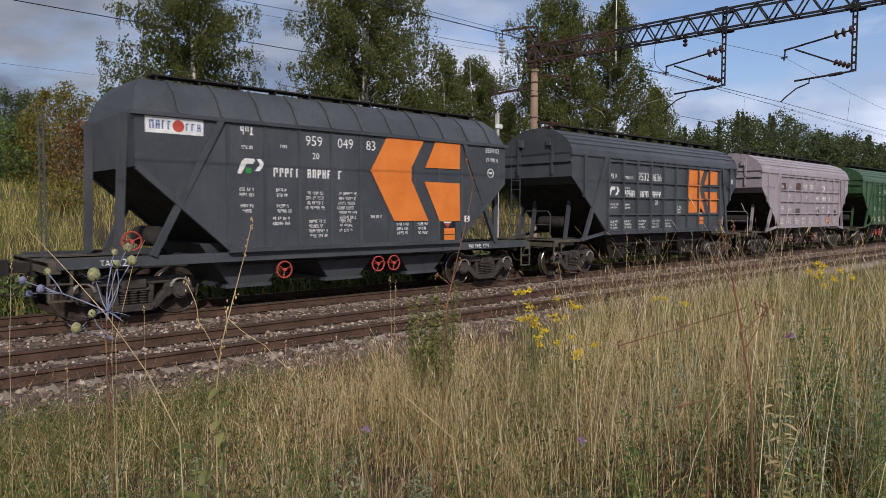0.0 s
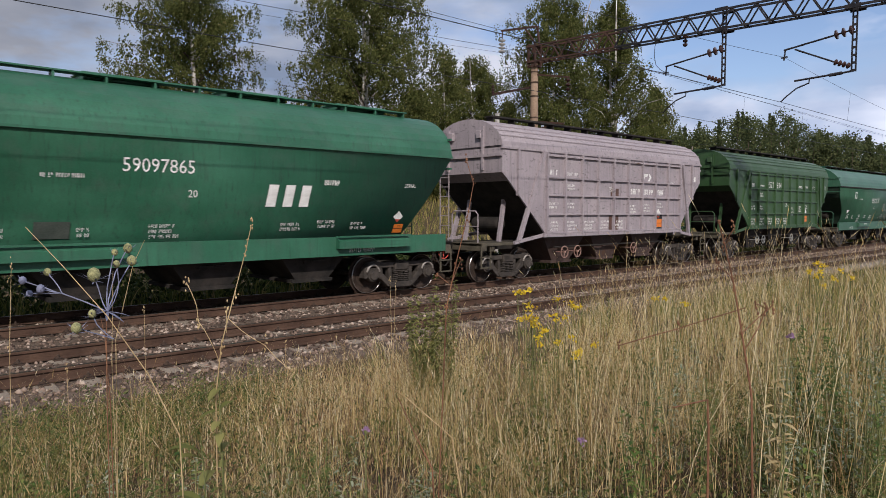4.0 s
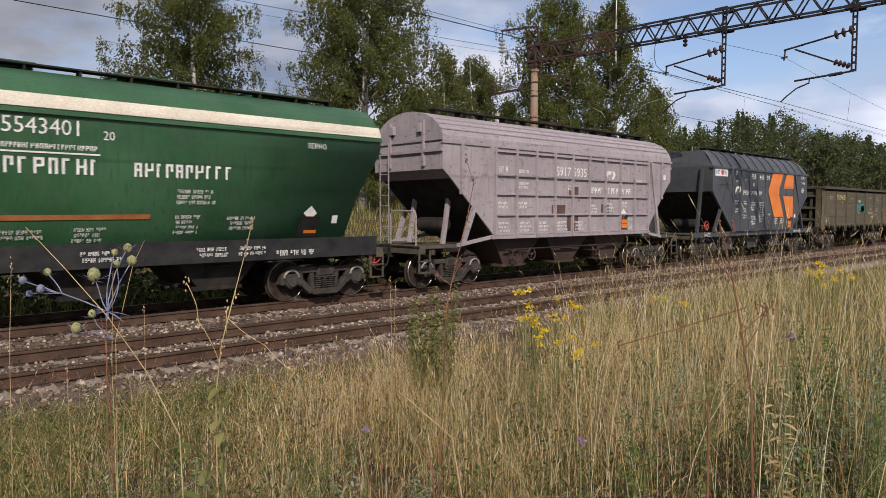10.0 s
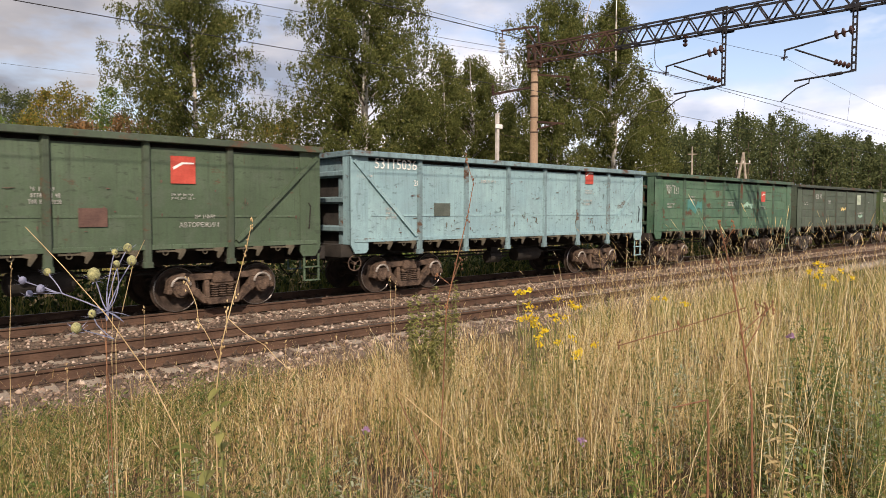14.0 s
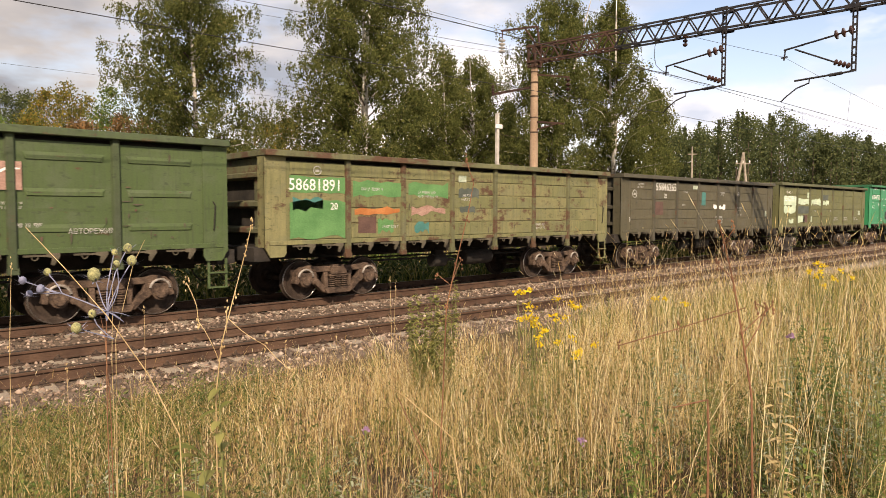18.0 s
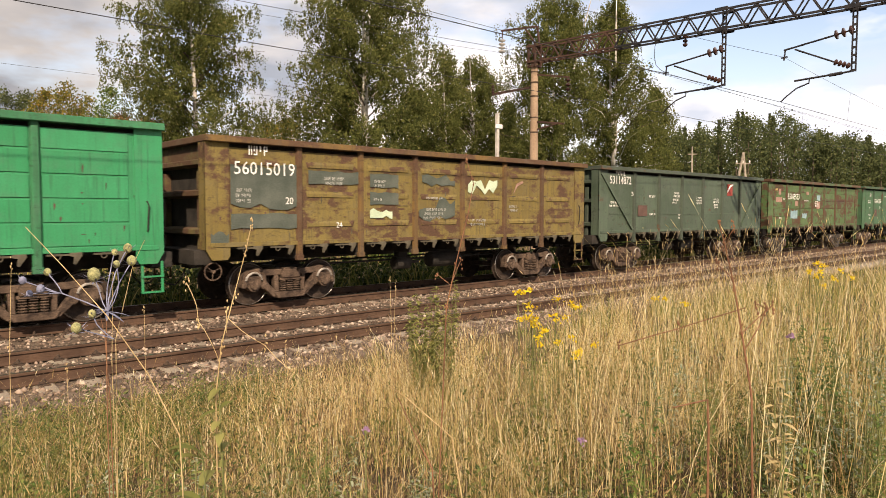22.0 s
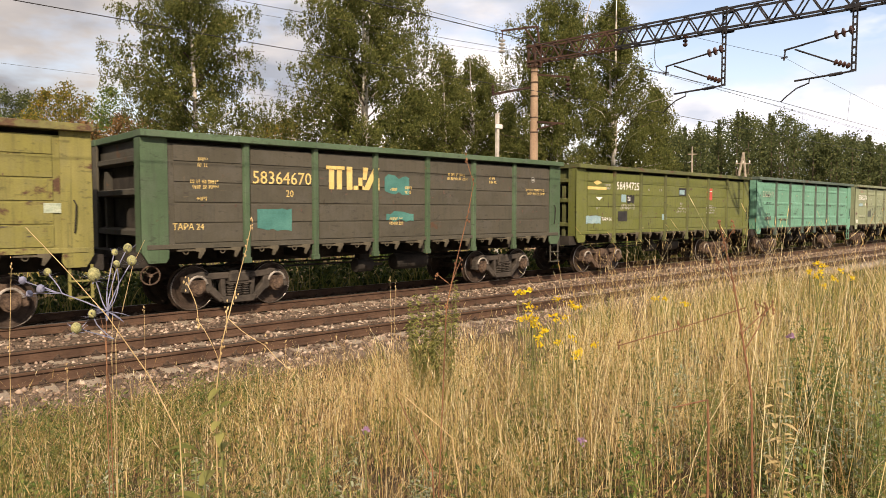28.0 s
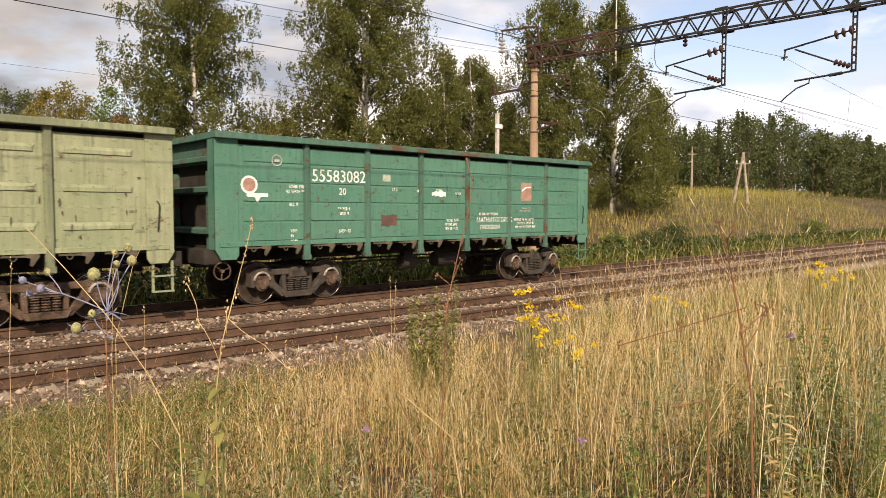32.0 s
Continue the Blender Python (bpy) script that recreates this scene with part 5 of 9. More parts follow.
def g20(s):
    s.patch(0.62, 2.55, 1.5, 0.40, LIMEP, ragged=0.1)
    s.patch(0.62, 1.5, 1.5, 0.9, LIMEP, ragged=0.1)
    s.text(0.59, 2.62, "58681891", 0.28)
    s.text(1.7, 2.18, "20", 0.17)
    s.patch(0.7, 2.15, 0.8, 0.3, TEALP, ragged=0.3)
    s.patch(2.35, 2.5, 1.5, 0.4, LIMEP, ragged=0.15)
    s.patch(4.1, 2.5, 1.4, 0.4, LIMEP, ragged=0.2)
    s.patch(3.1, 1.6, 0.5, 0.35, LIMEP, ragged=0.3)
    s.patch(2.4, 2.05, 1.4, 0.2, ORANGEP, ragged=0.4)
    s.patch(4.2, 2.05, 1.2, 0.22, PINKP, ragged=0.5)
    s.patch(5.9, 2.5, 0.8, 0.3, GREYP, ragged=0.2)
    s.patch(5.95, 2.1, 0.6, 0.2, GREYP, ragged=0.2)
    s.patch(5.9, 2.95, 0.3, 0.18, PALEP)
    s.patch(4.3, 1.55, 0.5, 0.3, TEALP, ragged=0.4)
    s.patch(2.5, 1.6, 0.55, 0.4, BROWNP)
    small_rows(s, [(2.6, 2.65, 0.7, 1), (4.3, 2.6, 0.9, 2), (6.0, 2.55, 0.5, 2), (3.2, 1.72, 0.6, 1), (9.2, 1.7, 0.5, 2)])
    s.ringmark(1.35, 3.08, 0.10)


def g21(s):
    s.text(2.34, 2.78, "55846265", 0.30)
    s.text(2.95, 2.50, "20", 0.17)
    small_rows(s, [(1.05, 2.95, 0.6, 2), (4.4, 2.72, 0.5, 1), (4.3, 2.2, 0.4, 1), (7.6, 2.75, 0.4, 2), (9.1, 2.1, 0.7, 2), (9.3, 1.8, 0.5, 1), (7.2, 1.7, 0.8, 3)])
    s.ringmark(0.88, 2.62, 0.14)
    s.ringmark(9.35, 2.75, 0.08)
    s.text(0.05, 1.62, "ТАРА", 0.11)
    s.text(0.42, 1.62, "23", 0.16)
    s.patch(2.3, 1.85, 0.6, 0.5, BROWNP)
    s.patch(5.95, 2.2, 0.35, 0.6, TEALP, ragged=0.1)
    s.patch(7.0, 2.0, 1.1, 0.28, WHITE, ragged=0.6)
    s.patch(0.1, 1.75, 0.3, 0.3, TEALP, ragged=0.1)
    s.patch(12.2, 1.75, 0.2, 0.25, PALEP)
    s.patch(5.2, 2.88, 0.4, 0.15, PALEP)


def g22(s):
    s.rows(0.85, 3.05, 0.75, 1, 0.15, WHITE)
    s.patch(0.52, 2.45, 1.6, 0.5, PALEMINT, ragged=0.08)
    s.text(0.60, 2.68, "55622963", 0.28)
    s.patch(0.55, 2.05, 1.5, 0.42, PALEMINT, ragged=0.3)
    s.patch(2.4, 2.5, 1.5, 0.36, PALEMINT, ragged=0.2)
    s.patch(3.6, 2.85, 0.3, 0.3, PALEMINT)
    s.patch(2.4, 2.05, 1.5, 0.38, GREYP)
    s.patch(2.4, 1.58, 0.9, 0.38, PALEMINT, ragged=0.2)
    s.patch(3.1, 1.58, 0.6, 0.38, BROWNP)
    s.patch(4.2, 2.5, 1.35, 0.34, PALEMINT, ragged=0.3)
    s.patch(5.9, 2.5, 0.9, 0.26, PALEMINT, ragged=0.4)
    s.patch(5.9, 2.8, 0.8, 0.26, GREYP)
    s.patch(4.15, 1.6, 0.2, 0.3, PALEP)
    s.patch(1.2, 1.55, 0.6, 0.25, PALEMINT, ragged=0.5)
    s.patch(0.05, 2.9, 0.3, 0.3, PALEMINT, ragged=0.3)
    s.patch(11.8, 1.95, 0.35, 0.25, PALEP)
    small_rows(s, [(2.9, 2.6, 0.6, 1), (4.4, 2.6, 0.7, 2), (4.6, 2.15, 0.3, 1), (7.6, 1.75, 0.8, 2), (9.2, 1.75, 0.9, 2), (7.0, 2.15, 0.3, 1), (11.0, 1.75, 0.8, 2)])


def g23(s):
    s.rows(0.92, 3.32, 0.85, 1, 0.20, WHITE)
    s.text(0.54, 2.72, "63846752", 0.30)
    s.text(1.78, 2.30, "20", 0.18)
    small_rows(s, [(0.7, 2.45, 0.4, 1), (0.6, 2.25, 0.55, 2), (2.8, 3.3, 0.3, 1), (2.6, 2.72, 0.3, 1), (3.2, 2.72, 0.3, 1), (4.4, 2.75, 0.5, 2), (5.4, 2.72, 0.4, 2),
                   (2.9, 2.3, 0.4, 1), (6.1, 2.3, 0.9, 2), (2.4, 1.42, 0.35, 2), (9.6, 2.35, 0.5, 1)], WHITE)
    s.patch(4.35, 2.27, 0.6, 0.25, WHITE)
    s.patch(4.38, 2.30, 0.54, 0.19, spec_green())
    s.patch(4.5, 3.2, 0.18, 0.22, WHITE)
    s.patch(4.3, 1.42, 0.22, 0.22, WHITE)
    s.patch(3.3, 1.42, 0.65, 0.52, BLACKP)
    red_square(s, 9.05, 2.65, 0.5, BRIGHTRED)


def g24(s):
    s.rows(0.9, 3.1, 0.85, 1, 0.20, WHITE)
    s.patch(0.55, 1.95, 1.6, 0.95, GREYP, ragged=0.12)
    s.patch(0.55, 1.5, 1.6, 0.35, GREYP, ragged=0.1)
    s.text(0.62, 2.68, "56015019", 0.29)
    s.text(1.85, 2.05, "20", 0.16)
    s.patch(2.45, 2.52, 1.4, 0.32, GREYP, ragged=0.1)
    s.patch(4.2, 2.48, 0.9, 0.35, GREYP, ragged=0.1)
    s.patch(4.2, 2.05, 0.9, 0.32, GREYP, ragged=0.1)
    s.patch(4.2, 1.7, 0.7, 0.25, PALEMINT, ragged=0.3)
    s.patch(5.9, 2.5, 1.2, 0.35, GREYP, ragged=0.5)
    s.patch(7.6, 2.4, 1.2, 0.35, PALEMINT, ragged=0.7)
    s.patch(5.8, 1.6, 1.3, 0.6, GREYP, ragged=0.5)
    s.patch(0.1, 1.15, 0.4, 0.3, GREYP, ragged=0.3)
    s.text(3.2, 1.5, "24", 0.14)
    s.shape(9.5, 2.4, [[(0, 0), (0.2, 0.25), (0.45, 0.35), (0.42, 0.42), (0.15, 0.32)]], PINKP, "emblem_stroke")
    small_rows(s, [(0.65, 2.3, 0.5, 3), (2.8, 2.62, 0.8, 2), (4.3, 2.6, 0.5, 2), (4.3, 2.15, 0.4, 1), (5.9, 2.2, 0.9, 1), (5.9, 1.9, 0.9, 3), (7.6, 1.6, 0.8, 2), (9.3, 2.0, 0.5, 2)])


def g25(s):
    s.rows(0.95, 3.1, 0.75, 1, 0.17, WHITE)
    s.text(0.62, 2.80, "53114872", 0.29, squeeze=0.86)
    s.text(2.0, 2.40, "20", 0.15)
    small_rows(s, [(0.6, 2.1, 0.75, 2), (3.2, 2.35, 0.6, 1), (5.0, 2.5, 0.55, 2), (4.9, 2.25, 0.5, 2), (6.8, 2.35, 0.7, 3), (8.3, 2.3, 0.6, 4), (5.4, 1.65, 0.2, 2), (3.2, 1.68, 0.6, 1)], WHITE)
    s.patch(2.45, 1.65, 0.65, 0.4, BROWNP)
    s.patch(9.6, 2.52, 0.5, 0.5, DARKRED, "red_emblem")
    s.shape(9.6, 2.52, [[(0, 0.1), (0.3, 0.38), (0.55, 0.45), (0.55, 0.52), (0.25, 0.46), (0, 0.22)]], WHITE, "emblem_stroke", 0.006)


def g26(s):
    s.rows(0.8, 2.95, 0.4, 1, 0.16, YELLOWP)
    s.patch(1.2, 2.78, 0.3, 0.32, PINKP, ragged=0.1)
    s.patch(0.9, 2.42, 0.75, 0.26, PINKP, ragged=0.1)
    s.text(2.34, 2.58, "55108583", 0.30)
    s.patch(3.3, 2.25, 0.35, 0.25, PINKP)
    s.patch(2.75, 1.6, 0.9, 0.42, SKYP, ragged=0.08)
    s.patch(4.3, 1.6, 0.6, 0.3, SKYP, ragged=0.2)
    s.patch(6.3, 2.55, 0.5, 0.3, SKYP, ragged=0.1)
    s.patch(6.3, 2.1, 0.5, 0.42, PINKP, ragged=0.1)
    s.patch(4.8, 2.85, 0.3, 0.16, PINKP)
    s.patch(0.25, 1.15, 0.25, 0.25, PALEP)
    small_rows(s, [(1.7, 2.55, 0.4, 1), (4.4, 2.5, 0.8, 1), (6.0, 2.45, 0.6, 3), (1.3, 1.6, 0.5, 1)], WHITE)
    name_bars(s, 7.7, 2.35, 3.6, 0.30, BROWNP, s.rng)


def g27(s):
    s.text(2.34, 2.55, "60644788", 0.27)
    s.text(3.4, 2.22, "20", 0.16)
    s.patch(0.08, 1.5, 0.35, 0.28, PALEP, ragged=0.1)
    s.patch(0.08, 1.18, 0.42, 0.25, PALEP, ragged=0.1)
    s.patch(6.1, 2.35, 0.6, 0.3, PALEP, ragged=0.1)
    s.patch(6.8, 2.95, 0.4, 0.22, PALEP)
    s.patch(6.3, 1.75, 0.4, 0.2, PALEP, ragged=0.2)
    s.patch(2.45, 1.7, 0.5, 0.45, BROWNP)
    small_rows(s, [(1.05, 2.65, 0.7, 2), (1.3, 2.2, 0.3, 1), (1.2, 1.75, 0.45, 1), (1.3, 1.55, 0.4, 1), (4.4, 2.95, 0.7, 1), (7.0, 2.4, 0.3, 2), (7.6, 2.2, 0.7, 3),
                   (9.2, 2.2, 1.1, 2), (10.9, 2.6, 0.8, 2), (10.9, 2.1, 0.7, 4)], WHITE)
    s.ringmark(1.55, 3.05, 0.12)
    s.text(9.15, 1.98, "МАГНИТОГОРСК", 0.13)
    s.text(9.3, 1.78, "ГРУЗОВОЙ", 0.11)


def g28(s):
    s.rows(0.7, 3.05, 0.7, 1, 0.16, DULLWHITE)
    s.rows(0.6, 2.7, 1.3, 1, 0.26, WHITE)
    small_rows(s, [(0.7, 2.2, 0.6, 2), (2.7, 2.6, 0.6, 1), (4.4, 2.65, 0.6, 2), (6.2, 2.5, 0.7, 3), (6.2, 2.05, 0.6, 2), (3.0, 1.7, 0.5, 1)])
    red_square(s, 8.9, 2.5, 0.45, DARKRED)


def g29(s):
    for q in ((0.75, 2.3, 0.9, 0.6), (2.5, 2.3, 1.4, 0.55), (4.4, 2.5, 0.9, 0.4), (4.5, 2.15, 0.5, 0.35), (6.0, 2.2, 0.8, 0.6), (7.0, 2.15, 0.35, 0.4), (0.5, 1.5, 0.9, 0.5), (4.6, 1.5, 0.6, 0.2)):
        s.patch(*q, PALEMINT, ragged=0.25)
    s.patch(8.1, 2.55, 0.6, 0.32, PINKP, ragged=0.1)
    s.patch(8.9, 2.62, 0.25, 0.18, PALEMINT)
    small_rows(s, [(4.4, 1.95, 0.8, 2), (8.0, 2.0, 0.8, 2), (7.9, 1.7, 0.4, 2)], WHITE)
    s.patch(12.25, 1.95, 0.28, 0.18, PALEP)


def g30(s):
    s.text(2.34, 2.58, "58364670", 0.29, YELLOWP)
    s.text(3.15, 2.3, "20", 0.16, YELLOWP)
    k = 0.55
    for i, x in enumerate((4.22, 4.80, 5.28)):
        bar = [[(0, 0.38 * k / 0.45), (0.52, 0.38 * k / 0.45), (0.52, k), (0, k)], [(0.08, 0), (0.22, 0), (0.22, 0.48), (0.08, 0.48)], [(0.30, 0), (0.44, 0), (0.44, 0.48), (0.30, 0.48)]]
        if i == 1:
            bar = [[(0, 0), (0.16, 0), (0.16, k), (0, k)], [(0.2, 0), (0.5, 0), (0.5, 0.1), (0.2, 0.1)], [(0.34, 0), (0.46, 0), (0.46, 0.3), (0.34, 0.3)]]
        if i == 2:
            bar = [[(0, 0), (0.18, 0), (0.5, k), (0.32, k)], [(0.34, 0), (0.5, 0), (0.5, 0.3), (0.44, 0.3)], [(0, 0.25), (0.1, 0.25), (0.16, k), (0, k)]]
        s.shape(x, 2.5, bar, YELLOWP, "brand_blocks")
    s.patch(2.45, 1.55, 0.85, 0.5, TEALP, ragged=0.12)
    s.patch(5.95, 2.4, 0.8, 0.5, TEALP, ragged=0.2)
    s.patch(6.0, 1.72, 0.9, 0.25, TEALP, ragged=0.3)
    s.text(0.6, 1.6, "ТАРА 24", 0.13, YELLOWP)
    small_rows(s, [(1.1, 3.0, 0.35, 2), (0.95, 2.55, 0.8, 2), (1.1, 2.2, 0.4, 1), (6.1, 2.5, 0.3, 1), (6.6, 2.55, 0.3, 2), (6.1, 1.75, 0.6, 2), (8.0, 2.95, 1.0, 2), (11.3, 2.6, 1.2, 2), (9.7, 2.9, 0.4, 2)], YELLOWP)
    s.ringmark(11.7, 2.95, 0.08)


def g31(s):
    s.text(2.34, 2.65, "58494725", 0.29)
    s.patch(2.65, 2.2, 0.3, 0.28, SKYP, ragged=0.1)
    s.patch(3.0, 2.15, 0.5, 0.32, BLACKP, ragged=0.2)
    s.text(3.05, 2.25, "20", 0.15)
    s.patch(2.45, 1.52, 0.6, 0.36, BLACKP)
    s.patch(0.55, 1.45, 0.85, 0.28, SKYP, ragged=0.1)
    s.text(1.45, 1.55, "ТАРА 24", 0.12)
    s.patch(6.75, 2.55, 0.4, 0.18, SKYP)
    s.patch(6.7, 2.5, 0.6, 0.3, BLACKP, lift=0.0015)
    s.patch(5.45, 1.55, 0.35, 0.22, SKYP)
    s.shape(0.62, 2.62, [[(0, 0), (1.1, 0), (1.1, 0.1), (0, 0.1)]], YELLOWP, "brand_blocks")
    s.shape(0.95, 2.78, [[(0, 0.08), (0.2, 0.0), (0.5, 0.08), (0.25, 0.16)]], YELLOWP, "brand_blocks")
    red_square(s, 9.05, 2.35, 0.45, REDP)
    small_rows(s, [(1.6, 2.75, 0.5, 2), (2.5, 2.05, 1.1, 1), (2.5, 1.95, 1.2, 1), (4.4, 2.65, 0.3, 1), (5.2, 2.65, 0.25, 1), (6.8, 2.15, 0.2, 2), (6.5, 1.95, 1.1, 2), (9.0, 2.0, 0.9, 3), (1.1, 1.95, 0.25, 1)])
    s.shape(1.1, 2.25, [[(0, 0.12), (0.4, 0.12), (0.2, 0.0)]], WHITE, "emblem")


def g32(s):
    s.text(0.62, 2.62, "53025471", 0.29, PALEP, squeeze=0.84)
    s.patch(1.0, 2.6, 0.4, 0.2, BLACKP, ragged=0.5)
    for x, z, w in ((1.0, 2.3, 0.8), (0.95, 1.75, 0.7), (2.6, 1.72, 0.6), (4.4, 1.78, 0.5), (7.6, 2.2, 0.6), (6.1, 2.25, 0.4), (11.3, 2.2, 0.7), (11.3, 1.7, 0.6), (9.3, 2.2, 0.5)):
        s.rows(x, z, w, 1, 0.09, BLACKP)
    s.patch(0.95, 1.5, 0.7, 0.22, GREYP, ragged=0.4)
    s.patch(2.6, 1.45, 0.9, 0.14, GRIMY, ragged=0.6)
    small_rows(s, [(2.8, 2.75, 0.3, 1), (4.6, 2.7, 0.3, 1), (6.2, 2.7, 0.4, 1)], PALEP)


def g33(s):
    s.rows(0.85, 3.05, 0.75, 1, 0.16, PINKP)
    s.text(0.58, 2.62, "53432274", 0.30)
    s.text(1.75, 2.28, "20", 0.16)
    s.patch(0.65, 2.2, 0.7, 0.22, SKYP, ragged=0.3)
    s.patch(2.4, 1.58, 0.65, 0.38, GREYP)
    r = s.rng
    b = Build()
    for k in range(60):
        x, z = r.gauss(4.2, 1.1), r.gauss(2.2, 0.45)
        if 1.5 < z < 3.1 and 2.3 < x < 7.2:
            a, h = r.uniform(0.03, 0.06), r.uniform(0.05, 0.13)
            b.slab([(x - a, z), (x, z - h), (x + a, z), (x, z + h * 0.6)], -0.001, 0.001)
    tagged(part("rust_spotting", b.mesh("rust_spotting"), GREYP, s.w, at=Matrix.Translation((s.shift, s.y - 0.003, 0.0))), kind="stuff")
    s.patch(0.08, 1.62, 0.34, 0.30, BROWNP, ragged=0.5)
    s.patch(0.28, 1.2, 0.2, 0.22, WHITE)
    s.patch(8.9, 2.5, 0.35, 0.45, PALEP)
    small_rows(s, [(2.7, 2.62, 0.4, 1), (4.4, 2.6, 0.7, 2), (7.6, 2.4, 0.7, 3), (9.3, 1.9, 0.5, 2), (3.4, 1.6, 0.5, 1), (6.1, 2.5, 0.5, 3)], PALEP)


def g34(s):
    s.text(2.34, 2.92, "55583082", 0.30)
    s.text(3.08, 2.62, "20", 0.17)
    s.ringmark(1.45, 3.35, 0.12)
    s.shape(0.78, 2.8, [[(0.2 * math.cos(a), 0.2 * math.sin(a)) for a in np.linspace(0, 2 * math.pi, 15)[:-1]]], WHITE, "round_emblem", 0.004)
    s.shape(0.78, 2.8, [[(0.15 * math.cos(a), 0.15 * math.sin(a)) for a in np.linspace(0, 2 * math.pi, 15)[:-1]]], PINKP, "round_emblem", 0.006)
    s.shape(0.72, 2.42, [[(0, 0.2), (0.5, 0.2), (0.5, 0.12), (0.32, 0.12), (0.25, 0.0), (0.18, 0.12), (0.0, 0.12)]], WHITE, "emblem")
    red_square(s, 9.65, 2.55, 0.5, PINKP)
    s.patch(4.4, 2.98, 0.25, 0.17, PALEP)
    s.patch(6.05, 2.62, 0.5, 0.16, WHITE, ragged=0.3)
    s.patch(4.35, 1.85, 0.5, 0.3, BROWNP, ragged=0.1)
    small_rows(s, [(1.65, 2.75, 0.65, 2), (1.75, 2.35, 0.25, 1), (1.78, 1.75, 0.2, 3), (3.05, 2.25, 0.45, 2), (3.05, 1.72, 0.5, 1), (4.7, 2.75, 0.25, 1), (5.5, 2.72, 0.25, 1),
                   (6.2, 2.75, 0.4, 1), (6.9, 2.68, 0.3, 1), (6.5, 1.95, 0.6, 3), (7.8, 2.12, 0.9, 1), (9.3, 1.95, 1.2, 3)], WHITE)
    s.text(7.75, 1.92, "МАГНИТОГОРСК", 0.14)
    s.text(7.9, 1.72, "ГРУЗОВОЙ", 0.12)
    r = s.rng
    b = Build()
    for k in range(90):
        x, z = r.uniform(0.6, 12.4), r.gauss(2.6, 0.55)
        if 1.6 < z < 3.5 and min(abs(x - G_HALF - q) for q in POSTS) > 0.15:
            a, h = r.uniform(0.01, 0.03), r.uniform(0.04, 0.16)
            b.slab([(x - a, z), (x, z - h), (x + a, z), (x, z + h * 0.7)], -0.001, 0.001)
    tagged(part("scratched_paint", b.mesh("scratched_paint"), TEALP, s.w, at=Matrix.Translation((s.shift, s.y - 0.003, 0.0))), kind="stuff")


LIMEP = vary("faded_green_touch_up", (0.06, 0.17, 0.06), (0.10, 0.24, 0.09), 2, 0.7, 0.0, 30, 0.1)
PALEMINT = vary("pale_mint_touch_up", (0.34, 0.45, 0.33), (0.48, 0.58, 0.44), 2, 0.75, 0.0, 30, 0.1)
ORANGEP = vary("rust_orange_smear", (0.30, 0.10, 0.03), (0.42, 0.17, 0.06), 2, 0.8, 0.0, 30, 0.1)
BRIGHTRED = vary("bright_red_paint", (0.55, 0.05, 0.03), (0.65, 0.08, 0.05), 2, 0.55, 0.0, 30, 0.1)
DARKRED = vary("dull_red_paint", (0.22, 0.035, 0.03), (0.32, 0.06, 0.045), 2, 0.7, 0.0, 30, 0.1)


def spec_green():
    return paint("bright_green", (0.012, 0.215, 0.088), (0.02, 0.25, 0.11), 0.0, 0.5, 0.25, 23)


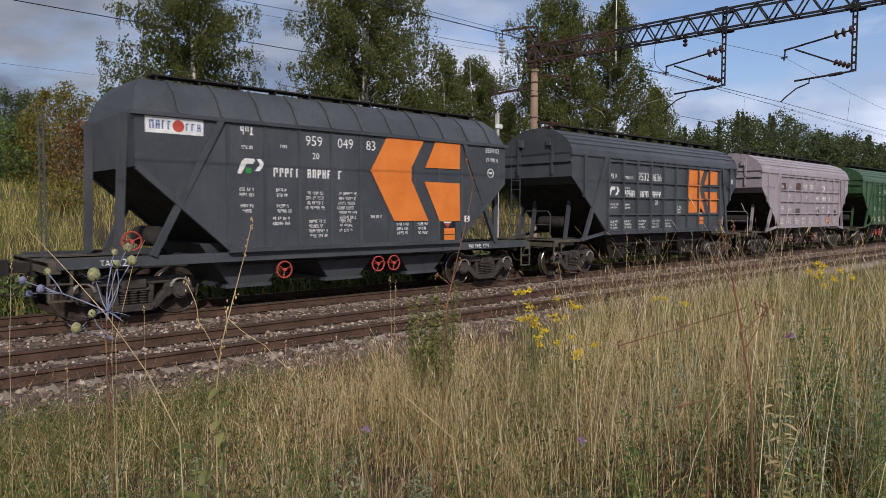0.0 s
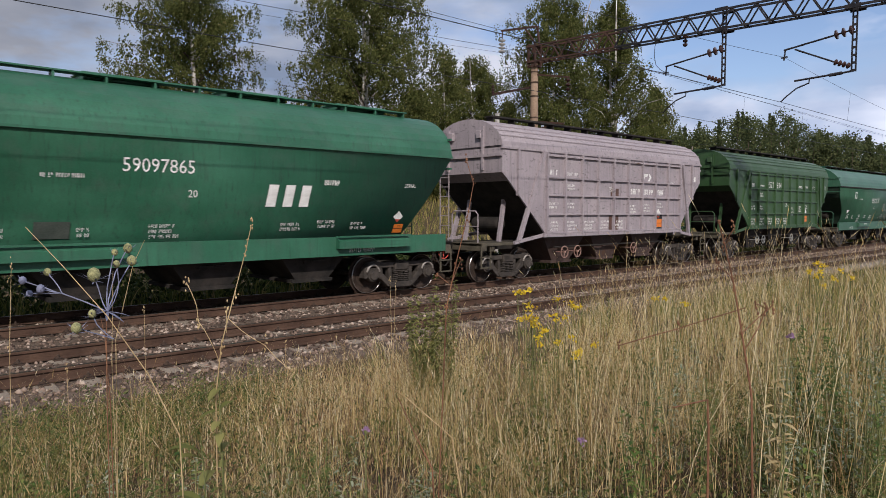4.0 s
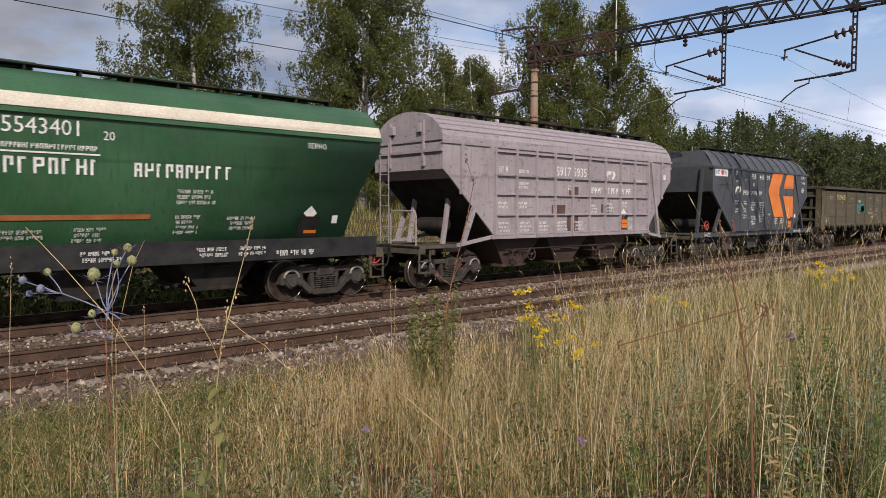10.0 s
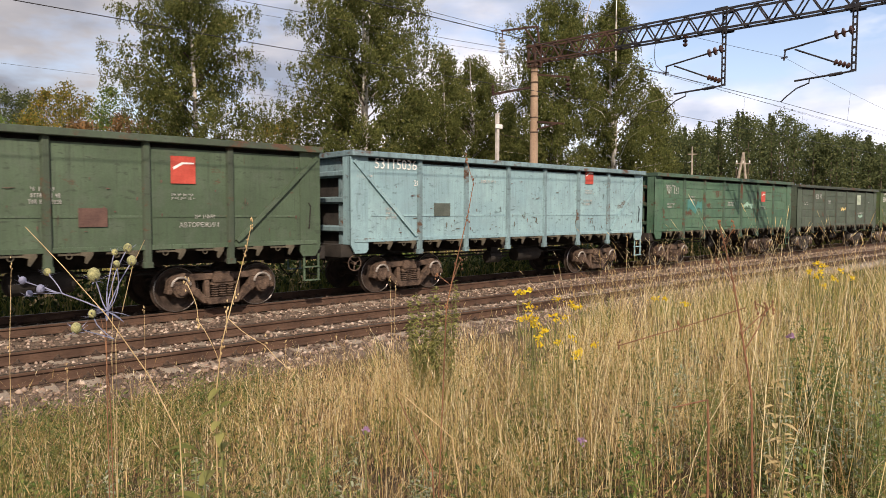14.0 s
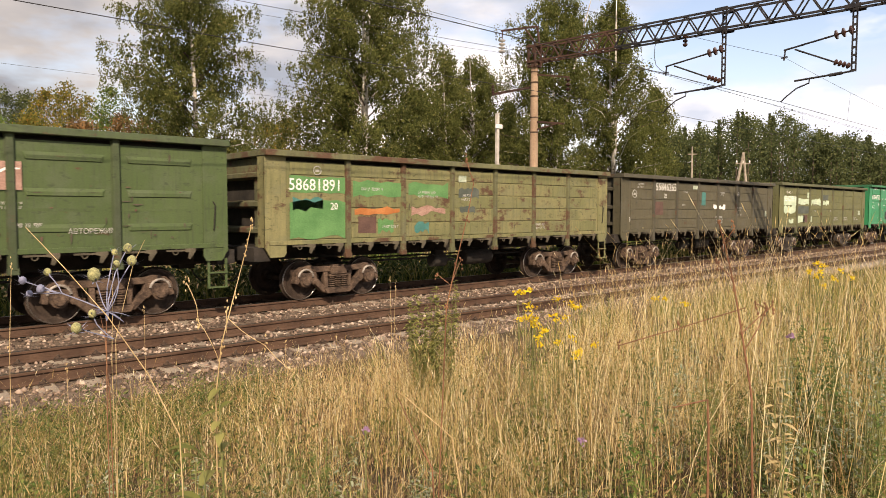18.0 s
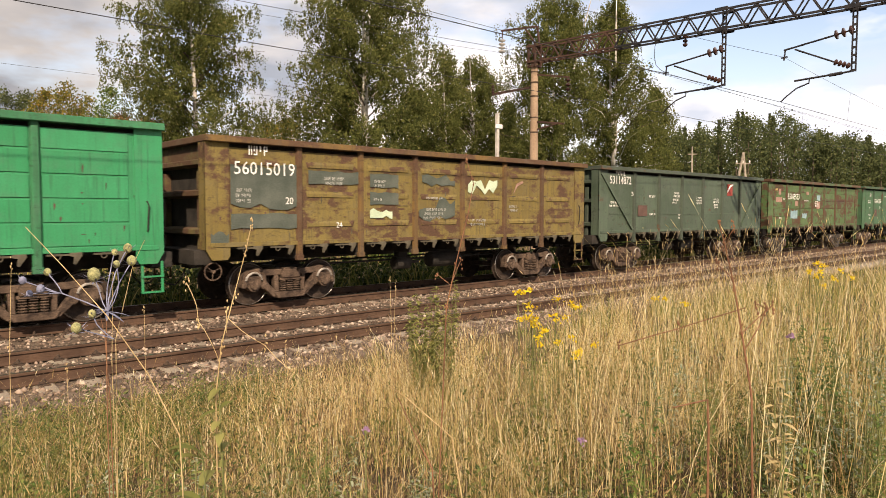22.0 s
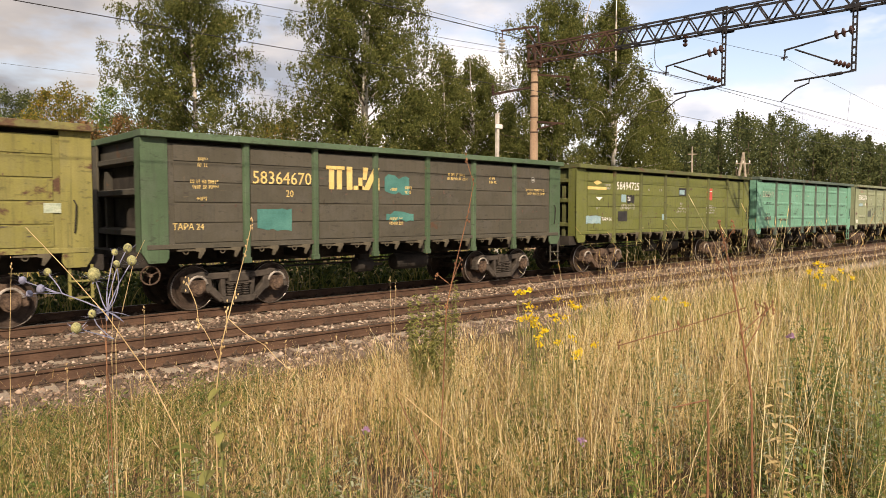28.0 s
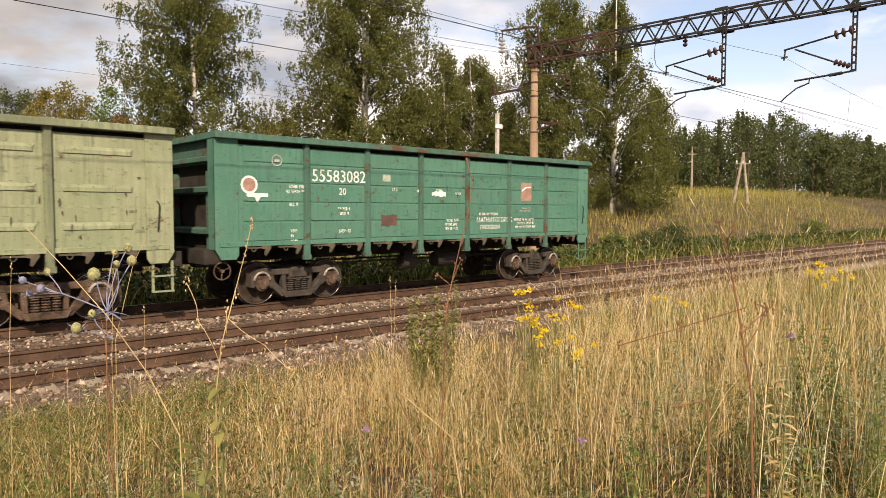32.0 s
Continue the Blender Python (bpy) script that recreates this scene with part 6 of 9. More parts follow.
GONDOLAS = [
    dict(name="w14", mat=paint("olive_brown", (0.085, 0.075, 0.042), (0.12, 0.10, 0.06), 0.16, 0.75, 0.4, 14), top=3.55, signs=g14, label="olive brown open gondola wagon with teal paint patches"),
    dict(name="w15", rise=0.09, style="flat", diag=True, top=3.62, mat=paint("moss_green", (0.052, 0.085, 0.05), None, 0.1, 0.7, 0.35, 15), signs=g15, label="moss green open gondola wagon with diagonal end braces"),
    dict(name="w16", rise=0.26, style="flat", diag=True, top=3.62, mat=paint("faded_blue", (0.20, 0.33, 0.37), (0.25, 0.40, 0.43), 0.1, 0.7, 0.25, 16), signs=g16, label="faded light blue open gondola wagon with diagonal braces"),
    dict(name="w17", top=3.62, mat=paint("patchy_green", (0.05, 0.12, 0.075), (0.08, 0.16, 0.10), 0.22, 0.75, 0.4, 17), signs=g17, label="patchy green open gondola wagon with peeling paint"),
    dict(name="w18", top=3.55, mat=paint("slate_green", (0.055, 0.078, 0.055), None, 0.16, 0.75, 0.4, 18), signs=g18, label="slate green open gondola wagon with a white square"),
    dict(name="w19", style="pressed", top=3.62, mat=paint("leaf_green", (0.054, 0.088, 0.030), (0.064, 0.100, 0.036), 0.08, 0.65, 0.3, 19), signs=g19, label="leaf green open gondola wagon with pressed side panels"),
    dict(name="w20", top=3.5, mat=paint("pale_olive", (0.145, 0.15, 0.066), (0.20, 0.19, 0.09), 0.3, 0.8, 0.4, 20), signs=g20, label="pale olive gondola wagon with green patches and rust"),
    dict(name="w21", rise=0.17, top=3.5, mat=paint("dark_olive", (0.076, 0.070, 0.042), (0.095, 0.086, 0.052), 0.12, 0.75, 0.35, 21), signs=g21, label="dark olive open gondola wagon with planked sides"),
    dict(name="w22", top=3.6, mat=paint("khaki", (0.118, 0.125, 0.052), (0.145, 0.148, 0.066), 0.12, 0.75, 0.35, 22), signs=g22, label="khaki open gondola wagon with pale mint repair patches"),
    dict(name="w23", rise=0.22, top=3.85, mat=None, signs=g23, label="freshly painted bright green open gondola wagon"),
    dict(name="w24", rise=0.25, style="pressed", top=3.72, mat=paint("ochre", (0.155, 0.115, 0.034), (0.19, 0.145, 0.045), 0.44, 0.8, 0.45, 24), posts=paint("ochre_rusted", (0.09, 0.05, 0.025), (0.15, 0.09, 0.03), 0.5, 0.85, 0.4, 44), signs=g24, label="rusty ochre open gondola wagon with dark green patches"),
    dict(name="w25", rise=0.32, style="flat", diag=True, top=3.72, mat=paint("dull_green", (0.050, 0.078, 0.052), None, 0.04, 0.65, 0.3, 25), signs=g25, label="dull dark green gondola wagon with diagonal end braces"),
    dict(name="w26", rise=0.19, top=3.72, mat=paint("rusting_green", (0.065, 0.125, 0.045), (0.09, 0.15, 0.06), 0.48, 0.8, 0.45, 26), signs=g26, label="green gondola wagon with heavy rust and pink patches"),
    dict(name="w27", rise=0.15, top=3.72, mat=paint("mid_green", (0.038, 0.112, 0.052), (0.050, 0.128, 0.064), 0.22, 0.7, 0.35, 27), signs=g27, label="mid green open gondola wagon with white touch-ups"),
    dict(name="w28", rise=0.15, style="pressed", top=3.72, mat=paint("deep_green", (0.045, 0.085, 0.06), None, 0.06, 0.7, 0.3, 28), signs=g28, label="deep green open gondola wagon with pressed panels"),
    dict(name="w29", rise=0.15, top=3.72, mat=paint("mustard_olive", (0.185, 0.175, 0.050), (0.22, 0.205, 0.07), 0.25, 0.8, 0.35, 29), signs=g29, label="mustard olive gondola wagon with pale mint patches"),
    dict(name="w30", rise=0.16, top=3.72, mat=paint("umber", (0.058, 0.054, 0.040), (0.072, 0.066, 0.05), 0.08, 0.75, 0.3, 30), posts=paint("umber_green", (0.045, 0.085, 0.045), None, 0.1, 0.75, 0.3, 50), corner=paint("umber_green", (0.045, 0.085, 0.045)), signs=g30, label="dark umber gondola wagon with green posts and yellow lettering"),
    dict(name="w31", rise=0.27, top=3.72, mat=paint("yellow_green", (0.110, 0.128, 0.030), (0.128, 0.145, 0.038), 0.12, 0.7, 0.3, 31), signs=g31, label="yellow-green open gondola wagon with planked sides"),
    dict(name="w32", rise=0.22, style="pressed", top=3.78, posts=paint("grey_mint_posts", (0.055, 0.085, 0.070), (0.08, 0.12, 0.10), 0.2, 0.8, 0.5, 52), mat=paint("mint", (0.105, 0.285, 0.20), (0.13, 0.33, 0.245), 0.10, 0.65, 0.4, 32), signs=g32, label="mint green open gondola wagon with pressed side panels"),
    dict(name="w33", rise=0.25, style="pressed", top=3.78, mat=paint("pale_green", (0.225, 0.27, 0.165), (0.265, 0.30, 0.195), 0.12, 0.7, 0.4, 33), signs=g33, label="pale green open gondola wagon with dark rust spots"),
    dict(name="w34", rise=-0.09, top=3.80, mat=paint("teal", (0.052, 0.175, 0.130), (0.068, 0.20, 0.150), 0.14, 0.65, 0.3, 34), signs=g34, label="teal open gondola wagon at the tail of the train"),
]

GREY = paint("slate_grey", (0.048, 0.053, 0.061), None, 0.0, 0.5, 0.25, 1)
PINKGREY = paint("pinkish_grey", (0.325, 0.285, 0.31), (0.37, 0.325, 0.345), 0.03, 0.6, 0.22, 3)
HGREEN = paint("hopper_green", (0.028, 0.072, 0.025), None, 0.0, 0.5, 0.25, 4)
LGREEN = paint("emerald_green", (0.032, 0.108, 0.064), None, 0.0, 0.45, 0.22, 8)
VGREEN = paint("jade_green", (0.024, 0.112, 0.064), None, 0.0, 0.45, 0.2, 5)
SGREEN = paint("bottle_green", (0.026, 0.092, 0.037), None, 0.0, 0.45, 0.18, 10)
# darkened hopper green with the shade under the sloping ends in its colour
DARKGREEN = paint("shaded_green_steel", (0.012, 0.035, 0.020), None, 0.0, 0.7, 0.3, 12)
BROWNU = paint("brown_hopper_bottom", (0.05, 0.028, 0.022), None, 0.1, 0.8, 0.3, 13)


def arrow_logo(s, x, z, mat=None):
    """Orange block with an arrow-like cut."""
    m = mat or ORANGE
    s.shape(x, z, [[(0.0, 1.27), (0.5, 2.12), (1.74, 2.12), (1.31, 1.40), (1.31, 1.07), (1.89, 0.02), (0.74, 0.02)],
                   [(2.14, 2.12), (3.06, 2.12), (3.04, 1.43), (1.78, 1.42)],
                   [(1.75, 1.05), (3.04, 1.04), (3.06, 0.0), (2.30, 0.0)]], m, "orange_emblem", 0.024)


def cut(poly, axis, lo, hi):
    """The piece of a polygon between two lines across one axis."""
    for bound, keep in ((lo, 1), (hi, -1)):
        out = []
        for p, q in zip(poly, poly[1:] + poly[:1]):
            a, b = (p[axis] - bound) * keep, (q[axis] - bound) * keep
            if a >= 0:
                out.append(p)
            if a * b < 0:
                t = a / (a - b)
                out.append((p[0] + (q[0] - p[0]) * t, p[1] + (q[1] - p[1]) * t))
        poly = out
        if len(poly) < 3:
            return []
    return poly


def h_panel(groups):
    def signs(s):
        s.rise = 0.22
        s.patch(2.32, 3.45, 1.16, 0.32, WHITE, "maker_plate", 0.004)
        name_bars(s, 2.40, 3.53, 0.45, 0.17, BLUEP, s.rng)
        s.shape(2.97, 3.61, [[(0.12 * math.cos(a), 0.12 * math.sin(a)) for a in np.linspace(0, 6.28, 15)[:-1]]], REDP, "round_emblem", 0.006)
        name_bars(s, 3.12, 3.53, 0.34, 0.15, BLUEP, s.rng)
        s.rows(4.25, 3.55, 0.45, 1, 0.18, WHITE)
        rail_logo(s, 4.20, 2.72, 0.66, WHITE)
        s.patch(4.40, 2.73, 0.12, 0.12, GREENP, "emblem", 0.006)
        for u, w in ((5.06, 0.68), (5.92, 0.68), (6.76, 0.26)):
            name_bars(s, u, 2.68, w, 0.20, WHITE, s.rng)
        for u, q in zip((5.87, 6.74, 7.57), groups):
            s.text(u, 3.42, q, 0.24)
        s.text(6.05, 3.12, "20", 0.15)
        arrow_logo(s, 7.70, 1.65)
        s.text(11.75, 3.60, "ЗЕРНО", 0.14)
        s.text(11.78, 3.34, "19-9814", 0.12)
        s.ringmark(12.0, 3.02, 0.12, WHITE)
        s.hazard(10.12, 1.12, 1.0)
        s.patch(10.95, 1.62, 0.2, 0.18, WHITE)
        small_rows(s, [(4.3, 3.25, 0.3, 1), (4.2, 2.35, 0.5, 2), (4.25, 2.0, 0.4, 2), (5.1, 2.35, 0.4, 2), (5.1, 2.0, 0.4, 2), (5.0, 1.72, 0.55, 2), (5.85, 2.3, 0.6, 4), (5.9, 1.65, 0.6, 4),
                       (6.72, 2.3, 0.6, 6), (6.75, 1.65, 0.5, 3), (7.7, 1.75, 0.4, 1), (8.5, 1.55, 0.45, 3), (9.2, 1.55, 0.5, 3), (5.2, 3.32, 0.3, 1)], WHITE)
        s.y += 0.02
        s.rise = 0.0
        s.text(1.45, 1.10, "ТАРА", 0.11)
        s.text(1.85, 1.09, "23", 0.15)
        s.rows(11.0, 1.10, 1.2, 1, 0.11, WHITE)
    return signs


def h_ribbed(groups, brand, arrow=False, boxes=(), numsize=0.30):
    def signs(s):
        step = (11.75 - 3.45) / 9
        c = [3.45 + k * step + 0.12 for k in range(9)]
        s.rows(c[0] + 0.05, 3.30, 0.5, 1, 0.17, WHITE)
        s.rows(c[1], 3.31, 0.6, 1, 0.10, WHITE)
        k = 3 if brand == "late" else 2
        s.text(c[k] - 0.03, 3.29, groups[0], numsize)
        s.text(c[k + 1] - 0.06, 3.29, groups[1], numsize)
        if brand == "strokes":
            rail_logo(s, c[0] - 0.08, 2.66, 0.72, WHITE)
            for u, w in ((c[1], 0.72), (c[2], 0.72), (c[3], 0.68)):
                name_bars(s, u, 2.66, w, 0.24, WHITE, s.rng)
            s.text(c[3] + 0.25, 2.40, "20", 0.18)
        elif brand == "late":
            rail_logo(s, c[6] - 0.12, 3.20, 0.68, WHITE)
            for u, w in ((c[5] - 0.05, 0.75), (c[6] - 0.02, 0.75), (c[7] - 0.02, 0.6)):
                name_bars(s, u, 2.76, w, 0.20, WHITE, s.rng)
            s.text(c[4] - 0.35, 2.84, "20", 0.16)
            s.text(c[8] - 0.05, 3.18, "ЗЕРНО", 0.12)
        else:
            name_bars(s, c[6] - 0.1, 3.36, 0.72, 0.11, WHITE, s.rng)
            name_bars(s, c[7] - 0.05, 3.36, 0.5, 0.11, WHITE, s.rng)
            s.text(c[8], 3.34, "ЗЕРНО", 0.13)
            s.text(c[4] + 0.35, 2.40, "20", 0.18)
        if arrow:
            x0, z0 = c[6] - 0.15, 2.10
            strokes = [[(0.0, 1.05), (0.10, 1.75), (1.45, 1.75), (1.14, 1.15), (1.14, 0.88), (1.60, 0.0), (0.10, 0.0)],
                       [(1.82, 1.75), (2.65, 1.75), (2.65, 1.18), (1.50, 1.17)], [(1.50, 0.86), (2.65, 0.86), (2.65, 0.0), (1.98, 0.0)]]
            s.shape(x0, z0, strokes, ORANGE, "orange_emblem", 0.006)
            for k in range(6, 10):
                u = 3.45 + k * step - x0
                bits = [q for q in (cut(p, 0, u - 0.03, u + 0.03) for p in strokes) if q]
                if bits:
                    s.shape(x0, z0, bits, ORANGE, "orange_emblem", 0.0925)
            for z in (2.65, 3.21):
                for k in range(6, 9):
                    u = 3.45 + k * step - x0
                    bits = [q for q in (cut(cut(p, 1, z - z0 - 0.021, z - z0 + 0.021) or [], 0, u + 0.05, u + step - 0.05) for p in strokes) if q]
                    if bits:
                        s.shape(x0, z0, bits, ORANGE, "orange_emblem", 0.0775)
        for u, z, w, h, m in boxes:
            s.patch(u, z, w, h, m)
        s.hazard(c[7], 1.62 if not boxes else 1.55, 0.9, bool(boxes))
        s.patch(12.75, 3.35, 0.3, 0.2, WHITE)
        spots = [(c[k] + 0.03, 1.75, 0.6, 3) for k in range(5)] + [(c[0], 2.35, 0.6, 2), (c[1], 2.35, 0.5, 2), (c[1], 2.95, 0.5, 2), (c[5], 2.3, 0.5, 4), (c[6], 2.35, 0.55, 3), (c[7], 2.4, 0.5, 2)]
        small_rows(s, spots, WHITE)
        s.text(c[0] - 0.05, 1.36, "ТАРА 23,3 Т", 0.11)
    return signs


def disc(r, n=20):
    return [(r * math.cos(a), r * math.sin(a)) for a in np.linspace(0, 2 * math.pi, n + 1)[:-1]]


def h_ldz(num):
    def signs(s):
        s.patch(3.3, 2.95, 0.36, 0.38, WHITE, "emblem")
        s.patch(3.35, 3.0, 0.26, 0.28, LGREEN, "emblem", 0.004)
        s.text(6.64, 2.70, num, 0.31, squeeze=0.85)
        s.text(7.2, 2.36, "25", 0.17)
        s.text(12.32, 2.80, "ЗЕРНО", 0.13)
        s.text(12.32, 2.62, "GRAUDI", 0.13)
        for k in range(4):
            s.rows(9.05 + k * 0.82, 2.55, 0.72, 4, 0.085, DULLWHITE)
            if k < 3:
                s.rows(9.2 + k * 0.85, 1.9, 0.6, 3, 0.075, DULLWHITE)
        s.hazard(12.2, 1.55, 0.9, False)
        s.shape(2.3, 2.05, [[(0, 0.2), (0.5, 0.2), (0.25, 0.0)]], WHITE, "emblem")
        small_rows(s, [(4.1, 2.88, 0.8, 1), (2.6, 1.95, 0.6, 3), (3.6, 1.85, 0.4, 2), (4.7, 1.9, 0.55, 5), (5.85, 1.85, 0.4, 2), (6.92, 1.85, 0.6, 3)], WHITE)
        s.fit = None
        s.y = -1.52
        s.text(2.55, 1.14, "ТАРА", 0.10)
        s.text(2.95, 1.13, "23", 0.14)
        s.rows(9.6, 1.12, 1.2, 1, 0.11, WHITE)
        s.y = -1.69
        s.rows(4.6, 1.36, 0.8, 1, 0.08, WHITE)
        s.rows(10.3, 1.36, 0.8, 1, 0.08, WHITE)
    return signs


def h_vtb(s):
    s.text(5.46, 2.90, "59097865", 0.28)
    s.text(6.75, 2.42, "20", 0.16)
    b = 0.5
    for u in (0.0, 0.42, 0.84):
        s.shape(8.5 + u, 2.24, [[(0, 0), (0.24, 0), (0.30, b), (0.06, b)]], WHITE, "brand_block")
    s.rows(9.95, 2.75, 0.6, 1, 0.12, WHITE)
    s.text(12.4, 2.75, "ЗЕРНО", 0.09)
    s.ringmark(2.7, 3.05, 0.13, WHITE)
    s.shape(2.55, 2.22, [[(0, 0.2), (0.5, 0.2), (0.25, 0.0)]], WHITE, "emblem")
    s.hazard(12.2, 1.58, 0.75, False)
    s.patch(4.0, 1.62, 0.6, 0.35, GREYP)
    small_rows(s, [(4.0, 2.75, 0.9, 1), (3.1, 1.75, 0.6, 2), (4.7, 1.75, 0.3, 2), (6.0, 1.8, 0.7, 3), (8.9, 1.8, 0.6, 2), (9.9, 1.85, 0.6, 2), (10.8, 1.8, 0.6, 2)], WHITE)
    s.fit, s.y = None, -1.52
    s.patch(1.45, 1.1, 0.45, 0.22, WHITE, "number_plate")
    s.rows(2.6, 1.14, 0.7, 1, 0.10, WHITE)
    s.rows(10.6, 1.14, 0.9, 1, 0.10, WHITE)


def h_stripe(num):
    def signs(s):
        s.ringmark(1.5, 3.55, 0.13, WHITE)
        small_rows(s, [(2.1, 3.55, 0.6, 2), (3.2, 3.50, 0.8, 1), (8.87, 2.5, 0.95, 3), (8.87, 1.98, 0.6, 4), (10.0, 1.95, 0.8, 3), (2.6, 1.62, 0.8, 2), (4.2, 1.62, 0.4, 2), (4.8, 1.62, 0.4, 2), (5.4, 1.72, 1.2, 2), (7.0, 1.75, 0.7, 3)], WHITE)
        s.text(5.68, 3.50, num, 0.29)
        s.text(7.5, 3.46, "20", 0.17)
        s.text(11.87, 3.58, "ЗЕРНО", 0.12)
        s.shape(4.66, 2.92, [disc(0.34)], WHITE, "round_emblem", 0.010)
        s.shape(4.69, 2.87, [disc(0.25)], BLUEP, "round_emblem", 0.014)
        s.shape(4.56, 2.97, [[(0, 0), (0.3, 0.12), (0.45, 0.05), (0.3, 0.22), (0.05, 0.18)]], WHITE, "round_emblem", 0.018)
        s.shape(5.1, 3.16, [[(0, 0), (2.35, 0), (2.35, 0.03), (0, 0.03)]], WHITE, "name_rule")
        name_bars(s, 5.15, 3.24, 2.3, 0.09, WHITE, s.rng)
        name_bars(s, 5.06, 2.80, 2.55, 0.29, WHITE, s.rng)
        name_bars(s, 8.06, 2.80, 2.0, 0.27, WHITE, s.rng)
        s.shape(4.6, 1.96, [[(0, 0), (3.8, 0.02), (3.8, 0.12), (0, 0.1)]], ORANGEP, "faded_line")
        s.hazard(11.9, 1.62, 0.85, True)
        s.patch(12.68, 1.85, 0.15, 0.2, WHITE)
        s.fit, s.y = None, -1.52
        s.text(2.3, 1.18, "ТАРА", 0.11)
        s.text(2.72, 1.17, "23", 0.16)
        s.rows(10.95, 1.14, 1.3, 1, 0.12, WHITE)
        for u in (4.3, 7.0, 9.2, 10.1):
            s.rows(u, 1.3, 0.9, 2, 0.08, WHITE)
    return signs


LDZ_END = [(1.42, 2.0), (2.0, 1.75), (2.6, 1.15), (3.0, 0.75), (3.58, 0.58)]
VTB_END = [(1.42, 2.3), (1.9, 2.25), (2.6, 1.85), (3.1, 1.25), (3.58, 0.8)]
VTB_FAR = [(1.42, 2.2), (3.58, 0.7)]
LDZ_FAR = [(1.42, 1.9), (2.6, 0.9), (3.0, 0.55), (3.58, 0.5)]
STR_END = [(1.42, 2.0), (2.2, 1.8), (3.0, 1.3), (3.45, 0.95), (3.85, 0.86)]
STR_FAR = [(1.42, 1.6), (2.4, 1.45), (3.2, 1.0), (3.6, 0.75), (3.85, 0.75)]

DARKBOXES3 = [(3.6, 3.18, 0.65, 0.40, BROWNP), (5.5, 3.18, 0.68, 0.45, BROWNP), (5.42, 1.95, 0.72, 0.36, GREYP), (8.2, 1.9, 0.68, 0.36, GREYP), (11.0, 1.9, 0.5, 0.36, GREYP)]
BOXES12 = [(7.0, 2.65, 0.5, 0.3, BROWNP), (6.9, 1.5, 0.6, 0.5, BROWNP), (8.8, 2.1, 0.5, 0.3, GREYP), (6.1, 2.0, 0.7, 0.35, BROWNP), (10.4, 1.5, 0.6, 0.4, DULLWHITE)]

HOPPERS = [
    (panel_hopper, R_LEN, dict(mat=GREY, valve=REDP, signs=h_panel(("959", "049", "83")), label="slate grey grain hopper wagon with an orange arrow emblem")),
    (ribbed_hopper, H_LEN, dict(mat=GREY, valve=DARK, signs=h_ribbed(("9532", "0636"), "strokes", True), label="slate grey ribbed grain hopper wagon with orange emblem")),
    (ribbed_hopper, H_LEN, dict(mat=PINKGREY, under=BROWNU, rib=PINKGREY, valve=PINKP, signs=h_ribbed(("5910", "5705"), "late", False, DARKBOXES3), label="pinkish grey ribbed grain hopper wagon with dark boxes")),
    (ribbed_hopper, H_LEN, dict(mat=HGREEN, signs=h_ribbed(("9519", "0625"), "rail"), label="green ribbed grain hopper wagon with red handwheels")),
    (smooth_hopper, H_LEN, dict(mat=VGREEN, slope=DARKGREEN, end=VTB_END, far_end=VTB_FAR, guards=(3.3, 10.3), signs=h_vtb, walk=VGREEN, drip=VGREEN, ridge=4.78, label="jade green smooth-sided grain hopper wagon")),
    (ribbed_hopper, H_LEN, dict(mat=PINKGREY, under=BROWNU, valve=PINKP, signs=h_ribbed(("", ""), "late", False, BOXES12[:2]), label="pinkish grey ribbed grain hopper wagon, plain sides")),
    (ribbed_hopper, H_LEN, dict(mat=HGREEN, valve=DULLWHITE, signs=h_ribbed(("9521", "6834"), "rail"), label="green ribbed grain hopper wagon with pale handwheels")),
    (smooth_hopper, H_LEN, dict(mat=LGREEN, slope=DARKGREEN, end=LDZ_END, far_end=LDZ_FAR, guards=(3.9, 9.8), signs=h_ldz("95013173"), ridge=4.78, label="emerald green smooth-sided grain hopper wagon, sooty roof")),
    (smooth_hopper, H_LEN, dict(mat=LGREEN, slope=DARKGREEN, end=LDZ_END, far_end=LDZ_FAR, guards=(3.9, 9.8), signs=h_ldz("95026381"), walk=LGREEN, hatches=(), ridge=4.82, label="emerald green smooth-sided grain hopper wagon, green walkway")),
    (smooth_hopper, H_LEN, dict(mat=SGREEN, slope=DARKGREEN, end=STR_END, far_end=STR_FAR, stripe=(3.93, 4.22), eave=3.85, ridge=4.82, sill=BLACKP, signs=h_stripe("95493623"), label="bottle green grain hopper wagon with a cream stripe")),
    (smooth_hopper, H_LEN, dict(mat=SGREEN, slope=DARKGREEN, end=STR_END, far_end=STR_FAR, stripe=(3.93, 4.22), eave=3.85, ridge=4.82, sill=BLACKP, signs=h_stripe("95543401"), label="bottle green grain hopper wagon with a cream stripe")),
    (ribbed_hopper, H_LEN, dict(mat=PINKGREY, under=BROWNU, valve=BROWNU, signs=h_ribbed(("5917", "5935"), "late", False, BOXES12), label="pinkish grey ribbed grain hopper wagon with brown patches")),
    (panel_hopper, R_LEN, dict(mat=GREY, signs=h_panel(("958", "448", "09")), label="slate grey grain hopper wagon with an orange arrow emblem")),
]

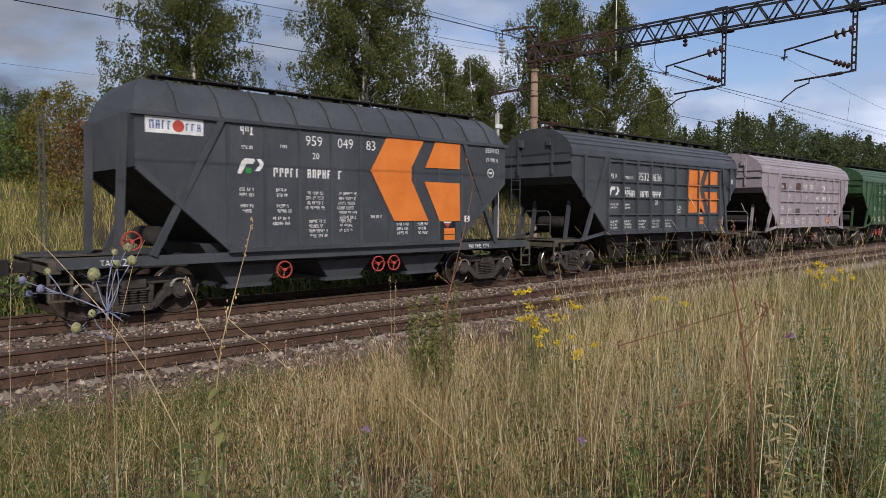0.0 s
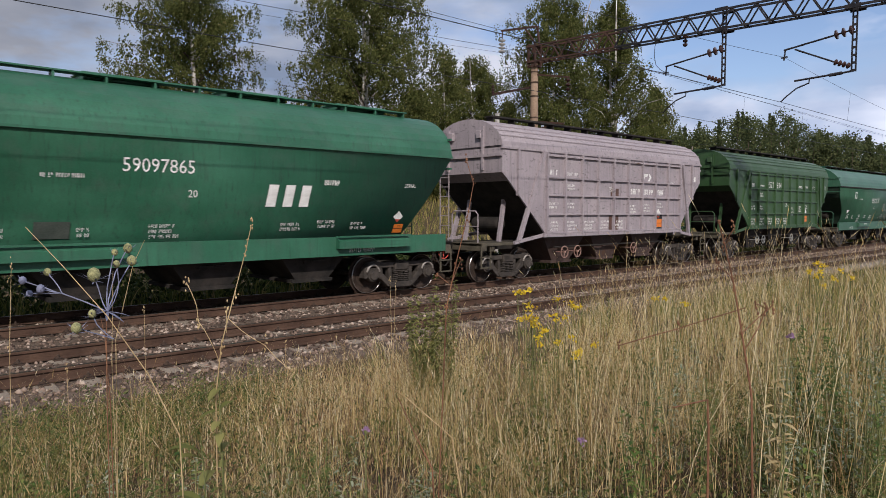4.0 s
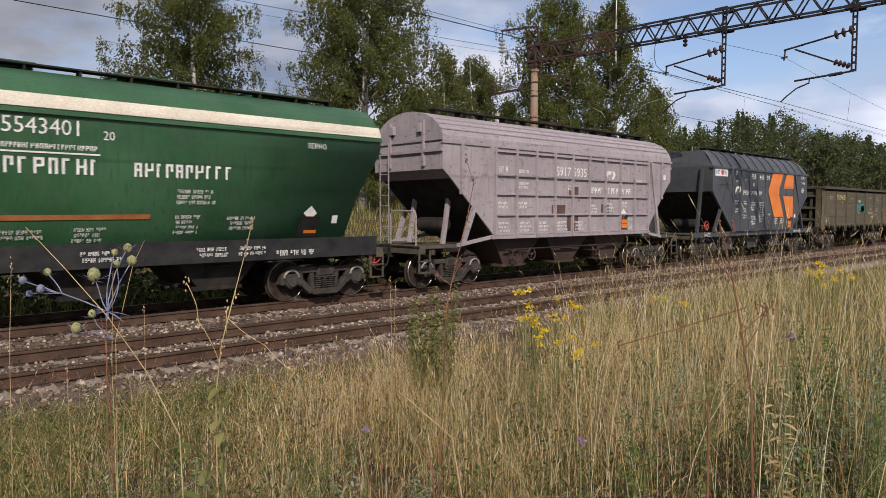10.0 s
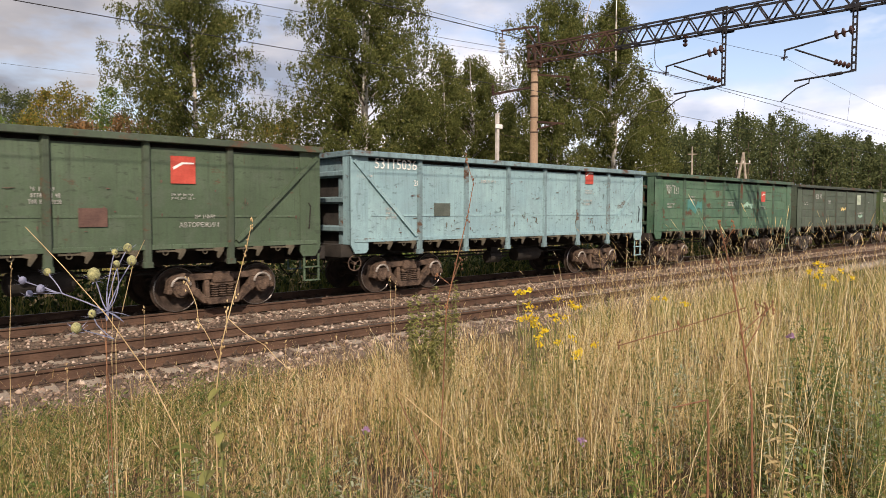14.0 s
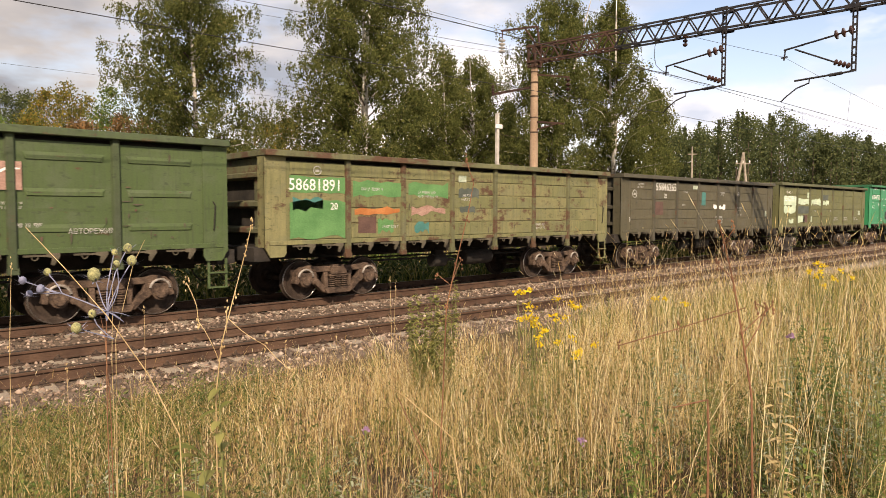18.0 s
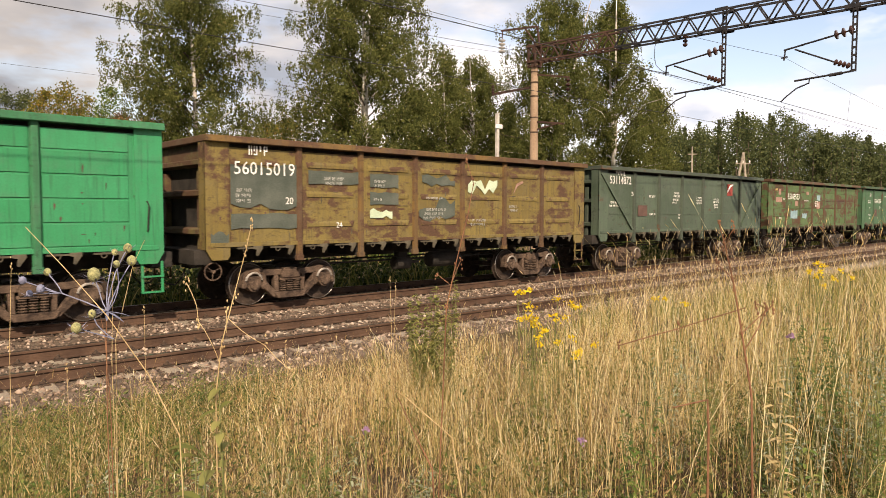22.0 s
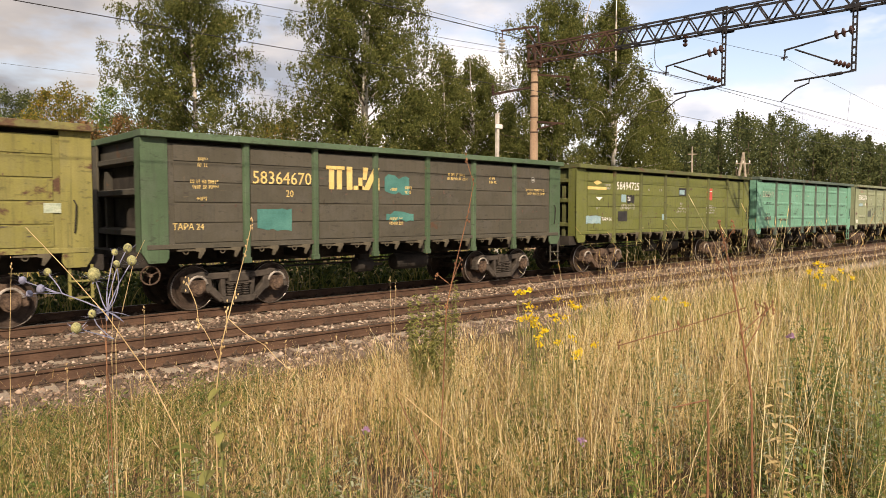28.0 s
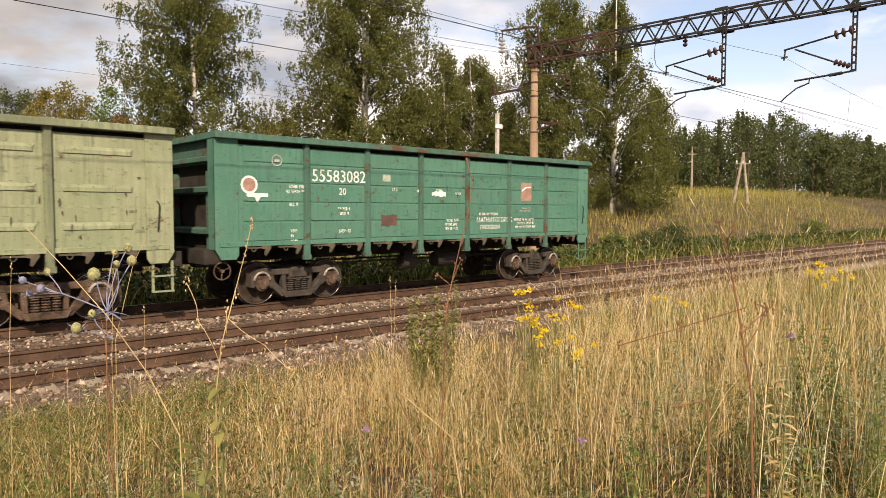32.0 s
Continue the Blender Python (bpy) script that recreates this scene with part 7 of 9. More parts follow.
# where the leading corner of the last wagon stands, by time
TAIL = [(0, 472.2), (1, 456.45), (2, 441.49), (3, 425.34), (5.5, 387.34), (6, 379.5), (7, 364.95), (8, 349.4), (9, 334.86), (10, 319.28), (11, 304.86), (12, 289.76), (13, 274.92),
        (14, 260.14), (17, 216.7), (18, 202.18), (19, 187.7), (20, 173.32), (21, 159.0), (22, 145.16), (23, 130.42), (24, 116.65), (25, 102.46), (28, 60.35), (29, 46.95),
        (30, 32.66), (31, 19.4), (32, 6.16)]
TRAIN = []          # (wagon, wheelsets, offset of its middle from the tail corner)


def build_train():
    for k, g in enumerate(GONDOLAS):
        if g["mat"] is None:
            g["mat"] = spec_green()
        w, sets = gondola(g, k)
        TRAIN.append((w, sets, -0.43 - (20 - k) * G_LEN + G_LEN / 2))
    front = -0.43 - 20 * G_LEN
    for k in range(12, -1, -1):
        make, length, spec = HOPPERS[k]
        w, sets = make(spec, 40 + k)
        TRAIN.append((w, sets, front - length / 2))
        front -= length


build_train()


# ---- overhead line ----
def lattice(a, b, depth, width, mat, parent, n, split=None):
    """A four-chord lattice beam from a to b, in pieces."""
    a, b = Vector(a), Vector(b)
    d = (b - a).normalized()
    s = d.cross(Vector((0, 0, 1))).normalized() * (width / 2)
    up = Vector((0, 0, depth))
    for name, off in (("lower_chord", s), ("lower_chord", -s), ("upper_chord", s + up), ("upper_chord", -s + up)):
        part(name, Build().beam(a + off, b + off, 0.075).mesh(name), mat, parent)
    for k in range(n):
        p, q = a + (b - a) * (k / n), a + (b - a) * ((k + 1) / n)
        m = (p + q) / 2
        bd = Build()
        for o in (s, -s):
            bd.beam(p + o, m + o + up, 0.05)
            bd.beam(m + o + up, q + o, 0.05)
        bd.beam(p + s, p - s, 0.045)
        bd.beam(m + s + up, m - s + up, 0.045)
        part("lattice_web", bd.mesh("lattice_web"), mat, parent)


def insulator(parent, a, b, n=3, r=0.10, mat=None, label="brown ribbed insulator"):
    a, b = Vector(a), Vector(b)
    bd = Build().tube([a, b], 0.03, 8)
    d = (b - a)
    for k in range(n):
        c = a + d * ((k + 0.5) / n)
        w = d.normalized() * min(0.07, d.length / n * 0.42)
        bd.tube([c - w, c - w * 0.5, c + w * 0.3, c + w], [0.04, r, r * 0.95, 0.05], 12)
    return part("insulator", bd.mesh("insulator"), mat or INSUL, parent, label)


PX, PY = 25.48, 21.39
ALONG = Vector((26.69 - PX, 8.12 - PY, 0)).normalized()      # from the mast across the tracks
BEAM_Z = 9.20
HANGERS = ((8.88, 7.03, 6.57), (13.33, 6.99, 11.11))         # drop posts: way along the beam, lower end, way to the cantilever's tip


def over(s, z):
    """A place in the gantry's plane: s metres from the mast across the tracks, z up."""
    return Vector((PX, PY, z)) + ALONG * s


def build_gantry():
    g = new("overhead_line_gantry")
    tagged(g, "steel lattice gantry over both tracks on concrete masts", "gantry")
    for s in (0.0, 24.5):
        c = over(s, 0)
        part("mast", Build().lathe([(0.22, -1.2), (0.21, 2.0), (0.195, 5.0), (0.172, BEAM_Z + 0.05)], c, "z", 18).mesh("mast"), POLE, g, "pale concrete mast")
        for z in (3.2, 5.9, 6.6, 7.6, 8.25, 8.75):
            part("mast_band", Build().lathe([(0.208, -0.03), (0.208, 0.03)], (c.x, c.y, z), "z", 14).mesh("mast_band"), RUSTY, g)
        cap = Build()
        for a, b in ((-0.2, -0.2), (-0.2, 0.2), (0.2, -0.2), (0.2, 0.2)):
            cap.beam((c.x + a, c.y + b, BEAM_Z - 0.25), (c.x + a, c.y + b, BEAM_Z + 0.85), 0.08)
        for z in (BEAM_Z - 0.2, BEAM_Z + 0.02, BEAM_Z + 0.75):
            for b in (-0.2, 0.2):
                cap.beam((c.x - 0.2, c.y + b, z), (c.x + 0.2, c.y + b, z), 0.08).beam((c.x + b, c.y - 0.2, z), (c.x + b, c.y + 0.2, z), 0.08)
        part("mast_head", cap.mesh("mast_head"), RUSTLAT, g, "rusty angle-iron seat of the beam")
    lattice(over(-0.3, BEAM_Z), over(4.3, BEAM_Z), 0.72, 0.46, RUSTLAT, g, 5)
    lattice(over(4.3, BEAM_Z), over(24.8, BEAM_Z), 0.72, 0.46, LATTICE, g, 23)
    # bracket on the mast head, with the feeder's insulator
    bd = Build().beam(over(0.28, BEAM_Z + 0.72), over(0.14, 10.86), 0.075).beam(over(0.14, 10.86), over(-1.98, 11.02), 0.085)
    bd.beam(over(-0.54, 10.86), over(0.0, 10.15), 0.06).beam(over(-1.93, 11.0), over(-1.94, 10.62), 0.04)
    part("feeder_bracket", bd.mesh("feeder_bracket"), RUSTLAT, g, "rusty bracket on the mast head")
    insulator(g, over(-1.94, 10.62), over(-1.96, 9.92), 4, 0.17, PALEINSUL, "pale ribbed insulator string")
    # cross bars on the mast
    part("cross_bar", Build().beam(over(0.1, 8.62), over(1.95, 8.26), 0.055, 0.07).mesh("cross_bar"), RUSTLAT, g)
    insulator(g, over(1.86, 8.24), over(1.86, 7.62), 3, 0.13)
    part("cross_bar", Build().beam(over(-0.1, 8.06), over(-2.55, 7.98), 0.07, 0.10).mesh("cross_bar"), RUSTLAT, g)
    insulator(g, over(-2.5, 8.02), over(-2.5, 8.45), 3, 0.08)
    part("cross_bar", Build().beam(over(-0.1, 6.43), over(1.66, 6.18), 0.06, 0.09).mesh("cross_bar"), RUSTLAT, g)
    part("cross_stay", Build().beam(over(-0.16, 5.98), over(1.36, 6.22), 0.06).mesh("cross_stay"), RUSTLAT, g)
    for s, low, tip in HANGERS:
        bd = Build()
        for e in (-0.062, 0.062):
            bd.beam(over(s + e, low), over(s + e, BEAM_Z + 0.84), 0.035, 0.05)
        for k in range(int((BEAM_Z + 0.8 - low) / 0.26)):
            bd.beam(over(s - 0.06, low + 0.05 + k * 0.26), over(s + 0.06, low + 0.05 + k * 0.26), 0.04, 0.08)
        part("drop_post", bd.mesh("drop_post"), LATTICE, g)
        for z in (BEAM_Z - 0.03, BEAM_Z + 0.72):
            for e in (-0.29, 0.29):
                cl = Build().box(over(s, z).x + e - 0.03, over(s, z).x + e + 0.03, over(s, z).y - 0.25, over(s, z).y + 0.25, z - 0.07, z + 0.07)
                part("post_clamp", cl.mesh("post_clamp"), LATTICE, g)
        # upper tube behind its insulators, strut, registration arm
        part("cantilever_tube", Build().tube([over(s - 0.68, low + 1.33), over(tip - 0.05, low + 1.07)], 0.034, 8).mesh("cantilever_tube"), LATTICE, g)
        insulator(g, over(s, low + 1.45), over(s - 0.68, low + 1.33), 3, 0.165)
        part("strut_tube", Build().tube([over(tip + 0.32, low + 1.05), over(s - 0.62, low + 0.42)], 0.030, 8).mesh("strut_tube"), LATTICE, g)
        insulator(g, over(s - 0.62, low + 0.42), over(s - 0.1, low + 0.20), 4, 0.11)
        part("wire_clamp", Build().beam(over(tip, low + 1.10), over(tip - 0.04, low + 0.70), 0.045).beam(over(tip - 0.14, low + 0.80), over(tip + 0.08, low + 0.82), 0.05).mesh("wire_clamp"), LATTICE, g)
        part("registration_arm", Build().tube([over(s, low + 0.03), over(s - 0.35, low), over(tip + 0.33, low - 0.09)], 0.036, 8)
             .tube([over(s - 0.35, low), over(s - 0.75, low - 0.03)], 0.06, 8).mesh("registration_arm"), LATTICE, g)
        arm = [over(tip + 0.84, low - 0.04), over(tip + 0.82, low - 0.22), over(tip + 0.42, low - 0.36), over(tip + 0.1, low - 0.60), over(tip - 0.12, low - 0.80)]
        part("steady_arm", Build().tube(arm, 0.026, 6).mesh("steady_arm"), LATTICE, g)
    insulator(g, over(7.33, 9.24), over(7.33, 8.78), 3, 0.10)
    loop = [over(a, b) for a, b in ((6.15, 9.35), (6.04, 9.0), (6.02, 8.6), (6.10, 8.22), (6.3, 8.0), (6.53, 7.86))]
    part("jumper_cable", Build().tube(loop, 0.012, 6).mesh("jumper_cable"), WIRE, g)
    return g


def wire(name, pts, r, label):
    bd = Build()
    bd.tube(pts, r, 5)
    o = part(name, bd.mesh(name), WIRE)
    tagged(o, label, "overhead wire", "wires of the overhead line")
    return o


def span(x0, x1, y0, y1, z0, z1, sag, n=18):
    return [(x0 + (x1 - x0) * t, y0 + (y1 - y0) * t, z0 + (z1 - z0) * t - 4 * sag * t * (1 - t)) for t in np.linspace(0, 1, n)]


def build_wires():
    for (s, low, tip), sag in zip(HANGERS, (0.30, 1.0)):
        m, c = over(tip - 0.04, low + 0.82), over(tip - 0.12, low - 0.80)
        wire("contact_wire", [(-38, c.y, c.z - 0.2), (-10, c.y, c.z - 0.19), (8, c.y, c.z - 0.17), tuple(c), (90, c.y + 0.5, c.z), (150, c.y, c.z)], 0.010, "thin dark contact wire over the track")
        right = span(m.x, 90, m.y, m.y + 0.4, m.z, m.z, sag)
        wire("catenary_wire", span(-40, m.x, m.y + 0.3, m.y, m.z, m.z, 1.1) + right[1:], 0.0065, "thin dark catenary wire over the track")
        for k in (2, 4, 6, 8, 10, 12):
            x, y, z = right[k]
            t = (x - c.x) / (90 - c.x)
            wire("dropper", [(x, c.y + 0.5 * t, c.z), (x, y, z)], 0.005, "thin dropper between contact and catenary wires")
    q = over(-1.96, 11.05)
    wire("feeder_wire", span(-35, q.x, q.y, q.y, 11.9, 11.05, 0.25) + [(90, q.y, 10.6)], 0.011, "dark feeder wire running from mast to mast")
    wire("line_wire", span(-35, PX, PY, PY, 9.45, 9.45, 1.0), 0.0055, "thin dark line wire beside the track")
    wire("line_wire", span(-45, 90, 38.0, 38.0, 9.3, 10.1, 0.6), 0.007, "thin wire of a field line behind the trees")


build_gantry()
build_wires()


# ---- trees ----
def leaf_quads(rng, centre, size, down=0.5, wide=0.40):
    """One small pointed leaf at each centre, hanging at random angles."""
    n = len(centre)
    a = rng.normal(0, 1, (n, 3))
    a[:, 2] -= down
    a /= np.linalg.norm(a, axis=1)[:, None]
    b = np.cross(a, rng.normal(0, 1, (n, 3)))
    b /= np.linalg.norm(b, axis=1)[:, None] + 1e-9
    s = (size * rng.uniform(0.6, 1.3, n))[:, None]
    p = np.stack([centre, centre + a * s * 0.5 + b * s * wide, centre + a * s, centre + a * s * 0.5 - b * s * wide], 1)
    return p.reshape(-1, 3), np.arange(4 * n).reshape(n, 4)


def outline_at(rows, z, way):
    """Reach of a crown at height z towards the way (-1 left to 1 right), from rows of (height, left, right)."""
    h = [r[0] for r in rows]
    a, b = np.interp(z, h, [r[1] for r in rows]), np.interp(z, h, [r[2] for r in rows])
    return np.where(way < 0, a, b)


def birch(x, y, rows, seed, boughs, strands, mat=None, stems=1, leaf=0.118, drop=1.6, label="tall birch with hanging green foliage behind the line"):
    """Boughs that leave the trunk and droop, hung with leafy strands; rows of (height over the eye, left, right) fit
    the crown to its outline in the camera's view.
    """
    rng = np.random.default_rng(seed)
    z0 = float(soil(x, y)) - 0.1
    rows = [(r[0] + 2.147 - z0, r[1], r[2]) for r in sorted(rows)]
    H = rows[-1][0]
    t = new("birch_tree")
    t.location = (x, y, z0)
    tagged(t, label, "tree", "birches behind the track")
    right = np.array([math.cos(radians(YAW)), -math.sin(radians(YAW))])
    deep = np.array([math.sin(radians(YAW)), math.cos(radians(YAW))])
    stem_lines = []
    for s in range(stems):
        lean = rng.normal(0, 0.5, 2) * (1.8 if stems > 1 else 0.6)
        top = H * (0.97 - 0.09 * s)
        line = [Vector((lean[0] * q ** 1.4 + 0.16 * math.sin(q * 6 + s), lean[1] * q ** 1.4 + 0.12 * math.cos(q * 5 + s), q * top)) for q in np.linspace(0, 1, 11)]
        part("trunk", Build().tube(line, [0.20 * H / 17 * (1 - 0.93 * q) + 0.012 for q in np.linspace(0, 1, 11)], 9).mesh("trunk", smooth=True), BARK, t, "white birch trunk")
        stem_lines.append(line)
    P, B = [], []
    limbs = 0
    for k in range(boughs):
        h = H * (0.05 + 0.95 * ((k + rng.random()) / boughs) ** 0.85)
        az = 2.399 * k + rng.normal(0, 0.5)
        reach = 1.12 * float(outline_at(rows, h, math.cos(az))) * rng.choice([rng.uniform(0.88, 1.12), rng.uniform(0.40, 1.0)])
        out = right * math.cos(az) + deep * math.sin(az)
        line = stem_lines[k % stems]
        foot_h = max(0.08 * H, h - 0.45 * reach - 0.3)
        q = min(10, foot_h / line[-1].z * 10)
        i = min(9, int(q))
        a = line[i].lerp(line[i + 1], q - i) if q < 10 else line[10]
        b = Vector((out[0] * reach, out[1] * reach, h))
        mid = a.lerp(b, 0.55) + Vector((0, 0, 0.16 * reach))
        if k % 2 == 0 and limbs < 46:
            limbs += 1
            part("limb", Build().tube([a, a.lerp(mid, 0.5) + Vector((0, 0, 0.05)), mid, b], [0.055, 0.042, 0.028, 0.008], 5).mesh("limb"), BARK if k % 3 == 0 else DARKBARK, t)
        n = max(4, int(strands * (0.35 + 0.65 * reach / 4.0)))
        u = rng.uniform(0.12, 1.0, n) ** 0.75
        A, M, Bv = np.array(a), np.array(mid), np.array(b)
        c = ((1 - u) ** 2)[:, None] * A + (2 * u * (1 - u))[:, None] * M + (u ** 2)[:, None] * Bv
        c += rng.normal(0, 1, (n, 3)) * np.array([0.24, 0.24, 0.20]) * (0.45 + 0.5 * u)[:, None]
        B.append(np.column_stack([c, u]))
    B = np.concatenate(B)
    per = 34
    L = drop * rng.uniform(0.25, 1.0, len(B)) ** 1.3 * (0.35 + 0.65 * B[:, 3])
    tt = rng.uniform(0, 1, (len(B), per))
    off = rng.normal(0, 1, (len(B), per, 3)) * (0.05 + 0.10 * (1 - tt) ** 2)[..., None]
    sway = rng.normal(0, 0.10, (len(B), 1, 2))
    p = B[:, None, :3] + off
    p[..., :2] += sway * (tt * L[:, None])[..., None]
    p[..., 2] -= tt * L[:, None]
    p = p.reshape(-1, 3)
    p = p[p[:, 2] > 0.1]
    v, f = leaf_quads(rng, p, leaf, 1.8, 0.33)
    # larger leaves added inside so that less sky shows through the crown
    inner = B[:, :3]
    m = np.repeat(inner * np.array([0.74, 0.74, 0.99]), 6, 0) + rng.normal(0, 0.22, (6 * len(inner), 3))
    v2, f2 = leaf_quads(rng, m, leaf * 1.7, 1.0, 0.38)
    raw("crown", np.concatenate([v, v2]), np.concatenate([f, f2 + len(v)]), mat or LEAFB).parent = t
    return t


def lay(px, depth):
    """Plan place on the sight line at px across the view, at that depth."""
    q = (px - 784) / 1212.5
    s, c = math.sin(radians(YAW)), math.cos(radians(YAW))
    return depth * (s + q * c), depth * (c - q * s)


WOOD_AT = (-700, 60, 300, 700, 1165, 1200, 1232, 1262, 1290, 1320, 1350, 1382, 1410, 1430, 1470, 1530, 1550, 1600, 1800)
WOOD_TOP = (215, 205, 150, 140, 150, 150, 166, 150, 186, 176, 176, 187, 170, 152, 148, 140, 122, 112, 110)     # rise of the wood's top along the view


def clumps_in(rng, H, W, n, per, spread):
    """Leaf places gathered in uneven boughs round a low crown."""
    m = max(6, n // per)
    a, h = rng.uniform(0, 6.283, m), rng.uniform(0.04, 1, m)
    wide = np.sin(np.pi * np.clip(0.22 + 0.78 * h, 0, 1)) ** 0.6
    r = W / 2 * wide * np.sqrt(rng.uniform(0.15, 1, m)) * (1 + 0.2 * np.sin(3 * a + 9 * h))
    c = np.stack([r * np.cos(a), r * np.sin(a), h * H], 1)
    p = c[:, None] + rng.normal(0, spread, (m, per, 3)) * np.array([1, 1, 0.75])
    p[..., 2] = np.clip(p[..., 2], 0.02, None)
    return p.reshape(-1, 3)


def build_trees():
    # crown rows follow each tree's outline in the camera's view, scaled by depth
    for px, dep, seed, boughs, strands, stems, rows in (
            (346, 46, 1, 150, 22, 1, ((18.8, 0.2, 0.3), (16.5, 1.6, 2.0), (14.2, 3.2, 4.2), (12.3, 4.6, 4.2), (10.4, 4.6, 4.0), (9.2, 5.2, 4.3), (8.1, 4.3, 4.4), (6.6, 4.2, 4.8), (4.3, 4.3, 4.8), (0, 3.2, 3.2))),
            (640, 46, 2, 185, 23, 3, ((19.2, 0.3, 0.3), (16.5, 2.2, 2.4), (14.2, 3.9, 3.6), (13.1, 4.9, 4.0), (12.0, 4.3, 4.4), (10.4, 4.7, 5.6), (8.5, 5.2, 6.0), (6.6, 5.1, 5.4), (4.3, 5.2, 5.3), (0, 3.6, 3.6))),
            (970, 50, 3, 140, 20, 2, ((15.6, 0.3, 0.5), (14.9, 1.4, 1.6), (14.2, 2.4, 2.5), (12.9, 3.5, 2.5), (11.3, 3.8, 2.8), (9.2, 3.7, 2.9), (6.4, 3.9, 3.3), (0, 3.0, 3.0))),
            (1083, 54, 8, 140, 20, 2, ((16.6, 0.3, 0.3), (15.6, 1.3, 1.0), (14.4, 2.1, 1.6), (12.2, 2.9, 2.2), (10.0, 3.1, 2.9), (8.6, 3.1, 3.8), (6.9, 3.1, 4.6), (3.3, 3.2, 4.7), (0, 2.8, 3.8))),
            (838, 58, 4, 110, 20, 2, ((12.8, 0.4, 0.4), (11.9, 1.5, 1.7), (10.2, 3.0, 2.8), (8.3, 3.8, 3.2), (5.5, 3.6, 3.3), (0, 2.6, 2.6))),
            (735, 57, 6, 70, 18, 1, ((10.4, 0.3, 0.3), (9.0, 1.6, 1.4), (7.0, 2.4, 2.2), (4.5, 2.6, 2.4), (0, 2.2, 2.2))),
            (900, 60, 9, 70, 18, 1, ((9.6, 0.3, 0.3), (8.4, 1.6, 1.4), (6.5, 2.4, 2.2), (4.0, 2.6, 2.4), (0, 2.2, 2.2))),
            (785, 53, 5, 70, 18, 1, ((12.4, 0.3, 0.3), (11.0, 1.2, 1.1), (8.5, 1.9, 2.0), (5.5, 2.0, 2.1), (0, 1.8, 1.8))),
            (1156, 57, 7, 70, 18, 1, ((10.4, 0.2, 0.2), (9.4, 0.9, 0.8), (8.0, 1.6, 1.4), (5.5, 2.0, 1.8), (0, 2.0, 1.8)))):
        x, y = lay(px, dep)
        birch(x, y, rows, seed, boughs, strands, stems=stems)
    rng = np.random.default_rng(77)
    vs, fs, n0 = [], [], 0
    trunks = Build()
    for k in range(170):
        px = rng.uniform(1175, 1720) if k < 132 else rng.uniform(-260, 90) if k < 156 else rng.uniform(100, 1150)
        dep = rng.uniform(105, 150)
        x, y = lay(px, dep)
        z = float(soil(x, y))
        rise = float(np.interp(px, WOOD_AT, WOOD_TOP)) * dep / 1212.5 + 2.147 - z
        H, W = rise * rng.triangular(0.62, 0.90, 1.04), rng.uniform(4.5, 8.5)
        if rng.random() < 0.20:
            m = 800
            h = rng.uniform(0.04, 1, m) ** 0.8
            r = (1 - h) * W * 0.46 * np.sqrt(rng.uniform(0.2, 1, m)) * (0.72 + 0.38 * np.sin(h * 44))
            a = rng.uniform(0, 6.283, m)
            p = np.stack([r * np.cos(a), r * np.sin(a), h * H * 1.04], 1)
        else:
            p = clumps_in(rng, H, W, 1250, 25, 0.55)
        v, f = leaf_quads(rng, p + np.array([x, y, z]), 0.37, 0.9, 0.36)
        vs.append(v), fs.append(f + n0)
        n0 += len(v)
        trunks.tube([(x, y, z - 0.3), (x + rng.normal(0, 0.2), y, z + H * 0.8)], [0.16, 0.04], 5)
    w = raw("far_woodland", np.concatenate(vs), np.concatenate(fs), LEAFW)
    tagged(w, "mixed green birch and spruce wood along the field", "woodland", kind="stuff")
    o = part("woodland_trunks", trunks.mesh("woodland_trunks"), DARKBARK)
    tagged(o, "thin grey trunks inside the distant wood", "trunks", kind="stuff")
    # bushes and small trees that turn yellow, on the rise behind the line
    for k, (px, dep, rise, W, mat, lab) in enumerate((
            (-60, 78, 205, 7.0, LEAFW, "dark green bush on the rise behind the line"), (10, 74, 212, 6.0, LEAFW, "dark green bush on the rise behind the line"),
            (52, 76, 206, 5.0, LEAFW, "dark green bush on the rise behind the line"), (88, 70, 208, 4.2, LEAFY, "yellow autumn bush on the rise behind the line"),
            (126, 68, 219, 4.6, LEAFY, "orange and yellow autumn bush behind the line"), (158, 72, 200, 4.4, LEAFY, "yellow autumn bush on the rise behind the line"),
            (200, 66, 212, 3.4, LEAFG, "fresh green young tree on the rise"), (222, 64, 168, 3.0, LEAFR, "reddish brown bush on the rise"), (262, 68, 160, 4.0, LEAFR, "reddish brown bush on the rise"),
            (478, 66, 152, 4.0, LEAFY, "low yellow bush between the birches"), (512, 70, 160, 3.8, LEAFY, "low yellow bush between the birches"), (60, 60, 165, 5.0, LEAFY, "low yellowing scrub behind the line"),
            (0, 58, 160, 5.5, LEAFG, "low green scrub behind the line"), (150, 58, 150, 5.0, LEAFR, "low reddish scrub behind the line"), (300, 60, 130, 5.0, LEAFG, "low green scrub behind the line"),
            (420, 60, 120, 5.0, LEAFG, "low green scrub behind the line"), (560, 60, 110, 5.0, LEAFG, "low green scrub behind the line"), (760, 62, 120, 6.0, LEAFW, "dark green scrub under the birches"),
            (900, 62, 130, 6.0, LEAFW, "dark green scrub under the birches"), (1030, 62, 110, 6.0, LEAFW, "dark green scrub under the birches"))):
        x, y = lay(px, dep)
        z = float(soil(x, y))
        H = rise * dep / 1212.5 + 2.147 - z
        b = new("shrub")
        b.location = (x, y, z)
        tagged(b, lab, "shrub")
        r2 = np.random.default_rng(500 + k)
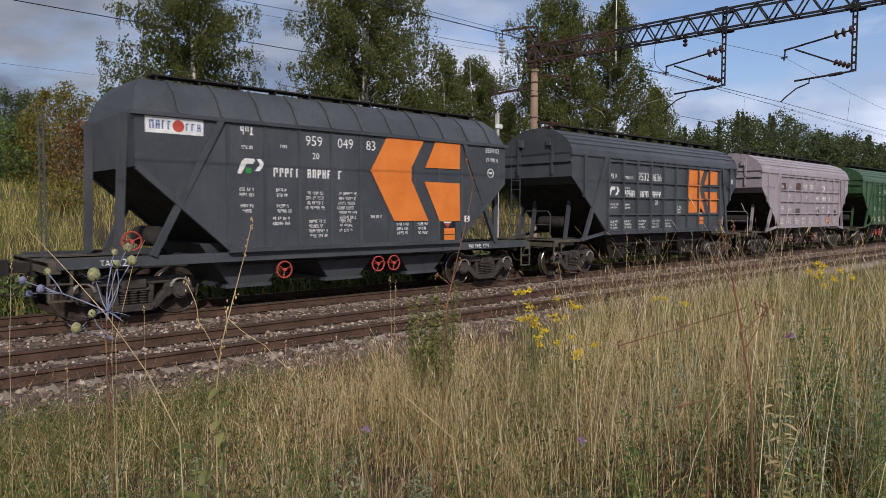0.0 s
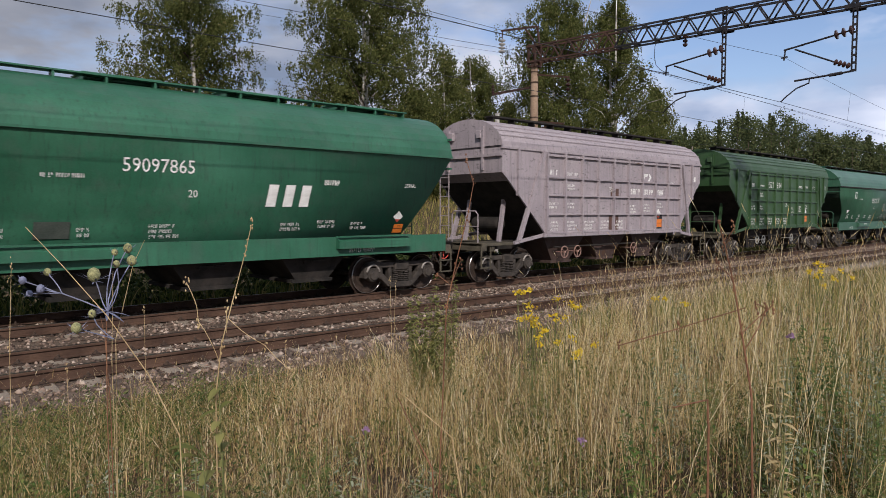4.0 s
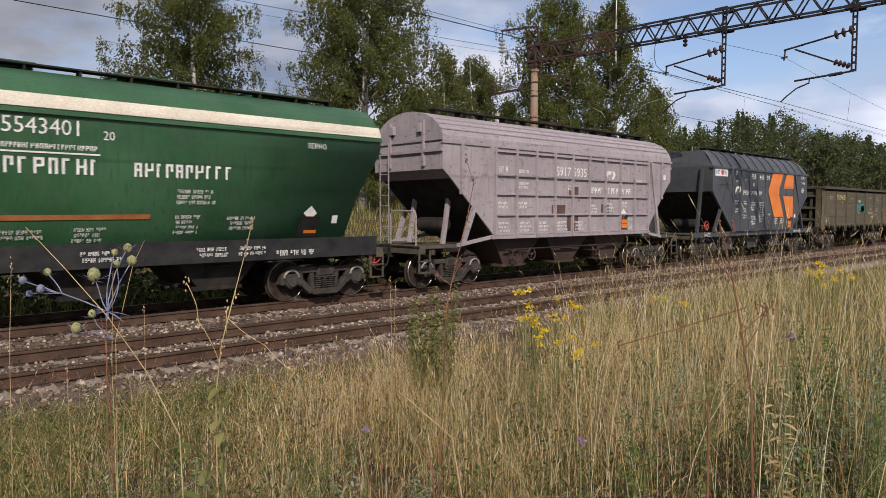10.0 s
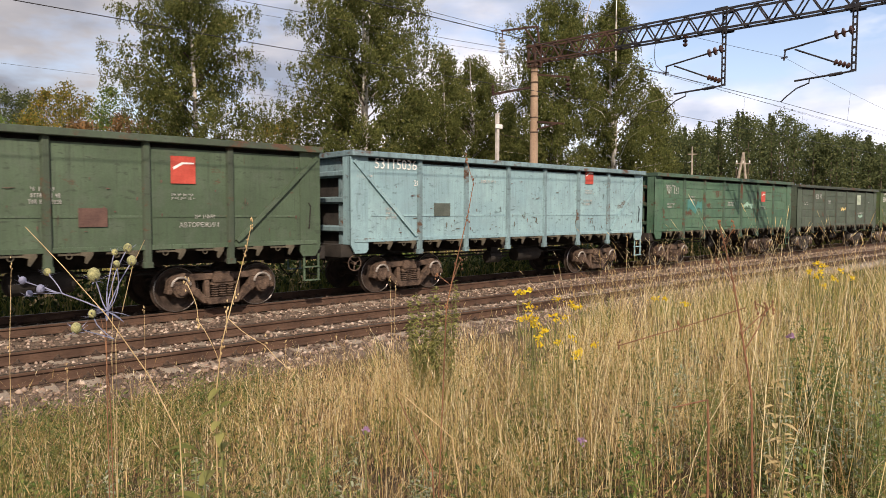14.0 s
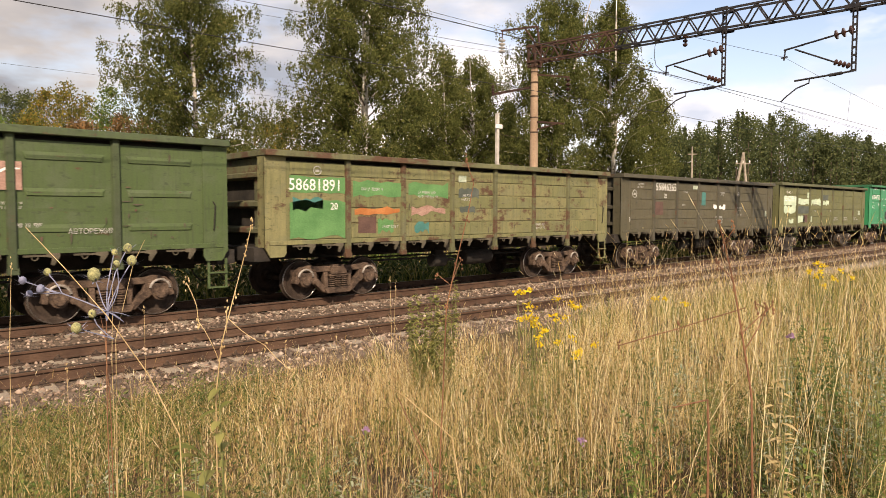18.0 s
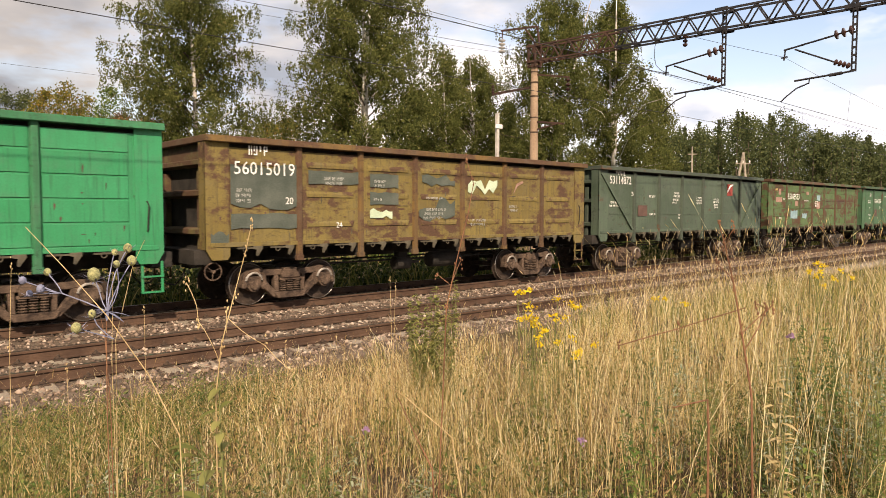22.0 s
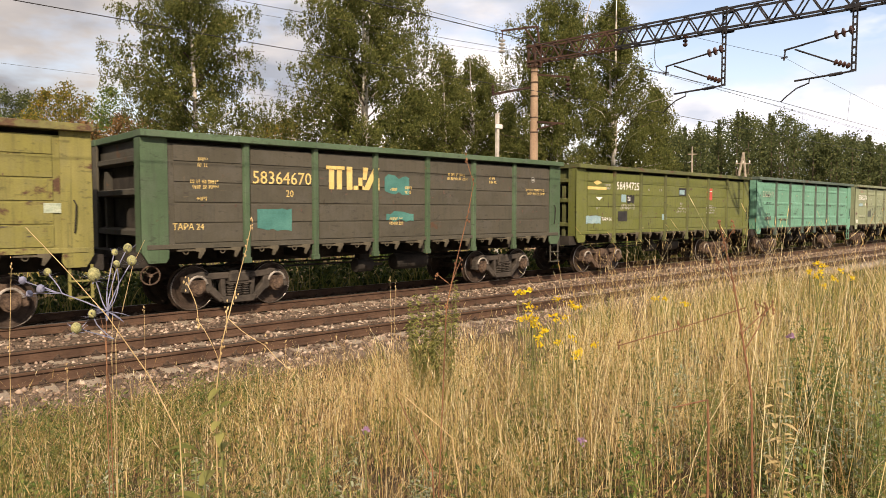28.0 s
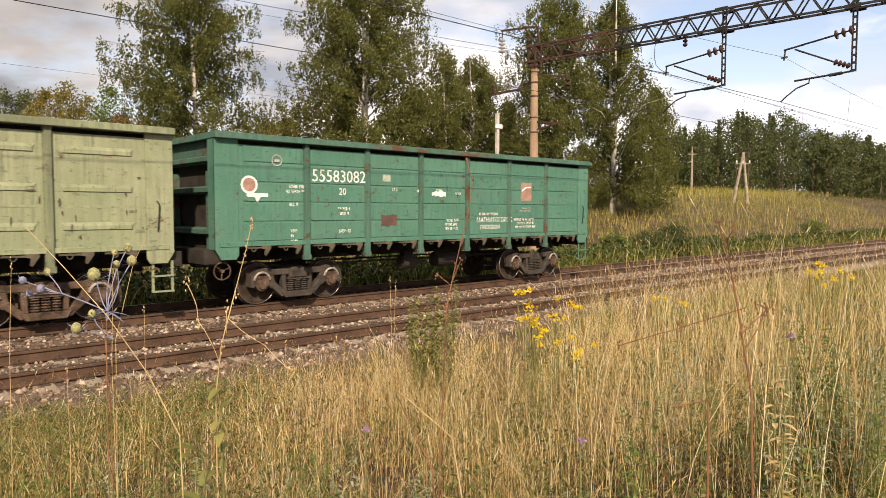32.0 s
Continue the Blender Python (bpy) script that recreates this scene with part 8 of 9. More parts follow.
        v, f = leaf_quads(r2, clumps_in(r2, H, W, 4200, 30, 0.34), 0.21, 0.3, 0.38)
        raw("foliage", v, f, mat).parent = b
        st = Build()
        for e in range(4):
            a = 1.571 * e + k
            st.tube([(0, 0, -0.2), (0.12 * W * math.cos(a), 0.12 * W * math.sin(a), H * 0.4), (0.3 * W * math.cos(a), 0.3 * W * math.sin(a), H * 0.8)], [0.06, 0.04, 0.012], 5)
        part("trunk", st.mesh("trunk"), DARKBARK, b)


def bush(x, y, H, W, seed, mat, label, n=2200, leaf=0.11):
    rng = np.random.default_rng(seed)
    b = new("bush")
    b.location = (x, y, float(soil(x, y)))
    tagged(b, label, "bush")
    p = rng.normal(0, 1, (n, 3))
    p /= np.linalg.norm(p, axis=1)[:, None]
    p *= (rng.uniform(0.25, 1, n) ** 0.5)[:, None] * (1 + 0.25 * np.sin(p[:, :1] * 5 + seed) + 0.2 * np.cos(p[:, 1:2] * 6))
    p = p * np.array([W / 2, W / 2, H / 2]) + np.array([0, 0, H * 0.48])
    v, f = leaf_quads(rng, p, leaf, 0.0)
    raw("foliage", v, f, mat).parent = b
    t = Build()
    for k in range(6):
        a = 6.28 * k / 6
        t.tube([(0, 0, -0.1), (0.25 * W * math.cos(a), 0.25 * W * math.sin(a), H * 0.5), (0.35 * W * math.cos(a), 0.35 * W * math.sin(a), H * 0.8)], [0.03, 0.02, 0.006], 5)
    part("stems", t.mesh("stems"), DARKBARK, b)


build_trees()


# ---- posts and poles in the field ----
def build_posts():
    x, y = lay(879, 34)
    p = new("marker_post")
    p.location = (x, y, float(soil(x, y)))
    tagged(p, "white concrete marker post with a small number board", "post")
    part("post_shaft", Build().box(-0.08, 0.08, -0.08, 0.08, -0.4, 7.1).mesh("post_shaft", 0.015), POLEWHITE, p)
    part("post_board", Build().box(-0.24, 0.24, -0.13, -0.09, 6.35, 6.55).mesh("post_board"), WHITE, p)
    x, y = lay(1312, 74)
    z = float(soil(x, y))
    a = new("timber_pole")
    a.location = (x, y, z)
    tagged(a, "weathered A-shaped timber line pole standing in the field", "line pole")
    s, c = math.cos(radians(YAW)), -math.sin(radians(YAW))
    top = 2.147 + (374 - 270) / 1212.5 * 74 - z
    part("pole_leg", Build().tube([(-1.0 * s, -1.0 * c, -0.3), (0, 0, top)], [0.17, 0.11], 9).mesh("pole_leg"), TIMBER, a)
    part("pole_leg", Build().tube([(0.6 * s, 0.6 * c, -0.3), (0, 0, top)], [0.17, 0.11], 9).mesh("pole_leg"), TIMBER, a)
    part("cross_arm", Build().beam((-0.8 * s, -0.8 * c, top - 1.2), (0.8 * s, 0.8 * c, top - 1.2), 0.12).mesh("cross_arm"), TIMBER, a)
    for k in (-0.7, 0, 0.7):
        part("pin_insulator", Build().lathe([(0.04, 0), (0.09, 0.1), (0.05, 0.3)], (k * s, k * c, top - 1.15), "z", 8).mesh("pin_insulator"), WHITE, a)
    # a second line pole at the wood's edge, and a far mast of the line
    x, y = lay(1222, 92)
    b = new("timber_pole")
    b.location = (x, y, float(soil(x, y)))
    tagged(b, "slim timber pole at the edge of the wood", "line pole")
    part("pole_leg", Build().tube([(0, 0, -0.3), (0, 0, 6.0)], [0.16, 0.10], 9).mesh("pole_leg"), TIMBER, b)
    part("cross_arm", Build().beam((-0.6 * s, -0.6 * c, 5.0), (0.6 * s, 0.6 * c, 5.0), 0.12).mesh("cross_arm"), TIMBER, b)
    # low concrete edge of a small bridge under the near track
    d = new("culvert_headwall")
    tagged(d, "low concrete bridge edge beside the near track", "bridge edge")
    part("walkway_slab", Build().box(26, 58, 8.75, 9.35, -0.16, -0.04).mesh("walkway_slab", 0.02), CONCRETE, d, "pale concrete walkway slab")
    # dark box added in place of the shaded hollow below the slab
    part("wall_face", Build().box(30.5, 58, 8.85, 9.25, -1.2, -0.16).mesh("wall_face", 0.02), DARK, d, "dark block standing for the shade under the slab")


POLEWHITE = vary("whitewashed_concrete", (0.36, 0.34, 0.32), (0.55, 0.53, 0.50), 2, 0.9, 0.0, 20, 0.3)
build_posts()
for px, dep, H, W, sd, mat, lab in ((1192, 45, 1.5, 1.9, 31, LEAFW, "dark green bush standing in dry grass"), (1150, 42, 1.2, 2.6, 32, LEAFW, "low dark green bush by the track"), (365, 30, 2.6, 2.4, 33, LEAFG, "bright green bush behind the track"),
                                    (1090, 40, 1.0, 1.6, 34, LEAFG, "low green bush by the track"), (1440, 62, 1.1, 2.2, 35, LEAFG, "green weeds in the field"), (690, 30, 1.3, 2.2, 36, LEAFG, "green bush behind the track"), (120, 34, 2.2, 3.0, 37, LEAFY, "yellowing bush behind the track")):
    bx, by = lay(px, dep)
    bush(bx, by, H, W, sd, mat, lab)


# ---- meadow ----
def blades(rng, x, y, z, height, width, lean, seg=3, curl=0.25, heads=0.0, way=None):
    """Tapered bent strips, one for each stalk."""
    n = len(x)
    ang, face = rng.uniform(0, 6.283, n) if way is None else way, rng.uniform(0, 6.283, n)
    dx, dy = np.cos(ang) * lean, np.sin(ang) * lean
    wx, wy = np.cos(face), np.sin(face)
    t = np.linspace(0, 1, seg + 1)
    P = []
    for i, q in enumerate(t):
        w = width * (1 - 0.85 * q)
        b = q + curl * q * q
        px, py = x + dx * height * b * q, y + dy * height * b * q
        pz = z + height * q * (1 - 0.25 * lean * q)
        P.append(np.stack([px - wx * w, py - wy * w, pz], 1))
        P.append(np.stack([px + wx * w, py + wy * w, pz], 1))
    V = np.stack(P, 1)
    k = 2 * (seg + 1)
    idx = np.arange(n)[:, None] * k
    F = np.concatenate([idx + np.array([2 * i, 2 * i + 1, 2 * i + 3, 2 * i + 2]) for i in range(seg)], 0)
    v = V.reshape(-1, 3)
    if heads > 0:
        sel = rng.random(n) < heads
        m = int(sel.sum())
        tip, low = (V[sel, -1] + V[sel, -2]) / 2, (V[sel, -3] + V[sel, -4]) / 2
        d = (tip - low)
        d /= np.linalg.norm(d, axis=1)[:, None]
        L, r = rng.uniform(0.05, 0.13, m)[:, None], rng.uniform(0.0010, 0.0024, m)[:, None] * (1 + np.hypot(tip[:, 0], tip[:, 1])[:, None] * 0.05)
        sx = np.stack([wx[sel], wy[sel], np.zeros(m)], 1)
        sy = np.cross(d, sx)
        c0, c1, c2 = tip - d * L * 0.6, tip - d * L * 0.1, tip + d * L * 0.4
        hv = np.stack([c0, c1 + sx * r, c2, c1 - sx * r, c1 + sy * r, c1 - sy * r], 1).reshape(-1, 3)
        hi = np.arange(m)[:, None] * 6 + len(v)
        hf = np.concatenate([hi + np.array([0, 1, 2, 3]), hi + np.array([0, 4, 2, 5])], 0)
        v, F = np.concatenate([v, hv]), np.concatenate([F, hf])
    return v, F


def fan(rng, n, r0, r1, a0, a1, ymax):
    """Random places in the view's wedge, between two distances and bearings, nearer than ymax."""
    r = np.sqrt(rng.uniform(r0 * r0, r1 * r1, n))
    a = np.radians(YAW + rng.uniform(a0, a1, n))
    x, y = r * np.sin(a), r * np.cos(a)
    ok = y < ymax
    return x[ok], y[ok]


def strew(name, parts, mat, label, category):
    vs, fs, n0 = [], [], 0
    for v, f in parts:
        vs.append(v), fs.append(f + n0)
        n0 += len(v)
    o = raw(name, np.concatenate(vs), np.concatenate(fs), mat)
    tagged(o, label, category, kind="stuff")
    return o


def build_meadow():
    rng = np.random.default_rng(11)
    straw, green, brown = [], [], []
    def lush(x, y):
        """0 on the low open side of the bank, 1 where the tall growth stands."""
        return np.clip((x - 3.0 - 0.30 * y) / 5.5, 0, 1)

    def mottle(x, y, sc, zz):
        return np.array([noise.noise(Vector((a * sc, b * sc, zz))) for a, b in zip(x, y)])

    def clumps(n, r0, r1, a0, a1, ymax, per, spread):
        """Places that gather in tussocks."""
        cx, cy = fan(rng, n, r0, r1, a0, a1, ymax)
        m = rng.poisson(per, len(cx)) + 1
        i = np.repeat(np.arange(len(cx)), m)
        return cx[i] + rng.normal(0, spread, len(i)), cy[i] + rng.normal(0, spread, len(i)), i

    def straw_share(x, y):
        brg = np.degrees(np.arctan2(x, y)) - YAW
        return np.where(brg < -10, 0.07, 0.17) + 0.74 * np.exp(-((brg + 3) / np.where(brg < -3, 16.0, 11.5)) ** 2) * np.clip((np.hypot(x, y) - 2.4) / 2.4, 0.15, 1) + 0.10 * (brg > 12)

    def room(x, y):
        """How tall the growth may stand: up to a top line, by bearing and depth, that fits the camera's view."""
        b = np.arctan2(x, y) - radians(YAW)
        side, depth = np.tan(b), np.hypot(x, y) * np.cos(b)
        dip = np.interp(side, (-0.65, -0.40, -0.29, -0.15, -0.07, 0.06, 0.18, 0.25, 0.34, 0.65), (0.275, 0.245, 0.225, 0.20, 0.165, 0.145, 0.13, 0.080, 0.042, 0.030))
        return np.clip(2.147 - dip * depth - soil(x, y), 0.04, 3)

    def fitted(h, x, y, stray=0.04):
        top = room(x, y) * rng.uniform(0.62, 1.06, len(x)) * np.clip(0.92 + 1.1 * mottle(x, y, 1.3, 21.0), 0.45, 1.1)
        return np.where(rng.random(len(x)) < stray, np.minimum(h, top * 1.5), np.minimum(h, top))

    # matted litter near the ground
    x, y = fan(rng, 15000, 3.2, 9.5, -40, 44, 8.9)
    litter = blades(rng, x, y, soil(x, y) + 0.01, rng.uniform(0.08, 0.30, len(x)), 0.0014, rng.uniform(0.5, 1.7, len(x)), 3, 0.2)
    # dry stalks in tussocks that lean together
    for r0, r1, n, per, hlo, hhi, wd in ((2.6, 5.0, 800, 8, 0.40, 0.95, 0.0016), (5.0, 9.0, 2100, 9, 0.40, 1.0, 0.0024), (9.0, 26.0, 2900, 8, 0.45, 1.05, 0.0046)):
        x, y, i = clumps(n, r0, r1, -40, 44, 8.9, per, 0.06 + 0.006 * r0)
        g, tuft = lush(x, y), mottle(x, y, 0.8, 3.0)
        tall, lean0, way0 = rng.uniform(0.65, 1.15, i.max() + 1)[i], rng.uniform(0.0, 0.42, i.max() + 1)[i], rng.uniform(0, 6.283, i.max() + 1)[i]
        keep = rng.random(len(x)) < straw_share(x, y) * (0.62 + 3.0 * tuft)
        x, y, g, tall, lean0, way0 = x[keep], y[keep], g[keep], tall[keep], lean0[keep], way0[keep]
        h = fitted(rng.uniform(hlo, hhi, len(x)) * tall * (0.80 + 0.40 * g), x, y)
        straw.append(blades(rng, x, y, soil(x, y), h, wd, np.abs(lean0 + rng.normal(0, 0.15, len(x))), 4, 0.45, 0.55, way0 + rng.normal(0, 0.9, len(x))))
    # green blades in tussocks, with bare dark gaps between them
    for r0, r1, n, per, hlo, hhi, wd in ((2.8, 5.0, 1800, 11, 0.12, 0.50, 0.0020), (5.0, 9.0, 3300, 10, 0.12, 0.52, 0.0028), (9.0, 26.0, 4600, 9, 0.20, 0.70, 0.0050)):
        x, y, i = clumps(n, r0, r1, -42, 46, 8.9, per, 0.06 + 0.006 * r0)
        g, tuft = lush(x, y), mottle(x, y, 0.7, 9.0)
        tall = rng.uniform(0.5, 1.3, i.max() + 1)[i]
        brg = np.degrees(np.arctan2(x, y)) - YAW
        keep = rng.random(len(x)) < (0.52 + 2.6 * tuft) * np.where(brg < -6, 0.72, np.where(brg > 10, 1.35, 1.0)) * (1 - 0.42 * np.exp(-((brg + 1) / 13.0) ** 2))
        x, y, g, tuft, tall = x[keep], y[keep], g[keep], tuft[keep], tall[keep]
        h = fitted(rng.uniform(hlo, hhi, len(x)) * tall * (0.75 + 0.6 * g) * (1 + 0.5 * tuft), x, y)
        green.append(blades(rng, x, y, soil(x, y), h, wd, rng.uniform(0.05, 0.65, len(x)), 4, 0.7))
    # lodged, criss-crossing straw, thickest where the growth is trodden
    x, y = fan(rng, 2600, 3.0, 8.0, -36, 44, 7.6)
    straw.append(blades(rng, x, y, soil(x, y) + rng.uniform(0.02, 0.22, len(x)), rng.uniform(0.4, 0.9, len(x)), 0.0009, rng.uniform(0.7, 1.5, len(x)), 4, 0.1))
    x, y = rng.normal(4.5, 0.55, 900), rng.normal(2.6, 0.5, 900)
    straw.append(blades(rng, x, y, soil(x, y) + rng.uniform(0.05, 0.35, 900), rng.uniform(0.3, 0.7, 900), 0.0013, rng.uniform(0.9, 1.7, 900), 4, 0.1))
    # tall thin stalks with seed heads on the view's right side, and single ones elsewhere
    x, y = fan(rng, 1500, 3.4, 12.0, 9, 40, 8.0)
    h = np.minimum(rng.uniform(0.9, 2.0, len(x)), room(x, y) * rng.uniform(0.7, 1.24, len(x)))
    straw.append(blades(rng, x, y, soil(x, y), h, 0.0024, rng.uniform(0.02, 0.30, len(x)), 6, 0.5, 0.7))
    x, y = fan(rng, 260, 3.6, 9.0, -34, 10, 7.8)
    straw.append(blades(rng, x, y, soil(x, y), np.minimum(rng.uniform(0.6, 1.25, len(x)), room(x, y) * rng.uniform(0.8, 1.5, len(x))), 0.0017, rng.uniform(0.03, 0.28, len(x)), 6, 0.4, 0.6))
    x, y = fan(rng, 3600, 3.0, 9.4, -38, 40, 8.6)
    brown.append(blades(rng, x, y, soil(x, y), fitted(rng.uniform(0.25, 0.8, len(x)), x, y), 0.0016, rng.uniform(0.05, 0.6, len(x)), 4, 0.3, 0.9))
    strew("dry_grass", straw, STRAW, "tall dry straw-coloured grass stalks with seed heads", "grass")
    strew("green_grass", green, BLADE, "green and fading grass blades on the bank", "grass")
    strew("grass_litter", [litter], LITTER, "matted brown and grey dead grass near the ground", "litter")
    # low broad-leaved herbs between the tussocks
    cx, cy = fan(rng, 2300, 3.0, 9.2, -40, 44, 8.5)
    ok = rng.random(len(cx)) < np.clip(1.1 - straw_share(cx, cy), 0.25, 1)
    cx, cy = cx[ok], cy[ok]
    m = rng.integers(20, 60, len(cx))
    i = np.repeat(np.arange(len(cx)), m)
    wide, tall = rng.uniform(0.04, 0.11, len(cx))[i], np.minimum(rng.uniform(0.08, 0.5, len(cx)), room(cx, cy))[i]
    lx, ly = cx[i] + rng.normal(0, 1, len(i)) * wide, cy[i] + rng.normal(0, 1, len(i)) * wide
    v, f = leaf_quads(rng, np.stack([lx, ly, soil(lx, ly) + rng.uniform(0, 1, len(i)) ** 0.7 * tall], 1), 0.042, -0.2, 0.20)
    strew("meadow_herbs", [(v, f)], LEAFH, "low green broad-leaved herbs between the tussocks", "herbs")
    strew("withered_herbs", brown, BROWNW, "brown withered herb stems among the grass", "herbs")
    # the field beyond the line
    far = []
    x, y = rng.uniform(5, 95, 20000), rng.uniform(23.0, 42, 20000)
    far.append(blades(rng, x, y, soil(x, y), rng.uniform(0.4, 1.0, len(x)), 0.012, rng.uniform(0.1, 0.5, len(x)), 2, 0.3))
    x, y = rng.uniform(-30, 150, 24000), rng.uniform(36, 95, 24000)
    far.append(blades(rng, x, y, soil(x, y), rng.uniform(0.5, 1.1, len(x)), 0.03, rng.uniform(0.1, 0.5, len(x)), 2, 0.3))
    x, y = rng.uniform(-30, 8, 14000), rng.uniform(23.0, 42, 14000)
    far.append(blades(rng, x, y, soil(x, y), rng.uniform(0.4, 1.0, len(x)), 0.012, rng.uniform(0.1, 0.5, len(x)), 2, 0.3))
    strew("field_grass", far, FIELDG, "dry yellow meadow grass in the field beyond the line", "grass")
    g = []
    x, y = rng.uniform(-30, 130, 26000), rng.uniform(18.4, 80, 26000)
    g.append(blades(rng, x, y, soil(x, y), rng.uniform(0.2, 0.55, len(x)), 0.02, rng.uniform(0.2, 0.7, len(x)), 2, 0.3))
    x, y = rng.uniform(-25, 75, 9000), rng.uniform(17.8, 20.6, 9000)
    g.append(blades(rng, x, y, soil(x, y) - 0.05, rng.uniform(0.5, 1.25, len(x)), 0.022, rng.uniform(0.1, 0.6, len(x)), 3, 0.4))
    strew("field_herbs", g, BLADE, "green herbs among the dry field grass", "herbs")


build_meadow()


def track_weeds():
    """A low ragged fringe of leafy weeds along the far edge of the ballast, and thin growth all round the standpoint."""
    rng = np.random.default_rng(19)
    n = 60000
    x, y = rng.uniform(-25, 90, n), rng.uniform(18.0, 20.8, n)
    top = 1.05 + 0.45 * np.array([noise.noise(Vector((a * 0.35, b * 0.6, 5.0))) for a, b in zip(x, y)])
    z = soil(x, y) + rng.uniform(0, 1, n) ** 0.8 * np.clip(top, 0.7, 1.6)
    v, f = leaf_quads(rng, np.stack([x, y, z], 1), 0.14, 0.0)
    o = raw("trackside_weeds", v, f, WEEDS)
    tagged(o, "leafy weeds along the ballast edge, darkened for the train's shade", "weeds", kind="stuff")
    x, y = rng.uniform(-30, 34, 14000), rng.uniform(-22, 8.8, 14000)
    ok = ~((x > 0) & (np.abs(np.degrees(np.arctan2(x, y)) - YAW) < 42) & (np.hypot(x, y) < 24)) & (np.hypot(x, y) > 1.0)
    x, y = x[ok], y[ok]
    v, f = blades(rng, x, y, soil(x, y), rng.uniform(0.25, 0.7, len(x)), 0.008, rng.uniform(0.1, 0.6, len(x)), 2, 0.4)
    o = raw("bank_grass", v, f, STRAW)
    tagged(o, "dry grass on the rest of the bank", "grass", kind="stuff")


track_weeds()


# ---- plants that stand out on the bank ----
def spot(u, v, d):
    """The place d metres out on the sight line at u across and v down."""
    m = VIEW
    way = m.to_3x3() @ Vector(((u - 784) / 1212.5, (441 - v) / 1212.5, -1.0))
    return m.translation + way * d


HOLLY = vary("sea_holly_blue", (0.13, 0.14, 0.21), (0.26, 0.28, 0.40), 20, 0.7, 0.0, 90, 0.3)
HOLLYHEAD = vary("sea_holly_head", (0.17, 0.18, 0.09), (0.36, 0.35, 0.17), 60, 0.8, 0.0, 300, 0.8, 0.003, grain=0.5)
STEMRED = vary("reddish_dry_stem", (0.13, 0.06, 0.035), (0.24, 0.12, 0.065), 6, 0.8, 0.0, 60, 0.3)
STEMTAN = vary("tan_dry_stem", (0.34, 0.24, 0.12), (0.52, 0.40, 0.22), 6, 0.8, 0.0, 60, 0.3)
PETALY = island_mat("yellow_petals", [(0.0, (0.62, 0.42, 0.02)), (1.0, (0.80, 0.62, 0.04))], 0.6, 0.3)
PETALP = island_mat("purple_petals", [(0.0, (0.30, 0.17, 0.34)), (1.0, (0.46, 0.32, 0.46))], 0.6, 0.3)
LEAFS = island_mat("sow_thistle_leaves", [(0.0, (0.15, 0.17, 0.05)), (1.0, (0.34, 0.33, 0.12))], 0.6, 0.45)
WITHER = island_mat("withered_leaves", [(0.0, (0.34, 0.26, 0.12)), (1.0, (0.62, 0.50, 0.28))], 0.7, 0.35)


def bend(a, b, n=7, sway=0.02, seed=0):
    r = random.Random(seed)
    a, b = Vector(a), Vector(b)
    k = Vector((r.uniform(-1, 1), r.uniform(-1, 1), 0)) * sway
    return [a.lerp(b, t) + k * math.sin(math.pi * t) + Vector((r.uniform(-1, 1), r.uniform(-1, 1), 0)) * sway * 0.15 for t in np.linspace(0, 1, n)]


def leaf_blade(b, base, way, length, width, droop=0.3, seg=5):
    """A pointed leaf with a fold along the middle."""
    base, way = Vector(base), Vector(way).normalized()
    side = way.cross(Vector((0, 0, 1)))
    side = side.normalized() if side.length > 1e-4 else Vector((1, 0, 0))
    v, f = [], []
    for i in range(seg + 1):
        t = i / seg
        c = base + way * length * t + Vector((0, 0, -droop * length * t * t))
        w = width * math.sin(math.pi * min(1, 0.08 + 0.92 * t)) ** 0.8 * (1 - 0.35 * t)
        lift = Vector((0, 0, w * 0.35))
        v += [c - side * w + lift, c, c + side * w + lift]
    for i in range(seg):
        f += [(i * 3, i * 3 + 1, i * 3 + 4, i * 3 + 3), (i * 3 + 1, i * 3 + 2, i * 3 + 5, i * 3 + 4)]
    b.add(v, f)


def root_of(u, v, d):
    p = spot(u, v, d)
    p.z = float(soil(p.x, p.y)) - 0.03
    return p


